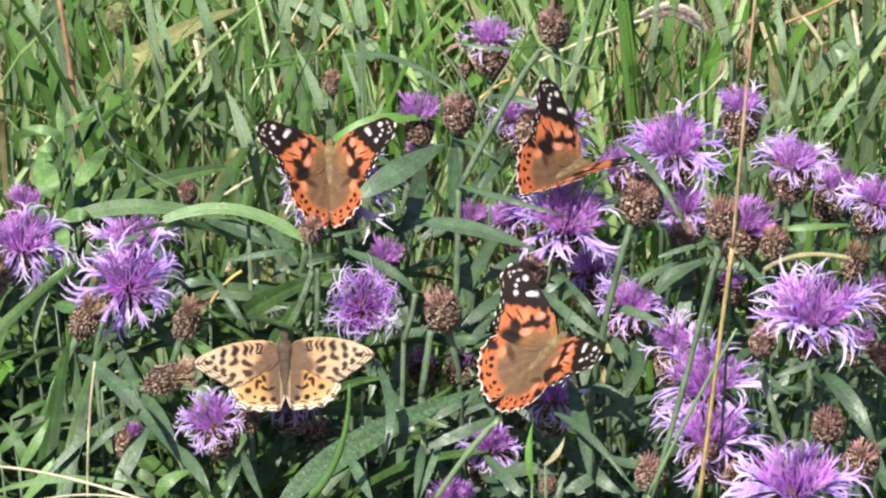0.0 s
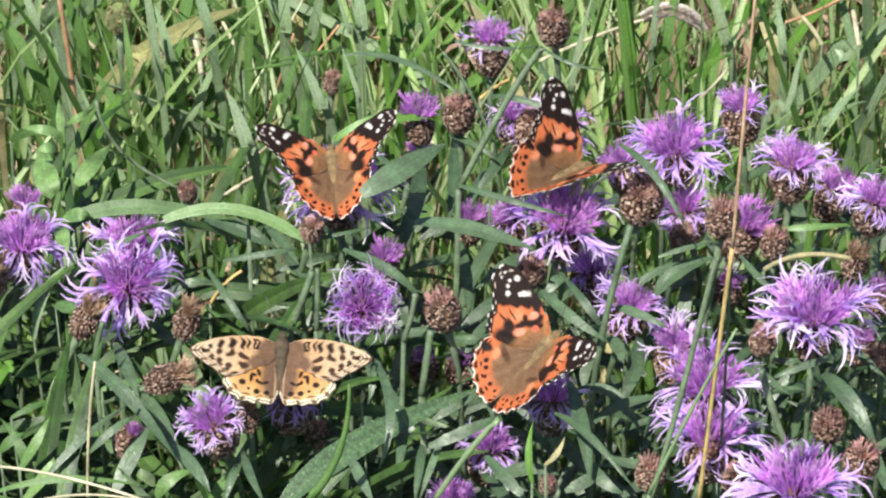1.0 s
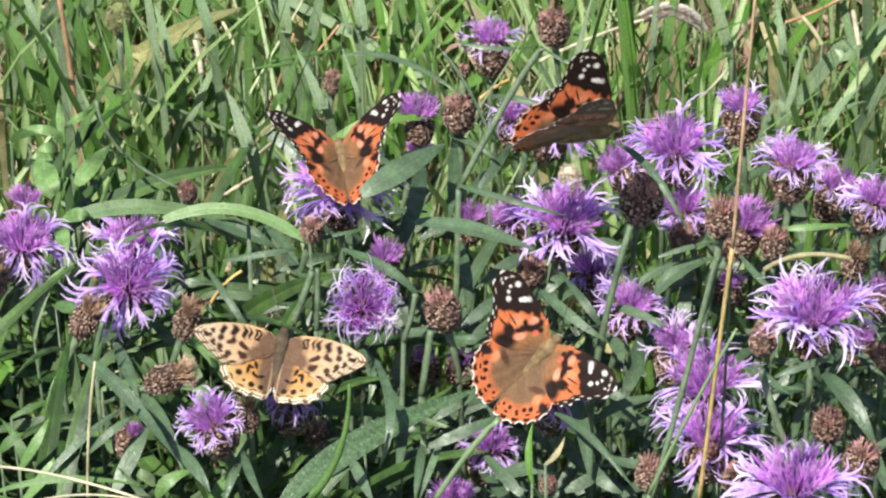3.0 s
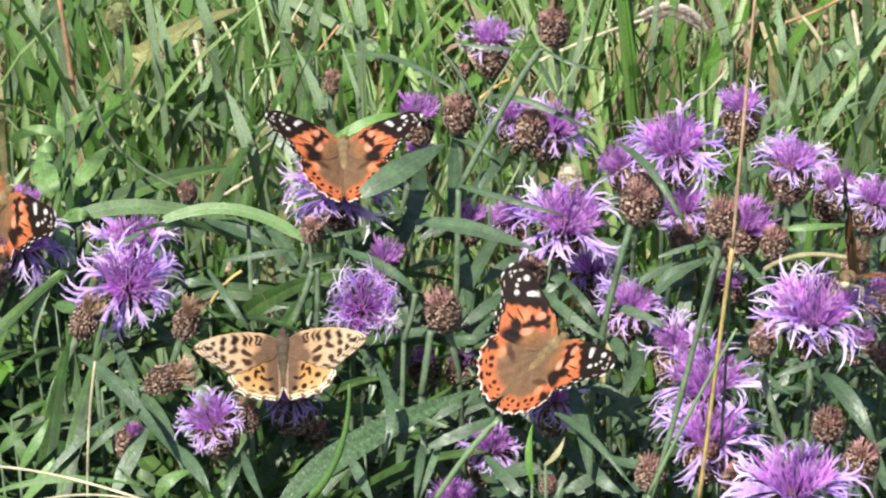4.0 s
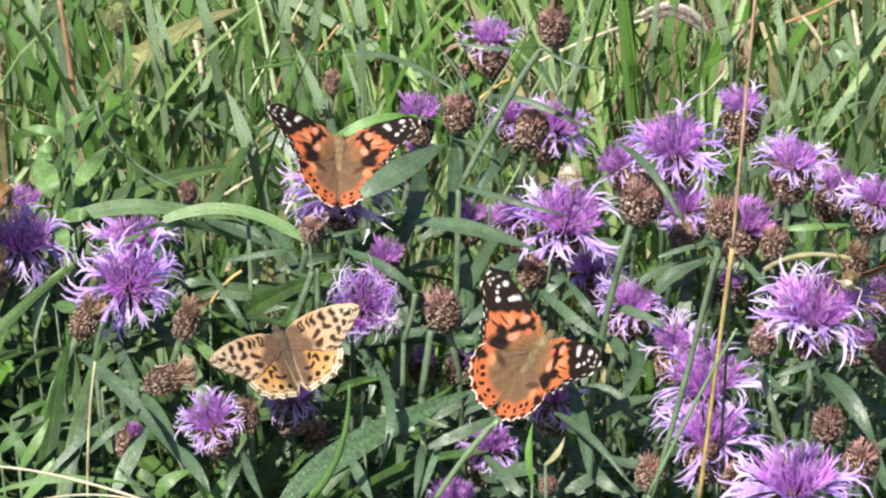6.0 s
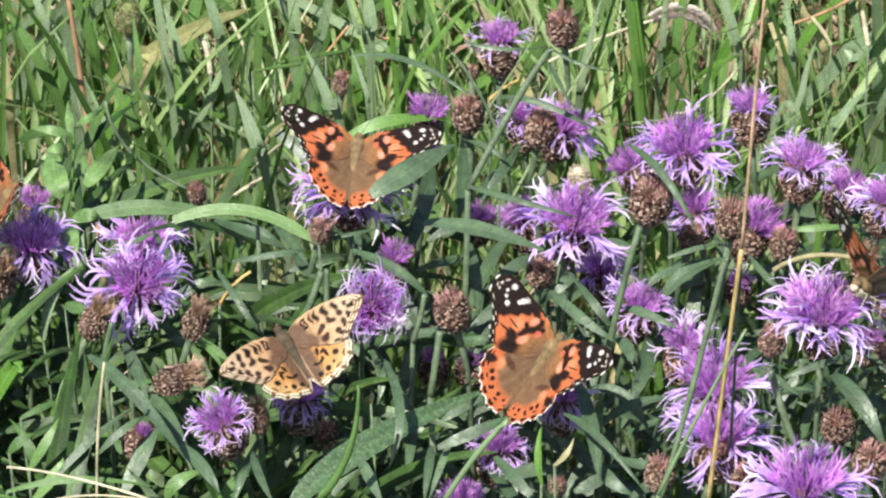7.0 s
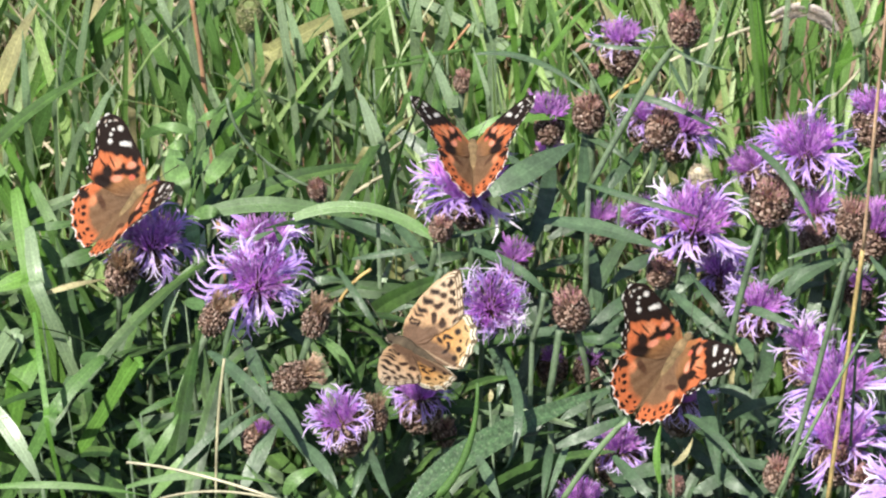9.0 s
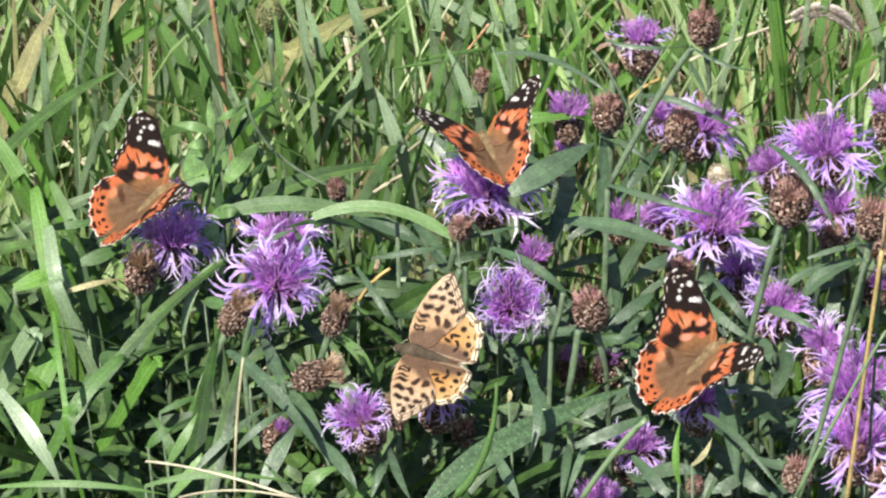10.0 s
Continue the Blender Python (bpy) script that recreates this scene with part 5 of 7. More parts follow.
blade((0.0771, 0.2000, 0.2816), (0.0779, 0.1960, 0.3050), (0.0786, 0.2000, 0.3250), 0.0023, (0.1771, -0.8894, 0.4214), PALE_BLADE, "pale silvery green grass blade")
blade((0.0826, 0.2000, 0.2816), (0.0831, 0.1960, 0.3050), (0.0853, 0.2000, 0.3250), 0.0034, (-0.3237, -0.9221, 0.2118), BLADE, "broad green grass blade")
blade((0.0454, 0.1800, 0.2745), (0.0470, 0.1760, 0.3003), (0.0510, 0.1800, 0.3209), 0.0025, (0.0469, -0.9172, 0.3955), PALE_BLADE, "pale silvery green grass blade")
blade((0.1092, 0.2000, 0.2841), (0.1050, 0.1960, 0.3074), (0.0999, 0.2000, 0.3240), 0.0034, (-0.1992, -0.9658, 0.1660), PALE_BLADE, "pale silvery green grass blade")
blade((0.1297, 0.2200, 0.2714), (0.1284, 0.2160, 0.2889), (0.1268, 0.2200, 0.3006), 0.0031, (-0.1857, -0.9285, 0.3216), PALE_BLADE, "pale silvery green grass blade")
blade((0.1293, 0.2500, 0.2547), (0.1293, 0.2460, 0.2702), (0.1251, 0.2500, 0.2780), 0.0051, (0.1927, -0.9503, 0.2447), STRAW_BLADE, "pale dry yellowish grass blade")
blade((0.1431, 0.2400, 0.2613), (0.1553, 0.2360, 0.2772), (0.1706, 0.2400, 0.2874), 0.0071, (-0.1021, -0.9631, 0.2491), PALE_BLADE, "pale silvery green grass blade")
blade((0.1143, 0.1600, 0.2866), (0.1242, 0.1560, 0.3034), (0.1278, 0.1600, 0.3182), 0.0023, (-0.1149, -0.9597, 0.2565), PALE_BLADE, "pale silvery green grass blade")
blade((0.1329, 0.1400, 0.2929), (0.1361, 0.1360, 0.3086), (0.1428, 0.1400, 0.3160), 0.0029, (-0.3042, -0.9124, 0.2738), PALE_BLADE, "pale silvery green grass blade")
blade((0.1482, 0.1600, 0.2797), (0.1545, 0.1560, 0.3029), (0.1610, 0.1600, 0.3172), 0.0032, (0.3435, -0.9078, 0.2407), PALE_BLADE, "pale silvery green grass blade")
blade((0.1340, 0.1600, 0.2922), (0.1453, 0.1560, 0.3029), (0.1538, 0.1600, 0.3032), 0.0023, (0.1917, -0.9685, 0.1591), PALE_BLADE, "pale silvery green grass blade")
blade((0.1235, 0.0600, 0.2798), (0.1229, 0.0560, 0.3040), (0.1243, 0.0600, 0.3371), 0.0033, (0.1402, -0.9185, 0.3697), BRIGHT_BLADE, "grass blade painted a sunlit yellow-green")
blade((0.0900, 0.2000, 0.2876), (0.0999, 0.1960, 0.2976), (0.1085, 0.2000, 0.2988), 0.0025, (0.1318, -0.9477, 0.2908), BRIGHT_BLADE, "grass blade painted a sunlit yellow-green")
blade((0.0640, 0.2200, 0.2622), (0.0611, 0.2160, 0.2851), (0.0565, 0.2200, 0.3026), 0.0022, (-0.0123, -0.9417, 0.3363), BLADE, "broad green grass blade")
blade((0.0886, 0.1500, 0.2804), (0.0894, 0.1460, 0.3074), (0.0920, 0.1500, 0.3240), 0.0021, (0.2995, -0.9421, 0.1505), DARK_BLADE, "grass blade painted a shaded dark green")
blade((0.1419, 0.1200, 0.2883), (0.1449, 0.1160, 0.2983), (0.1568, 0.1200, 0.3004), 0.0020, (-0.2876, -0.8895, 0.3551), BLADE, "broad green grass blade")
blade((0.1212, 0.2600, 0.2549), (0.1233, 0.2560, 0.2730), (0.1241, 0.2600, 0.2860), 0.0026, (0.3036, -0.9109, 0.2795), BLADE, "broad green grass blade")
blade((0.1532, 0.2800, 0.2317), (0.1469, 0.2760, 0.2555), (0.1374, 0.2800, 0.2713), 0.0027, (-0.0424, -0.9316, 0.3610), STRAW_BLADE, "pale dry yellowish grass blade")
blade((0.1710, 0.2800, 0.2370), (0.1626, 0.2760, 0.2555), (0.1573, 0.2800, 0.2739), 0.0031, (-0.2388, -0.9509, 0.1968), PALE_BLADE, "pale silvery green grass blade")
stalk((-0.1045, 0.2100, 0.2520), (-0.1061, 0.2100, 0.2838), (-0.1093, 0.2100, 0.3067), 0.00087, 0.00085, RUST, "rust-coloured dry grass stalk")
stalk((-0.1334, 0.1700, 0.2556), (-0.1349, 0.1700, 0.3017), (-0.1379, 0.1700, 0.3430), 0.00095, 0.00092, RUST, "rust-coloured dry grass stalk")
stalk((-0.1460, 0.2000, 0.2751), (-0.1509, 0.2000, 0.2876), (-0.1555, 0.2000, 0.2988), 0.00053, 0.00053, RUST, "rust-coloured dry grass stalk")
stalk((-0.0146, 0.3000, 0.2433), (-0.0214, 0.3000, 0.2438), (-0.0306, 0.3000, 0.2443), 0.00046, 0.00046, RUST, "rust-coloured dry grass stalk")
stalk((-0.0788, 0.2400, 0.2203), (-0.0729, 0.2400, 0.2309), (-0.0573, 0.2400, 0.2828), 0.00056, 0.00054, RUST, "rust-coloured dry grass stalk")
stalk((-0.0496, 0.2600, 0.2615), (-0.0450, 0.2600, 0.2680), (-0.0405, 0.2600, 0.2744), 0.00055, 0.00055, RUST, "rust-coloured dry grass stalk")
blade((-0.1829, 0.0427, 0.3290), (-0.1882, 0.0470, 0.3397), (-0.1979, 0.0576, 0.3506), 0.0053, (-0.1195, -0.5957, 0.7943), BRIGHT_BLADE, "grass blade painted a sunlit yellow-green")
blade((-0.1741, 0.0051, 0.3515), (-0.1707, -0.0096, 0.3427), (-0.1636, -0.0199, 0.3281), 0.0044, (0.0342, -0.5996, 0.7995), PALE_BLADE, "pale silvery green grass blade")
blade((-0.1701, -0.0068, 0.3183), (-0.1754, 0.0047, 0.3359), (-0.1812, 0.0262, 0.3509), 0.0052, (-0.0739, -0.5984, 0.7978), BRIGHT_BLADE, "grass blade painted a sunlit yellow-green")
blade((-0.1538, -0.0954, 0.3283), (-0.1569, -0.0902, 0.3559), (-0.1616, -0.0688, 0.3704), 0.0017, (-0.1065, -0.5966, 0.7955), BRIGHT_BLADE, "grass blade painted a sunlit yellow-green")
blade((-0.1796, 0.0315, 0.3345), (-0.1698, 0.0312, 0.3361), (-0.1565, 0.0360, 0.3355), 0.0030, (0.0762, -0.5983, 0.7977), DARK_BLADE, "grass blade painted a shaded dark green")
blade((-0.1670, 0.0120, 0.3338), (-0.1590, 0.0143, 0.3357), (-0.1518, 0.0194, 0.3362), 0.0048, (0.1785, -0.5904, 0.7872), DARK_BLADE, "grass blade painted a shaded dark green")
blade((-0.1698, -0.0125, 0.3389), (-0.1591, -0.0104, 0.3417), (-0.1480, -0.0059, 0.3411), 0.0020, (-0.0814, -0.5980, 0.7973), STRAW_BLADE, "pale dry yellowish grass blade")
blade((-0.1673, -0.0880, 0.3259), (-0.1560, -0.0794, 0.3451), (-0.1441, -0.0669, 0.3536), 0.0042, (0.0819, -0.5980, 0.7973), BLADE, "broad green grass blade")
blade((-0.1801, -0.0716, 0.3455), (-0.1679, -0.0854, 0.3373), (-0.1600, -0.0922, 0.3242), 0.0052, (-0.0347, -0.5996, 0.7995), PALE_BLADE, "pale silvery green grass blade")
blade((-0.1725, -0.1244, 0.3503), (-0.1465, -0.1270, 0.3537), (-0.1223, -0.1267, 0.3497), 0.0022, (0.1401, -0.5941, 0.7921), BLADE, "broad green grass blade")
blade((-0.1440, -0.0488, 0.3251), (-0.1400, -0.0467, 0.3310), (-0.1352, -0.0418, 0.3348), 0.0053, (0.0338, -0.5997, 0.7995), BRIGHT_BLADE, "grass blade painted a sunlit yellow-green")
blade((-0.1874, 0.0049, 0.3289), (-0.1785, 0.0086, 0.3308), (-0.1700, 0.0145, 0.3311), 0.0056, (-0.0927, -0.5974, 0.7966), BRIGHT_BLADE, "grass blade painted a sunlit yellow-green")
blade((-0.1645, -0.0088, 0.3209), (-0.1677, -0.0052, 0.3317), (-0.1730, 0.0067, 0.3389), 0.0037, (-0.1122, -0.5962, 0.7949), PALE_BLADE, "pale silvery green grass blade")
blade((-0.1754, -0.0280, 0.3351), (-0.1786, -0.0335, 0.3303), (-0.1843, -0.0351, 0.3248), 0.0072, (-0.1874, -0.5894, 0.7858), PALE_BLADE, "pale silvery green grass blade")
blade((-0.1701, -0.0313, 0.3287), (-0.1750, -0.0403, 0.3221), (-0.1773, -0.0434, 0.3111), 0.0079, (-0.0082, -0.6000, 0.8000), BRIGHT_BLADE, "grass blade painted a sunlit yellow-green")
blade((-0.1699, 0.0471, 0.3103), (-0.1733, 0.0500, 0.3199), (-0.1817, 0.0629, 0.3294), 0.0038, (-0.0468, -0.5993, 0.7991), BLADE, "broad green grass blade")
blade((-0.1628, 0.0169, 0.3112), (-0.1659, 0.0201, 0.3226), (-0.1741, 0.0309, 0.3286), 0.0041, (-0.1300, -0.5949, 0.7932), BLADE, "broad green grass blade")
blade((-0.2244, 0.2000, 0.2637), (-0.2147, 0.1960, 0.2872), (-0.2064, 0.2000, 0.3055), 0.0062, (-0.1082, -0.9691, 0.2217), STRAW_BLADE, "pale dry yellowish grass blade")
blade((-0.2035, 0.1800, 0.2616), (-0.2021, 0.1760, 0.2868), (-0.2022, 0.1800, 0.3057), 0.0030, (0.2118, -0.9654, 0.1520), PALE_BLADE, "pale silvery green grass blade")
blade((-0.1967, 0.2000, 0.2495), (-0.1952, 0.1960, 0.2751), (-0.1907, 0.2000, 0.2976), 0.0022, (0.3530, -0.8982, 0.2621), PALE_BLADE, "pale silvery green grass blade")
blade((-0.1926, 0.2200, 0.2493), (-0.1890, 0.2160, 0.2750), (-0.1825, 0.2200, 0.3100), 0.0026, (0.0759, -0.9584, 0.2753), PALE_BLADE, "pale silvery green grass blade")
blade((-0.2223, 0.2200, 0.2336), (-0.2197, 0.2160, 0.2750), (-0.2185, 0.2200, 0.3125), 0.0018, (0.2389, -0.8925, 0.3826), STRAW_BLADE, "pale dry yellowish grass blade")
blade((-0.1842, 0.1500, 0.2804), (-0.1740, 0.1460, 0.3001), (-0.1687, 0.1500, 0.3096), 0.0028, (0.0438, -0.9589, 0.2805), PALE_BLADE, "pale silvery green grass blade")
blade((-0.1914, 0.2400, 0.2649), (-0.1851, 0.2360, 0.2853), (-0.1811, 0.2400, 0.3005), 0.0033, (0.1594, -0.9027, 0.3996), STRAW_BLADE, "pale dry yellowish grass blade")
blade((-0.2204, 0.2400, 0.2467), (-0.2141, 0.2360, 0.2751), (-0.2059, 0.2400, 0.3005), 0.0026, (-0.0740, -0.9280, 0.3651), PALE_BLADE, "pale silvery green grass blade")
blade((-0.1669, 0.2000, 0.2470), (-0.1662, 0.1960, 0.2751), (-0.1664, 0.2000, 0.2901), 0.0029, (0.3336, -0.9061, 0.2600), STRAW_BLADE, "pale dry yellowish grass blade")
stalk((0.0743, -0.1249, 0.3464), (0.0778, -0.1196, 0.3947), (0.0809, -0.1155, 0.4311), 0.00078, 0.00069, STALK, "yellow dry grass stalk rising past the knapweed", "grass_stalk")
stalk((0.0809, -0.1156, 0.4302), (0.0826, -0.1109, 0.4732), (0.0842, -0.1067, 0.5103), 0.00052, 0.00043, PINK_STALK, "thin pinkish upper length of a dry stalk", "grass_stalk")
seed_head((0.0738, 0.2000, 0.3145), (0.0858, 0.2000, 0.3175), (0.0961, 0.2000, 0.3099))

# round-leaved clover among the grass
clover_leaf((-0.1233, 0.0146, 0.3400), 0.0055, (-0.2135, -0.5751, 0.7897), 4.51)
clover_leaf((-0.1204, -0.0043, 0.3300), 0.0055, (0.1667, -0.2622, 0.9505), 5.36)
clover_leaf((-0.1020, -0.0634, 0.3200), 0.0046, (-0.2015, -0.5909, 0.7812), 1.62)
clover_leaf((-0.1521, -0.0197, 0.3200), 0.0073, (-0.2758, -0.3831, 0.8816), 5.39)
clover_leaf((-0.1559, -0.0346, 0.3200), 0.0065, (0.3092, -0.5534, 0.7734), 5.43)
clover_leaf((-0.1642, -0.0549, 0.3200), 0.0071, (-0.1573, -0.5145, 0.8429), 4.58)
tuft((-0.0948, -0.0692, 0.3300), (0.2762, -0.2762, 0.9206), 0.0038, 173, 0.8)
stalk((-0.0748, -0.0022, 0.3300), (-0.0704, -0.0001, 0.3359), (-0.0645, 0.0015, 0.3404), 0.00055, 0.00055, STALK, "orange-brown dry blade among the stems", "dry_stalk")
blade((0.1461, 0.0842, 0.3185), (0.1473, 0.0729, 0.3121), (0.1491, 0.0682, 0.3013), 0.0058, (-0.1634, -0.5919, 0.7892), LITTER, "reddish-brown dead leaf in the grass", shape="lance")
stalk((-0.0708, 0.1209, 0.2998), (-0.0634, 0.1344, 0.3000), (-0.0537, 0.1459, 0.3002), 0.00050, 0.00051, PALE_STRAW, "thin dry straw lying across the grass", "straw")
stalk((-0.0810, 0.0902, 0.3039), (-0.0718, 0.1022, 0.3051), (-0.0603, 0.1114, 0.3061), 0.00069, 0.00070, PALE_STRAW, "thin dry straw lying across the grass", "straw")
stalk((0.0825, 0.1771, 0.2873), (0.0933, 0.1827, 0.2886), (0.1067, 0.1999, 0.2927), 0.00052, 0.00053, PALE_STRAW, "thin dry straw lying across the grass", "straw")
stalk((0.1311, 0.2394, 0.2883), (0.1445, 0.2461, 0.2898), (0.1561, 0.2547, 0.2917), 0.00065, 0.00066, RUST, "thin reddish dry stalk lying over the grass", "straw")
stalk((0.1375, 0.2397, 0.2906), (0.1411, 0.2304, 0.2900), (0.1435, 0.2212, 0.2894), 0.00087, 0.00086, PALE_STRAW, "thin dry straw lying across the grass", "straw")
stalk((0.1552, 0.2278, 0.3004), (0.1552, 0.2161, 0.3000), (0.1552, 0.2047, 0.2996), 0.00097, 0.00096, PALE_STRAW, "thin dry straw lying across the grass", "straw")
stalk((-0.0939, 0.2218, 0.2916), (-0.0919, 0.2121, 0.2900), (-0.0906, 0.2027, 0.2884), 0.00108, 0.00106, PALE_STRAW, "thin dry straw lying across the grass", "straw")
stalk((-0.0839, 0.2346, 0.2912), (-0.0814, 0.2284, 0.2900), (-0.0790, 0.2222, 0.2888), 0.00076, 0.00075, PALE_STRAW, "thin dry straw lying across the grass", "straw")

# taller blades standing out of the far sward
def tall_shoots(count, seed):
    r = random.Random(seed)
    kinds = ((PALE_BLADE, "pale silvery green grass blade"), (BLADE, "broad green grass blade"), (BRIGHT_BLADE, "grass blade painted a sunlit yellow-green"), (STRAW_BLADE, "pale dry yellowish grass blade"), (DARK_BLADE, "dark green grass blade"))
    for _ in range(count):
        x, y, h = r.uniform(-0.26, 0.2), r.uniform(0.15, 0.42), r.uniform(0.2, 0.34)
        lean, away = r.gauss(0, 0.06), r.uniform(-0.05, 0.05)
        material, label = kinds[r.choices(range(5), (7, 4, 4, 2, 1))[0]]
        foot, tip = Vector((x, y, h * 0.55)), Vector((x + lean, y + away, h))
        knee = foot.lerp(tip, 0.5) + Vector((-lean * 0.16, 0, 0.012))
        blade(foot, knee, tip, r.uniform(0.0024, 0.0058), (r.uniform(-0.8, 0.8), -0.9, 0.35), material, label, twist=r.uniform(-0.8, 0.8))


tall_shoots(115, 64)

# the leafy herb beside the knapweed
leafy_herb(((-0.1276, 0.0353, 0.3380), (-0.1262, 0.0499, 0.3420), (-0.1274, 0.0774, 0.3460)), [
    ((-0.1282, 0.0441, 0.3410), (-0.1317, 0.0508, 0.3450), (-0.1342, 0.0726, 0.3430), 0.0083, (0.0954, -0.7277, 0.6792)),
    ((-0.1216, 0.0501, 0.3410), (-0.1167, 0.0556, 0.3450), (-0.1118, 0.0709, 0.3430), 0.0057, (0.1853, -0.7184, 0.6705)),
    ((-0.1271, 0.0646, 0.3510), (-0.1330, 0.0619, 0.3550), (-0.1403, 0.0660, 0.3530), 0.0034, (0.2243, -0.7124, 0.6649)),
    ((-0.1268, 0.0802, 0.3460), (-0.1220, 0.0775, 0.3500), (-0.1178, 0.0877, 0.3480), 0.0027, (0.3262, -0.6911, 0.6450)),
    ((-0.1279, 0.0582, 0.3500), (-0.1305, 0.0525, 0.3540), (-0.1345, 0.0542, 0.3520), 0.0038, (0.1839, -0.7186, 0.6707)),
    ((-0.1277, 0.0294, 0.3420), (-0.1328, 0.0275, 0.3460), (-0.1373, 0.0301, 0.3440), 0.0052, (0.3128, -0.6944, 0.6481)),
    ((-0.1232, 0.0227, 0.3460), (-0.1176, 0.0194, 0.3500), (-0.1141, 0.0204, 0.3480), 0.0048, (-0.3448, -0.6862, 0.6405)),
    ((-0.1251, 0.0262, 0.3420), (-0.1223, 0.0117, 0.3460), (-0.1207, 0.0051, 0.3440), 0.0051, (-0.0268, -0.7308, 0.6821)),
    ((-0.1301, 0.0868, 0.3360), (-0.1308, 0.0930, 0.3400), (-0.1325, 0.1065, 0.3380), 0.0031, (0.3267, -0.6909, 0.6449)),
    ((-0.1270, 0.0599, 0.3360), (-0.1238, 0.0641, 0.3400), (-0.1234, 0.0768, 0.3380), 0.0030, (0.1154, -0.7262, 0.6778))])


# ---- butterflies ----
def smooth_profile(knots, n):
    """Radius by angle from rows of (angle, radius), eased by a spline."""
    ang = [k[0] for k in knots]
    rad = [k[1] for k in knots]
    out = []
    for i in range(n + 1):
        a = ang[0] + (ang[-1] - ang[0]) * i / n
        j = max(k for k in range(len(ang) - 1) if ang[k] <= a + 1e-9)
        u = (a - ang[j]) / (ang[j + 1] - ang[j])
        p0, p1, p2, p3 = rad[max(0, j - 1)], rad[j], rad[j + 1], rad[min(len(rad) - 1, j + 2)]
        out.append((a, 0.5 * (2 * p1 + (p2 - p0) * u + (2 * p0 - 5 * p1 + 4 * p2 - p3) * u * u + (3 * p1 - p0 - 3 * p2 + p3) * u ** 3)))
    return out


def blot(x, y, cx, cy, rx, ry, turn=0.0):
    """Below 1 inside an ellipse."""
    c, s = math.cos(turn), math.sin(turn)
    dx, dy = x - cx, y - cy
    return math.hypot((dx * c + dy * s) / rx, (-dx * s + dy * c) / ry)


def lerp3(a, b, t):
    t = min(1.0, max(0.0, t))
    return tuple(p + (q - p) * t for p, q in zip(a, b))


def over(col, paint, d, soft=0.25):
    return lerp3(paint, col, (d - (1 - soft)) / (2 * soft))


# wing measures in millimetres: out from the body, forward along it
BLACK, WHITE = (0.022, 0.014, 0.012), (0.80, 0.78, 0.74)
ORANGE, SALMON, BROWN = (0.59, 0.170, 0.068), (0.74, 0.31, 0.20), (0.165, 0.105, 0.066)
PEACH = (0.70, 0.275, 0.135)


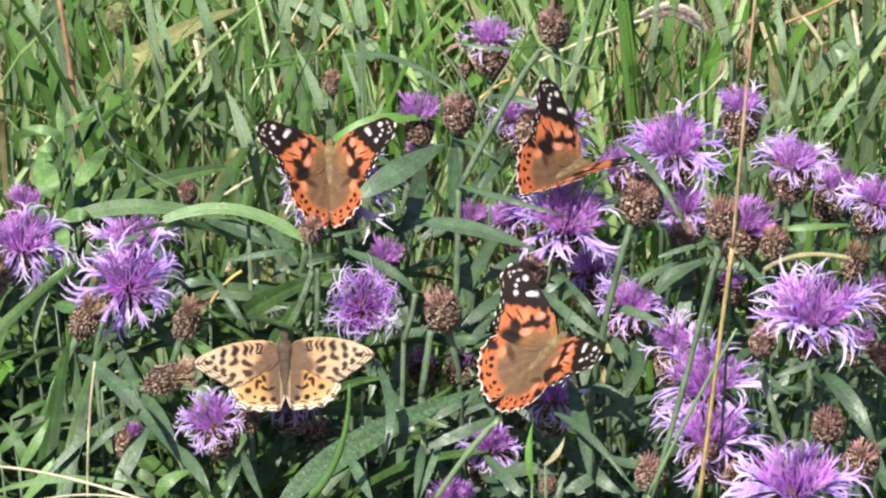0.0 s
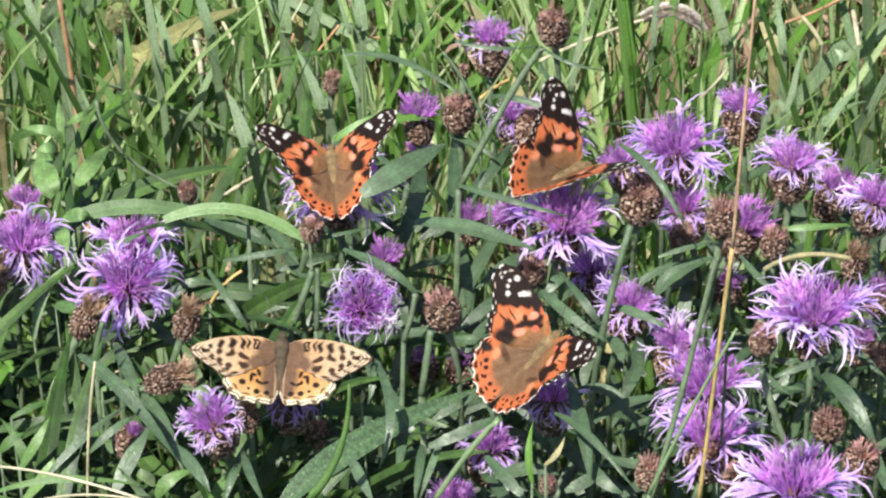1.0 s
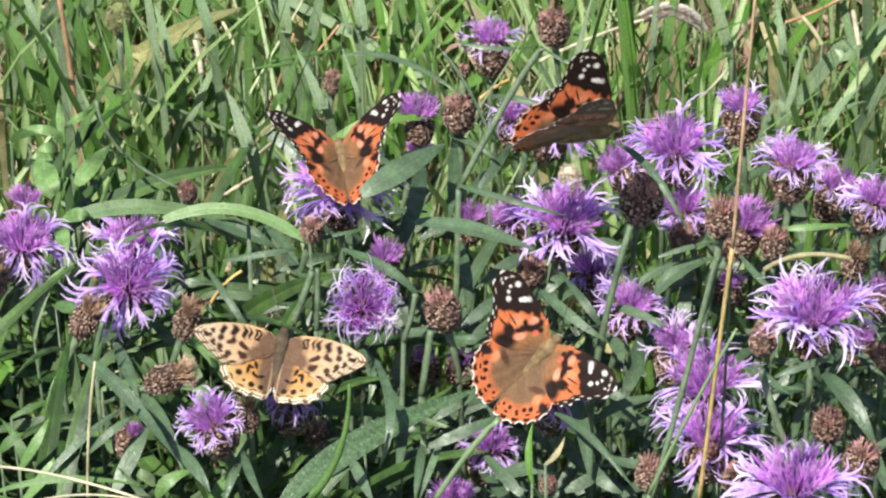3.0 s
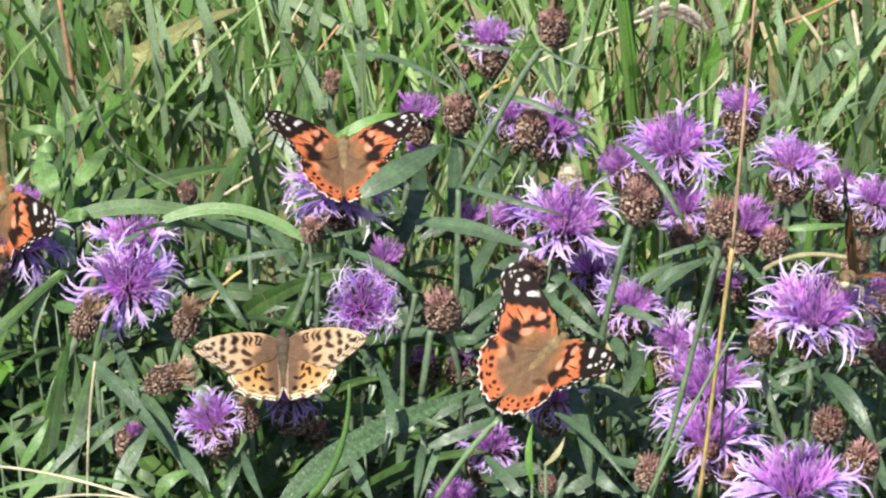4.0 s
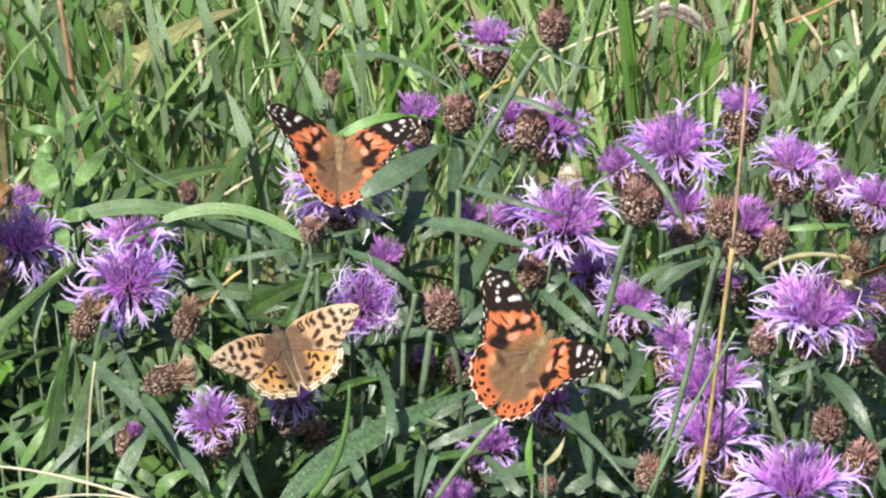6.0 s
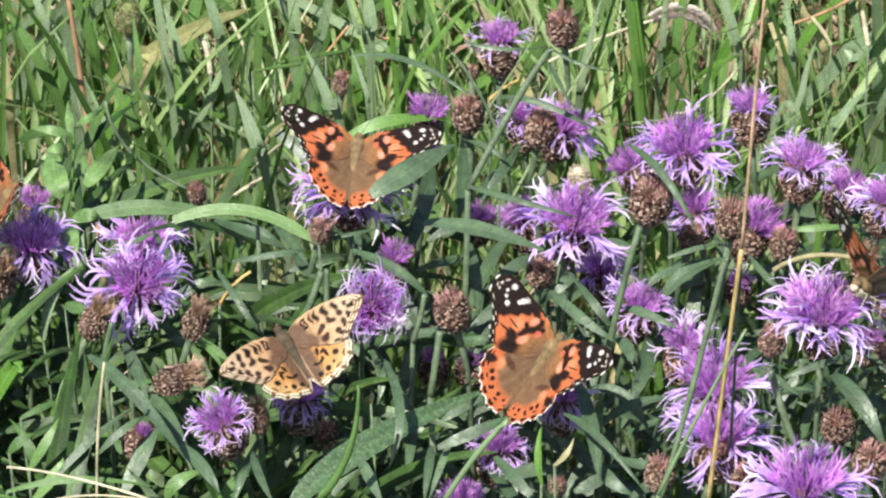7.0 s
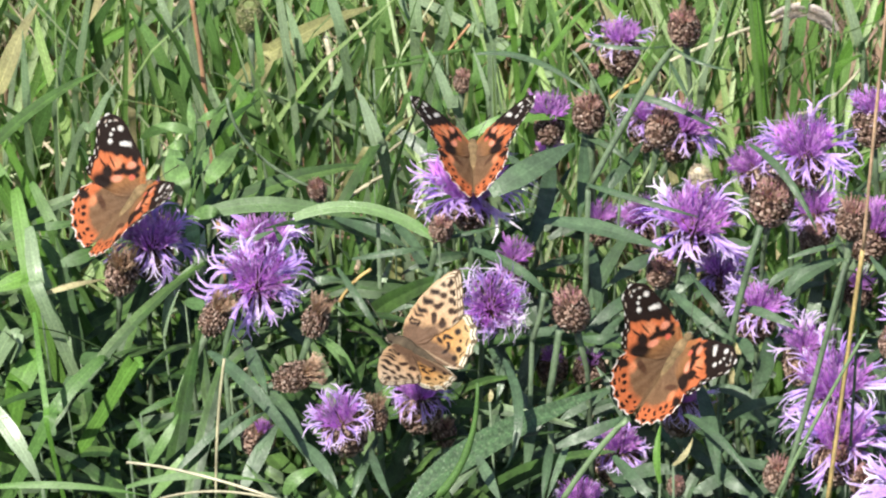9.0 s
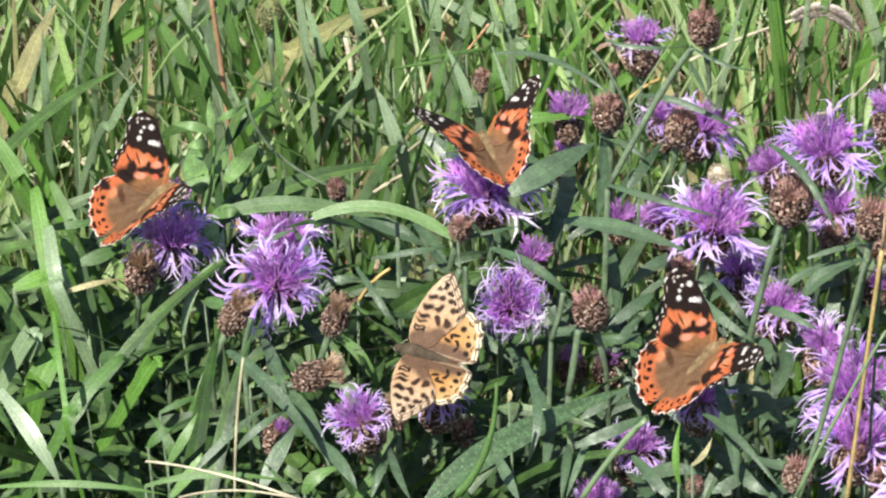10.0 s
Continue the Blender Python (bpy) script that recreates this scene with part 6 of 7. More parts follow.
def lady_fore(x, y, s, a, wob):
    # u along the wing to its tip, w across it towards the front edge
    u, w = 0.978 * (x - 0.6) + 0.208 * (y - 1.2), -0.208 * (x - 0.6) + 0.978 * (y - 1.2)
    u, w = u + 0.45 * wob, w - 0.45 * wob
    col = lerp3(BROWN, (0.30, 0.145, 0.06), u / 7)
    col = lerp3(col, ORANGE, (u - 7.3 + 0.05 * w) / 1.0)
    col = over(col, (0.40, 0.17, 0.07), blot(u, w, 4.6, 3.4, 4.4, 1.3, 0.12), 0.5)
    col = over(col, PEACH, blot(u, w, 13.6, -3.4, 2.3, 2.0, 0.3), 0.45)
    # black outer third, and the margin down to the rear corner
    edge = 14.6 - 0.56 * max(-9.0, min(w, 3.5))
    col = lerp3(col, BLACK, (u - edge + 0.5 * math.sin(w * 1.9)) / 0.7)
    for q in ((16.9, -5.8, 1.3, 1.0, 0.3), (16.0, -9.0, 1.5, 1.3, 0.2)):
        col = over(col, ORANGE, blot(u, w, *q))
    # the ragged band across the middle
    for q in ((9.0, -10.6, 2.6, 3.0, 0.25), (11.6, -7.7, 1.8, 1.4, -0.3), (12.6, -6.6, 1.5, 0.5, -0.2), (10.2, -4.4, 0.8, 1.3, 0.3), (10.3, -2.6, 0.95, 1.6, 0.2), (11.6, -1.5, 1.1, 0.6, 0.3), (9.2, -0.7, 1.0, 1.4, 0.1), (8.9, 1.2, 0.9, 1.7, 0.0), (9.6, 3.0, 1.1, 1.2, 0.2), (7.2, 2.0, 0.7, 0.9, 0.0), (12.9, 3.4, 1.6, 1.0, 0.3), (14.6, -8.0, 2.2, 0.32, -0.25), (14.6, -4.9, 2.0, 0.25, -0.1)):
        col = over(col, BLACK, blot(u, w, q[0], q[1], q[2] * 1.28, q[3] * 1.28, q[4]), 0.3)
    for q in ((8.2, -5.2, 1.2, 2.2, 0.15), (11.3, 1.3, 1.25, 1.7, -0.1)):
        col = over(col, SALMON, blot(u, w, *q))
    col = over(col, (0.70, 0.15, 0.10), blot(u, w, 7.0, 0.0, 1.0, 1.1), 0.3)
    if s > 0.885 and a > -0.66 and x > 9:
        col = lerp3(col, BLACK, (s - 0.885) / 0.02)
    for q in ((18.6, 3.2, 0.8, 0.9), (19.2, 1.9, 0.95, 1.0), (19.7, 0.5, 0.8, 0.75), (21.8, -3.1, 0.9, 0.8), (24.1, -2.1, 0.6, 0.55), (25.3, -0.5, 0.5, 0.5), (25.0, 2.0, 1.0, 0.95), (27.6, -2.7, 0.4, 0.4), (28.6, -0.8, 0.4, 0.4), (28.4, 1.0, 0.4, 0.4)):
        col = over(col, WHITE, blot(u, w, *q), 0.2)
    if s > 0.925 and x > 9 and y < 9 and a > -0.66:
        if math.sin(a * 44) > 0.35 and s > 0.975:
            col = WHITE
        elif abs(s - 0.935) < 0.010 and math.sin(a * 44 + 2.4) > 0.6:
            col = (0.6, 0.5, 0.42)
    return col


def lady_hind(x, y, s, a, wob):
    col = lerp3(BROWN, (0.23, 0.13, 0.068), s)
    col = lerp3(col, ORANGE, (s + wob * 0.06 + max(0.0, x - 8) * 0.016 - 0.70) / 0.10)
    col = lerp3(col, BROWN, (0.9 - x) / 0.8 * (1 if y > -21 else 0))
    for q in ((11.2, -11.2, 1.5, 2.0),):
        col = over(col, PEACH, blot(x + wob * 0.5, y, *q), 0.4)
    col = over(col, BLACK, blot(x + wob, y, 15.4, -11.6, 2.4, 1.7, -0.3))
    col = over(col, (0.10, 0.05, 0.03), blot(x + wob, y, 8.6, -9.2, 3.2, 1.2, 0.5))
    for q in ((12.2, -15.0, 0.85, 1.0, 0.3), (10.6, -16.9, 0.8, 0.9), (8.9, -19.4, 0.65, 0.75), (5.9, -20.2, 0.8, 0.8), (3.2, -21.0, 0.6, 0.6)):
        col = over(col, BLACK, blot(x + wob * 0.2, y, *q))
    if s > 0.80:
        w1 = math.cos(a * 33)
        if abs(s - 0.868) < 0.016 and w1 > 0.45:
            col = BLACK
        if abs(s - 0.94) < 0.02 and w1 > -0.1:
            col = BLACK
        if s > 0.974:
            col = WHITE if w1 < 0.72 else BLACK
    return lerp3(col, (0.20, 0.125, 0.07), (1.9 - x) / 0.5 * (1 if y > -23 else 0))


BUFF, PALE, GOLD, UMBER = (0.58, 0.365, 0.20), (0.63, 0.475, 0.32), (0.55, 0.285, 0.095), (0.16, 0.096, 0.060)


def frit_fore(x, y, s, a, wob):
    x, y = x + 0.3 * wob, y + 0.3 * wob
    col = lerp3(BUFF, PALE, (x - 12) / 10)
    col = lerp3(col, (0.62, 0.37, 0.24), (-y - 4 - 0.1 * x) / 4)
    # darker veins between paler cells
    col = lerp3(col, (0.40, 0.24, 0.13), 0.5 * max(0.0, 1 - abs(math.sin(a * 14 + 0.3)) / 0.16) * min(1.0, max(0.0, (s - 0.35) / 0.2)))
    base = x - 8.2 + 1.2 * math.sin(y * 0.8 + 0.6) + (1.2 * max(0.0, y - 1.8)) - 0.25 * max(0.0, -y - 2)
    col = lerp3(UMBER, col, (base + 1.8 * wob) / 3.0)
    # wavy bars on the front edge, the two nearest the body looped
    for cx, cy, rx, ry in ((7.4, 4.3, 0.42, 1.8), (8.7, 4.4, 0.42, 1.9), (10.6, 4.4, 0.5, 2.2), (12.4, 4.2, 0.85, 2.3), (15.8, 4.2, 1.15, 2.2), (19.6, 3.9, 1.0, 1.8), (22.6, 2.9, 0.7, 1.0)):
        col = over(col, BLACK, blot(x + 0.45 * math.sin(y * 1.5 + 0.4), y, cx, cy, rx, ry, -0.1), 0.3)
    for cy in (2.7, 5.8):
        col = over(col, BLACK, blot(x, y, 8.0, cy, 1.0, 0.4), 0.3)
    # blots and round spots of the disc
    for q in ((12.2, -0.6, 1.7, 0.75, 0.5), (13.2, 0.1, 0.7, 0.9), (16.6, 0.2, 1.5, 0.7, -0.3), (16.0, 1.0, 0.6, 0.9, 0.3), (20.2, 1.0, 0.9, 1.0, 0.3), (12.2, -3.9, 1.2, 1.1, 0.2), (13.2, -3.2, 0.9, 0.6, 0.5), (17.3, -4.0, 0.95, 0.95), (20.2, -2.1, 0.85, 0.85), (15.2, -7.0, 0.9, 0.9), (18.9, -6.2, 0.85, 0.85), (22.6, -0.6, 0.7, 0.7), (24.0, 1.3, 0.75, 0.65), (25.6, 1.7, 0.5, 0.45), (10.8, -6.2, 1.2, 0.5, 0.5), (13.0, -8.6, 0.8, 0.8), (21.8, -4.6, 0.8, 0.55, -0.6)):
        col = over(col, (0.05, 0.028, 0.02), blot(x, y, q[0], q[1], q[2] * 1.2, q[3] * 1.2, *q[4:]), 0.28)
    if s > 0.80 and x > 10 and y < 3.4 and a > -0.62:
        w1 = math.cos(a * 52)
        if abs(s - 0.855 + 0.015 * w1) < 0.024 and w1 > -0.2:
            col = BLACK
        if 0.895 < s < 0.985:
            col = (0.70, 0.58, 0.42) if w1 < 0.45 else (0.14, 0.09, 0.055)
        if abs(s - 0.90) < 0.01 or abs(s - 0.945) < 0.008 or s > 0.982:
            col = (0.12, 0.08, 0.05)
    if y > 3.4 and s > 0.965:
        col = (0.6, 0.44, 0.26)
    return col


def frit_hind(x, y, s, a, wob):
    x, y = x + 0.25 * wob, y + 0.25 * wob
    col = lerp3(GOLD, (0.62, 0.42, 0.20), (s - 0.6) / 0.3)
    col = lerp3(UMBER, col, (x + wob - 5.0 + 0.10 * max(0.0, -y - 8)) / 2.2 + max(0.0, (s - 0.76) * 9) * (1 if y < -9 else 0))
    for q in ((9.3, -8.4, 0.55, 1.6, 0.1), (8.4, -7.4, 0.8, 0.5, 0.4), (7.0, -6.4, 0.55, 1.2, -0.3), (6.7, -10.0, 1.2, 0.5, 0.5), (7.4, -9.4, 0.4, 0.7), (4.6, -9.9, 1.0, 0.5, -0.4), (12.2, -10.3, 1.0, 0.95), (7.4, -13.4, 0.9, 0.85), (4.2, -13.6, 0.85, 0.8), (10.0, -12.6, 0.45, 0.45), (10.9, -5.9, 0.5, 1.3, 0.4), (14.6, -6.6, 0.9, 0.7, 0.4), (12.6, -6.8, 0.9, 0.4, 0.6), (9.0, -4.8, 1.1, 0.45, 0.4)):
        col = over(col, BLACK, blot(x, y, q[0], q[1], q[2] * 1.15, q[3] * 1.15, *q[4:]), 0.28)
    if s > 0.80:
        w1 = math.cos(a * 26)
        if abs(s - 0.865 + 0.02 * w1) < 0.016 and w1 > -0.1:
            col = lerp3(col, BLACK, 0.8)
        s = s + 0.022 * abs(math.sin(a * 13)) - 0.012
        if s > 0.90:
            col = (0.78, 0.72, 0.56) if w1 < 0.72 else (0.16, 0.11, 0.07)
        if abs(s - 0.945) < 0.011 or s > 0.985:
            col = (0.12, 0.10, 0.06)
    return lerp3(col, (0.42, 0.31, 0.20), min(0.8, (x - 1.2) / 0.3, (2.0 - x) / 0.4))


def wing_mesh(name, root, knots, paint, side, z, scallop, camber=0.02, nu=128, ns=92):
    """A wing as a fan about its root: a thin shell with veins, its scales coloured as they grow."""
    prof = smooth_profile(knots, nu)
    verts, cols, faces = [], [], []
    for layer in (0, 1):
        for i, (a, r) in enumerate(prof):
            ra = radians(a)
            edge = 1 + scallop * math.cos(ra * 33) * (1 if 0.12 < i / nu < 0.95 else 0)
            for j in range(ns + 1):
                s = (j / ns) ** 0.8
                d = r * s * (1 + (edge - 1) * s ** 6)
                x, y = root[0] + d * math.cos(ra), root[1] + d * math.sin(ra)
                vein = 0.10 * math.cos(ra * 24) * s + 1.6 * camber * r * s * (1 - s)
                verts.append((side * x * 0.001, y * 0.001, (z + vein - 0.09 * layer) * 0.001))
                wob = 0.5 * noise.noise((x * 0.55, y * 0.55, 3.0 if side > 0 else 3.4)) + 0.25 * noise.noise((x * 1.6, y * 1.6, 7.0))
                if layer:
                    c = lerp3(cols[len(verts) - 1 - (nu + 1) * (ns + 1)][:3], (0.55, 0.45, 0.33), 0.45)
                else:
                    c = paint(x, y, s, ra, wob)
                    rib = abs(math.sin(ra * 11 + 0.4 * s))
                    if rib < 0.07 and s > 0.3:
                        c = lerp3(c, (0.06, 0.04, 0.03), 0.3 * (1 - rib / 0.07))
                cols.append((*c, 1.0))
    n = ns + 1
    per = (nu + 1) * n
    for layer in (0, 1):
        for i in range(nu):
            for j in range(ns):
                o = layer * per + i * n + j
                q = (o, o + 1, o + n + 1, o + n)
                faces.append(q if (side < 0) != bool(layer) else q[::-1])
    for i in range(nu):
        o = i * n + ns
        faces.append((o, o + n, o + per + n, o + per))
    me = mesh(name, verts, faces, WING)
    layer = me.color_attributes.new("scales", "FLOAT_COLOR", "POINT")
    layer.data.foreach_set("color", [k for c in cols for k in c])
    return me


LADY_FORE = [(72, 4.0), (52, 7.8), (38, 13.0), (30, 17.6), (24.5, 22.2), (20.5, 27.2), (17, 29.8), (12, 31.2), (6, 31.2), (2, 30.0), (-2, 27.6), (-9, 24.0), (-15, 22.3), (-21.5, 22.0), (-31, 20.9), (-38, 19.4), (-50, 11.0), (-70, 5.0)]
LADY_HIND = [(-12, 9.0), (-24, 17.0), (-34, 20.6), (-42, 22.4), (-50, 23.7), (-58, 24.6), (-66, 25.4), (-74, 26.2), (-82, 26.4), (-87, 25.8), (-91, 20.0)]
FRIT_FORE = [(74, 3.6), (52, 6.6), (35, 10.4), (25, 14.2), (16.5, 18.8), (9, 23.8), (4.5, 27.6), (1.5, 29.0), (-2, 28.6), (-8, 25.8), (-15, 23.2), (-22, 21.3), (-28, 19.6), (-32, 15.5), (-37, 8.5), (-50, 5.0)]
FRIT_HIND = [(-10, 9.6), (-20, 16.6), (-29, 20.6), (-36, 21.6), (-44, 21.8), (-52, 21.4), (-60, 20.4), (-68, 19.2), (-76, 18.3), (-84, 17.7), (-90, 14.0)]


def knots_up(k):
    return sorted(k)


def body_mesh(name, material, length, thick):
    """Head, thorax and ringed abdomen as one furry spindle along y."""
    verts, faces = [], []
    pts, radii = [], []
    for i in range(27):
        u = i / 26
        y = (0.42 - u) * length
        if u < 0.13:
            r = thick * 0.62 * math.sin(math.pi * (0.08 + u / 0.13 * 0.75))
        elif u < 0.47:
            r = thick * (0.72 + 0.33 * math.sin(math.pi * (u - 0.13) / 0.34))
        else:
            r = thick * 0.72 * (1 - ((u - 0.47) / 0.53) ** 2.2) * (1 + 0.07 * math.cos(u * 75)) + 0.00012
        pts.append(Vector((0, y, -0.0012 * max(0.0, u - 0.45) / 0.55)))
        radii.append(r)
    add_tube(verts, faces, pts, radii, 14)
    return mesh(name, verts, faces, material)


def butterfly(kind, size=1.0):
    lady = kind == "lady"
    thing = new("painted_lady_butterfly" if lady else "fritillary_butterfly")
    tagged(thing, "orange butterfly with black white-spotted wing tips on knapweed" if lady else "buff fritillary butterfly with black-spotted wings on knapweed", "butterfly", "butterflies on the knapweed")
    part("body", BODY[kind], thing, Matrix.Translation((0, 0, 0.0007)))
    part("underside", BELLY[kind], thing, Matrix.Translation((0, 0.0006, -0.0006)), "pale woolly underside")
    for s in (-1, 1):
        verts, faces = [], []
        pts = [Vector((s * (0.0006 + 0.006 * t), 0.0085 + 0.0125 * t, 0.0008 + 0.0035 * t - 0.001 * t * t)) for t in (0, 0.25, 0.5, 0.75, 0.9, 0.95, 1.0)]
        add_tube(verts, faces, pts, [0.00011, 0.0001, 0.0001, 0.00011, 0.00018, 0.0003, 0.00018], 6)
        part("antenna", mesh("antenna", verts, faces, CHITIN), thing)
        for y, reach in ((0.004, 0.005), (0.0005, -0.002), (-0.002, -0.006)):
            verts, faces = [], []
            a, b, c = Vector((s * 0.001, y, -0.001)), Vector((s * 0.0045, y + reach * 0.5, -0.001)), Vector((s * 0.005, y + reach, -0.0065))
            add_tube(verts, faces, [a, a.lerp(b, 0.6), b, b.lerp(c, 0.5), c], [0.00022, 0.0002, 0.00017, 0.00014, 0.0001], 5)
            part("leg", mesh("leg", verts, faces, PALE_FUR), thing)
    thing.scale = (size, size, size)
    wings = {}
    for s in (-1, 1):
        pair = []
        for name in ("forewing", "hindwing"):
            ob = part(name, WINGS[kind, name, s], thing)
            pair.append(ob)
        wings[s] = pair
    return thing, wings


WINGS, BODY, BELLY = {}, {}, {}
for s in (-1, 1):
    WINGS["lady", "forewing", s] = wing_mesh("forewing", (0.6, 1.2), knots_up(LADY_FORE), lady_fore, s, 0.5, 0.012)
    WINGS["lady", "hindwing", s] = wing_mesh("hindwing", (0.5, 0.2), knots_up(LADY_HIND), lady_hind, s, 0.0, 0.022)
    WINGS["frit", "forewing", s] = wing_mesh("forewing", (0.6, 1.2), knots_up(FRIT_FORE), frit_fore, s, 0.5, 0.006)
    WINGS["frit", "hindwing", s] = wing_mesh("hindwing", (0.5, 0.2), knots_up(FRIT_HIND), frit_hind, s, 0.0, 0.016)
BODY["lady"] = body_mesh("body", FUR, 0.0215, 0.0029)
BODY["frit"] = body_mesh("body", DARK_FUR, 0.0225, 0.0026)
BELLY["lady"] = body_mesh("underside", PALE_FUR, 0.0205, 0.0024)
BELLY["frit"] = body_mesh("underside", PALE_FUR, 0.0215, 0.0019)

def fly(it, sweep, tuck, rows):
    """Key a butterfly and its wings: seconds, place, turn, and how far each wing pair is raised; sweep, tuck: how far fore and hind wings are drawn forward."""
    thing, wings = it
    walk(thing, [(t, pose(x, y, z, rx, ry, rz)) for t, x, y, z, rx, ry, rz, _, _ in rows])
    for s, col in ((-1, 7), (1, 8)):
        for wing, ahead in zip(wings[s], (s * sweep, s * tuck)):
            walk(wing, [(row[0], pose(0, 0, 0.0008, 0, -s * row[col], 0) @ pose(0, 0, 0, 0, 0, ahead)) for row in rows])


lady_by_leaf = butterfly("lady", 0.879)
lady_on_low_flower = butterfly("lady", 0.887)
fritillary = butterfly("frit", 0.931)
lady_that_moves = butterfly("lady", 0.977)
lady_that_arrives = butterfly("lady", 0.894)


def motions():
    fly(lady_by_leaf, 2.3, -1.5, [
        (0, -0.0369, 0.0404, 0.3563, 38.4, -0.5, 0.1, 31, 37),
        (0.5, -0.0362, 0.0387, 0.3545, 22.0, -1.6, 3.2, 22, 34),
        (1, -0.0362, 0.0390, 0.3558, 19.1, -1.7, 4.6, 28, 37),
        (1.5, -0.0363, 0.0392, 0.3555, 22.1, -3.0, 7.2, 41, 43),
        (2, -0.0356, 0.0401, 0.3563, 20.7, -1.2, 5.2, 32, 36),
        (2.5, -0.0350, 0.0406, 0.3570, 15.7, -1.3, 6.3, 36, 42),
        (2.7, -0.0342, 0.0412, 0.3578, 13.2, -1.8, 8.2, 38, 43),
        (3.8, -0.0325, 0.0413, 0.3579, 13.4, -1.0, 2.7, 15, 24),
        (4, -0.0325, 0.0419, 0.3586, 12.1, -0.8, 1.4, 24, 19),
        (4.5, -0.0334, 0.0417, 0.3587, 7.6, -1.1, -0.1, 29, 34),
        (5, -0.0338, 0.0413, 0.3584, 8.4, -1.6, -0.6, 28, 24),
        (5.5, -0.0346, 0.0417, 0.3583, 15.0, 0.9, 1.5, 34, 21),
        (7, -0.0314, 0.0420, 0.3589, 19.3, 2.2, -7.2, 22, 11),
        (7.5, -0.0329, 0.0423, 0.3592, 14.0, 0.1, -3.2, 30, 23),
        (8, -0.0325, 0.0421, 0.3587, 8.1, -0.4, -3.3, 41, 29),
        (8.5, -0.0326, 0.0417, 0.3586, 8.1, 0.1, -2.7, 34, 28),
        (9, -0.0326, 0.0409, 0.3577, 5.1, 0.5, 1.9, 42, 42),
        (9.5, -0.0326, 0.0429, 0.3599, 1.4, 0.6, 3.9, 43, 46),
        (9.8, -0.0327, 0.0424, 0.3588, 7.9, -1.3, 17.4, 38, 43),
        (10, -0.0341, 0.0429, 0.3597, 4.5, -1.1, 18.2, 32, 44),
    ])
    fly(lady_on_low_flower, 9.8, -1.0, [
        (0, 0.0317, -0.0702, 0.3615, 45.3, 31.2, -34.3, 2, 58),
        (0.5, 0.0308, -0.0698, 0.3620, 44.6, 29.3, -33.3, 2, 58),
        (1, 0.0300, -0.0700, 0.3616, 46.7, 30.1, -32.1, 3, 59),
        (1.5, 0.0293, -0.0703, 0.3613, 51.9, 29.4, -32.0, 5, 55),
        (2, 0.0308, -0.0702, 0.3618, 53.7, 33.9, -29.5, -2, 48),
        (2.5, 0.0306, -0.0706, 0.3611, 52.9, 33.0, -28.9, 1, 47),
        (3.8, 0.0291, -0.0706, 0.3608, 60.8, 34.3, -33.8, 21, 4),
        (4, 0.0318, -0.0703, 0.3614, 39.9, 25.8, -40.6, 11, 40),
        (4.5, 0.0323, -0.0701, 0.3614, 32.2, 21.2, -49.2, 10, 40),
        (5, 0.0311, -0.0704, 0.3608, 40.2, 26.7, -38.5, 8, 49),
        (5.5, 0.0285, -0.0696, 0.3611, 55.5, 30.0, -22.2, 1, 54),
        (7, 0.0285, -0.0708, 0.3608, 49.4, 26.4, -26.8, 13, 48),
        (7.5, 0.0282, -0.0702, 0.3617, 47.8, 22.8, -26.0, 8, 47),
        (8, 0.0286, -0.0702, 0.3617, 42.5, 22.6, -24.6, -1, 43),
        (8.5, 0.0304, -0.0700, 0.3619, 48.7, 23.8, -22.1, 2, 48),
        (9, 0.0314, -0.0706, 0.3608, 55.2, 27.4, -21.0, 26, 56),
        (9.5, 0.0337, -0.0708, 0.3608, 57.2, 28.8, -23.7, 17, 51),
        (10, 0.0347, -0.0717, 0.3607, 41.5, 35.7, -32.6, 14, 65),
    ])
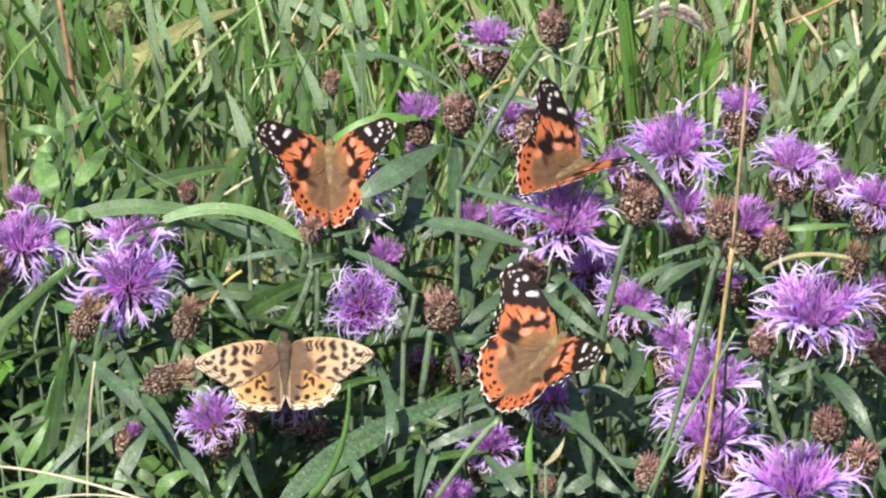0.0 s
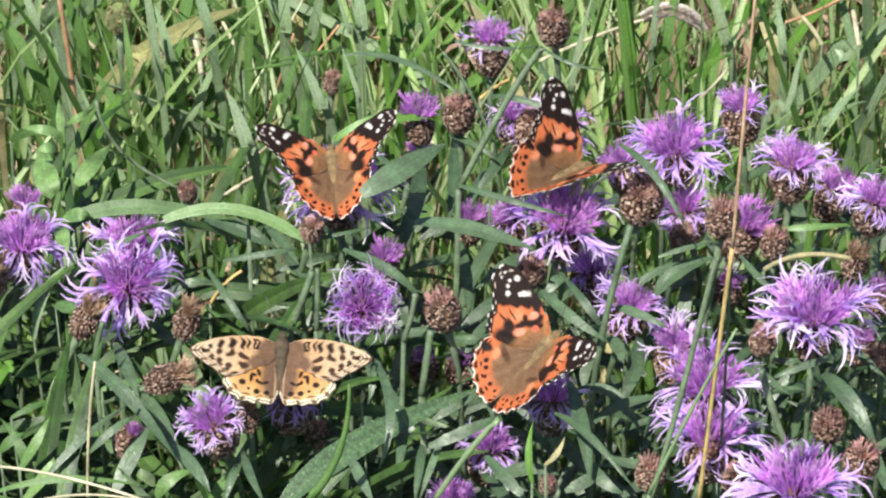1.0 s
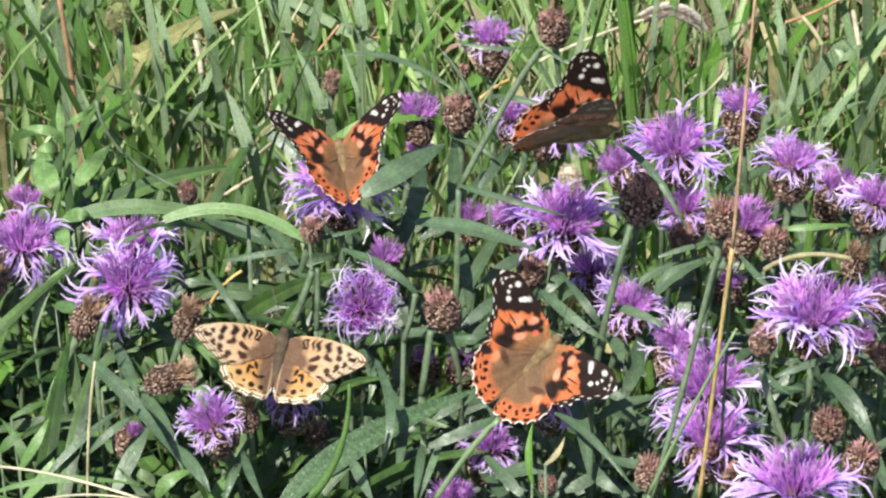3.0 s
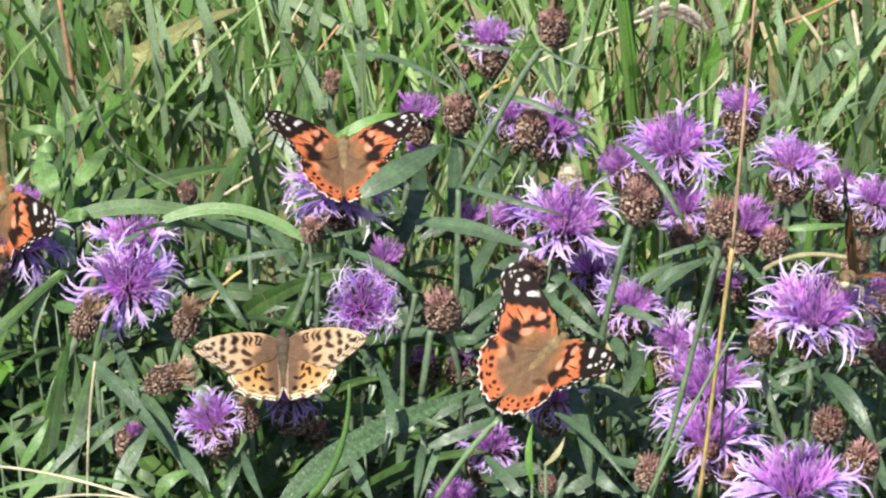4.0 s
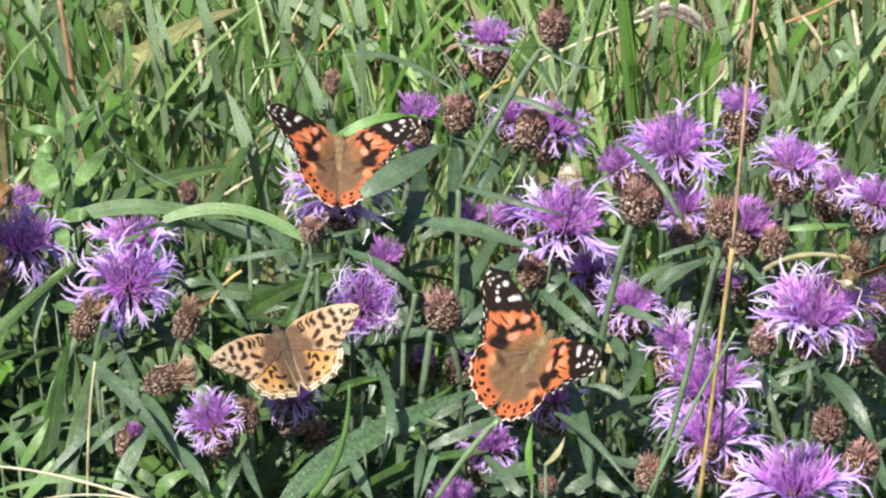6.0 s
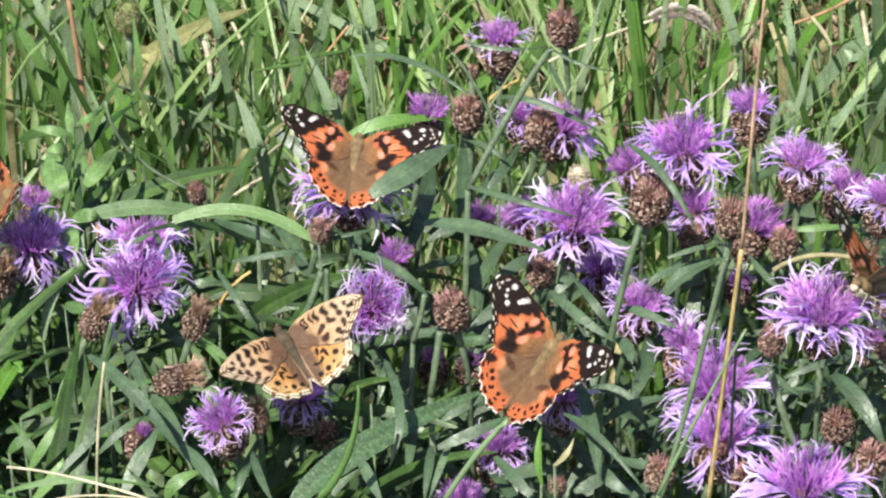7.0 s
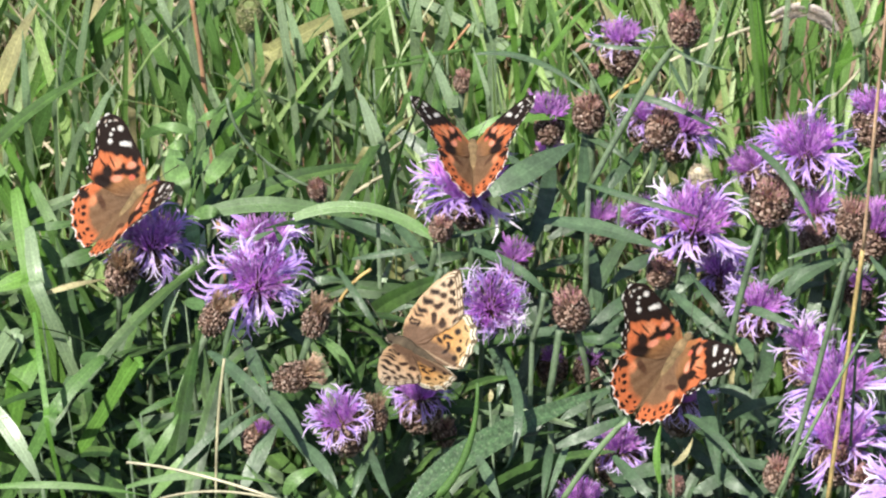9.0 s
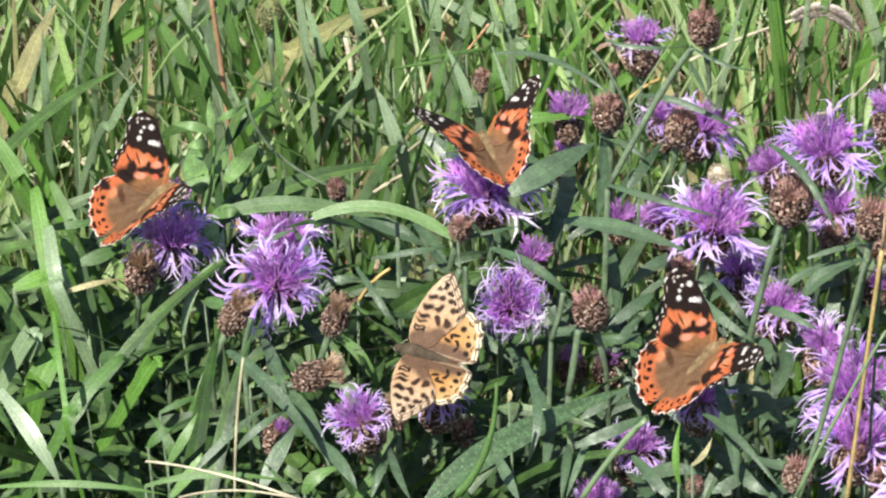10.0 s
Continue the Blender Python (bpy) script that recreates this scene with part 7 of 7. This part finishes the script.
    fly(fritillary, -5.1, -1.0, [
        (0, -0.0476, -0.0702, 0.3584, 34.9, -1.7, 0.8, 2, 10),
        (0.5, -0.0483, -0.0700, 0.3587, 30.4, 2.6, -2.5, 2, 8),
        (1, -0.0488, -0.0700, 0.3587, 24.2, 5.0, -0.2, 5, 10),
        (1.5, -0.0489, -0.0693, 0.3593, 13.2, 4.1, -1.2, 19, 22),
        (2, -0.0486, -0.0686, 0.3598, 25.0, 2.6, 1.8, 16, 18),
        (2.5, -0.0484, -0.0687, 0.3597, 27.1, 0.4, 0.1, 13, 17),
        (2.7, -0.0492, -0.0689, 0.3595, 29.6, 8.3, -4.1, 14, 16),
        (3.8, -0.0492, -0.0686, 0.3602, 25.5, 8.5, -7.6, 14, 15),
        (4, -0.0482, -0.0691, 0.3596, 25.4, -0.6, 2.2, 14, 21),
        (4.5, -0.0478, -0.0689, 0.3595, 27.0, -0.4, 3.5, 19, 24),
        (5, -0.0478, -0.0681, 0.3602, 28.2, 0.9, 5.1, 27, 30),
        (5.5, -0.0485, -0.0673, 0.3599, 20.1, -2.9, 22.3, 25, 26),
        (5.7, -0.0476, -0.0673, 0.3599, 29.5, -6.0, 19.3, 24, 27),
        (6.8, -0.0488, -0.0673, 0.3608, 24.0, -10.9, 30.4, 30, 38),
        (7, -0.0489, -0.0675, 0.3605, 25.7, -11.9, 29.9, 23, 27),
        (7.5, -0.0483, -0.0683, 0.3597, 29.7, -17.5, 33.7, 33, 43),
        (8, -0.0493, -0.0682, 0.3598, 23.2, -11.7, 45.3, 29, 33),
        (8.5, -0.0489, -0.0686, 0.3599, 18.8, -12.9, 51.4, 28, 27),
        (9, -0.0482, -0.0687, 0.3603, 19.2, -18.6, 61.1, 33, 28),
        (9.5, -0.0489, -0.0690, 0.3591, 10.2, -24.6, 64.4, 28, 26),
        (9.8, -0.0503, -0.0692, 0.3592, 3.1, -23.6, 69.4, 24, 13),
        (10, -0.0508, -0.0697, 0.3590, 10.2, -23.9, 73.1, 12, 7),
    ])
    fly(lady_that_moves, -6.4, -6.0, [
        (0, 0.0418, 0.0284, 0.3608, -10.5, 46.4, -50.8, 5, 76),
        (0.5, 0.0414, 0.0282, 0.3603, -1.8, 48.1, -49.9, 6, 79),
        (1, 0.0412, 0.0281, 0.3602, -6.6, 50.8, -54.9, 7, 80),
        (1.5, 0.0426, 0.0284, 0.3602, -1.0, 55.5, -56.7, 5, 86),
        (2, 0.0435, 0.0289, 0.3605, 3.5, 57.6, -58.9, 3, 87),
        (2.5, 0.0442, 0.0289, 0.3606, -4.5, 60.3, -67.5, 3, 88),
        (2.7, 0.0441, 0.0289, 0.3606, -3.2, 60.4, -66.0, 3, 88),
        (2.8, 0.0371, 0.0158, 0.3700, 30.1, -8.2, -71.1, 70, 70),
        (2.9, 0.0401, 0.0029, 0.3850, 18.5, 12.6, -73.3, 0, 0),
        (3, 0.0464, -0.0087, 0.4000, 12.7, 21.6, -79.2, 72, 72),
        (3.1, 0.0545, -0.0177, 0.4100, 9.8, 23.9, -89.0, -5, -5),
        (3.2, 0.0635, -0.0239, 0.4150, 6.5, 23.8, -96.3, 72, 72),
        (3.3, 0.0724, -0.0316, 0.4180, 3.2, 17.6, -107.5, -5, -5),
        (3.4, 0.0825, -0.0348, 0.4150, 0.0, 16.8, -115.2, 72, 72),
        (3.5, 0.0918, -0.0396, 0.4100, 0.0, 9.8, -128.7, -5, -5),
        (3.6, 0.1017, -0.0384, 0.4000, 0.0, 4.0, -141.3, 72, 72),
        (3.7, 0.1103, -0.0433, 0.3920, 0.0, -2.0, -161.6, 0, 0),
        (3.8, 0.1169, -0.0483, 0.3840, 21.3, -2.8, 178.9, 45, 40),
        (3.9, 0.1215, -0.0482, 0.3760, 24.9, -1.5, 169.3, 25, 60),
        (4, 0.1235, -0.0482, 0.3720, 31.1, 1.2, 165.3, 10, 80),
        (4.2, 0.1235, -0.0482, 0.3720, 37.5, -15.7, 164.0, 37, 37),
        (5, 0.1235, -0.0482, 0.3720, 37.8, -16.7, 165.3, 35, 36),
        (5.7, 0.1235, -0.0482, 0.3720, 37.5, -15.7, 164.0, 37, 37),
        (6.3, 0.1246, -0.0479, 0.3700, 41.2, -7.6, 153.7, 44, 44),
        (6.8, 0.1257, -0.0476, 0.3680, 41.8, 2.2, 142.5, 47, 47),
        (7.3, 0.1257, -0.0476, 0.3680, 41.8, 2.2, 142.5, 49, 49),
        (10, 0.1257, -0.0476, 0.3680, 41.8, 2.2, 142.5, 46, 46),
    ])
    fly(lady_that_arrives, 17.3, -1.0, [
        (0, -0.4200, 0.1200, 0.3300, 74.9, 24.6, -26.9, 60, 60),
        (2.9, -0.4200, 0.1200, 0.3300, 74.9, 24.6, -26.9, 55, 60),
        (3.1, -0.3900, 0.1100, 0.3700, 74.9, 24.6, -26.9, 0, 0),
        (3.2, -0.3600, 0.1000, 0.3850, 74.9, 24.6, -26.9, 70, 70),
        (3.3, -0.3300, 0.0950, 0.3900, 74.9, 24.6, -26.9, 0, 0),
        (3.4, -0.2900, 0.0900, 0.3900, 74.9, 24.6, -26.9, 70, 70),
        (3.5, -0.2500, 0.0800, 0.3880, 74.9, 24.6, -26.9, 0, 0),
        (3.6, -0.2100, 0.0700, 0.3850, 74.9, 24.6, -26.9, 65, 65),
        (3.7, -0.1710, 0.0210, 0.3746, 74.9, 24.6, -26.9, 20, 20),
        (3.8, -0.1530, 0.0150, 0.3656, 74.9, 24.6, -26.9, 45, 70),
        (4, -0.1410, 0.0110, 0.3596, 74.9, 24.6, -26.9, 2, 30),
        (4.5, -0.1412, 0.0111, 0.3599, 71.6, 22.2, -34.7, 7, 33),
        (4.7, -0.1411, 0.0114, 0.3602, 71.0, 21.0, -37.0, 45, 66),
        (4.8, -0.1410, 0.0116, 0.3605, 70.6, 20.8, -38.8, 58, 78),
        (5, -0.1412, 0.0112, 0.3599, 70.3, 20.7, -41.2, 50, 68),
        (5.3, -0.1412, 0.0112, 0.3599, 69.6, 20.0, -43.8, 18, 34),
        (5.5, -0.1412, 0.0112, 0.3600, 69.0, 19.4, -45.8, 60, 80),
        (5.7, -0.1412, 0.0111, 0.3599, 68.5, 18.9, -47.3, 19, 28),
        (6.2, -0.1412, 0.0111, 0.3599, 67.9, 18.0, -50.7, 45, 60),
        (6.8, -0.1413, 0.0112, 0.3600, 67.3, 17.1, -54.1, 30, 42),
        (7, -0.1420, 0.0114, 0.3604, 58.3, 7.7, -57.5, 33, 37),
        (7.5, -0.1448, 0.0100, 0.3581, 53.9, 8.9, -38.4, 45, 43),
        (7.7, -0.1411, 0.0099, 0.3584, 47.0, 13.6, -38.5, 59, 67),
        (8, -0.1382, 0.0117, 0.3605, 46.4, 10.5, -31.4, 25, 43),
        (8.5, -0.1402, 0.0112, 0.3605, 49.7, 7.3, -52.0, 39, 28),
        (9, -0.1394, 0.0110, 0.3604, 43.1, 8.8, -58.0, 42, 30),
        (9.6, -0.1395, 0.0110, 0.3603, 38.9, 10.2, -63.0, 39, 28),
        (10, -0.1393, 0.0115, 0.3600, 38.3, 18.5, -61.4, 40, 42),
    ])


motions()
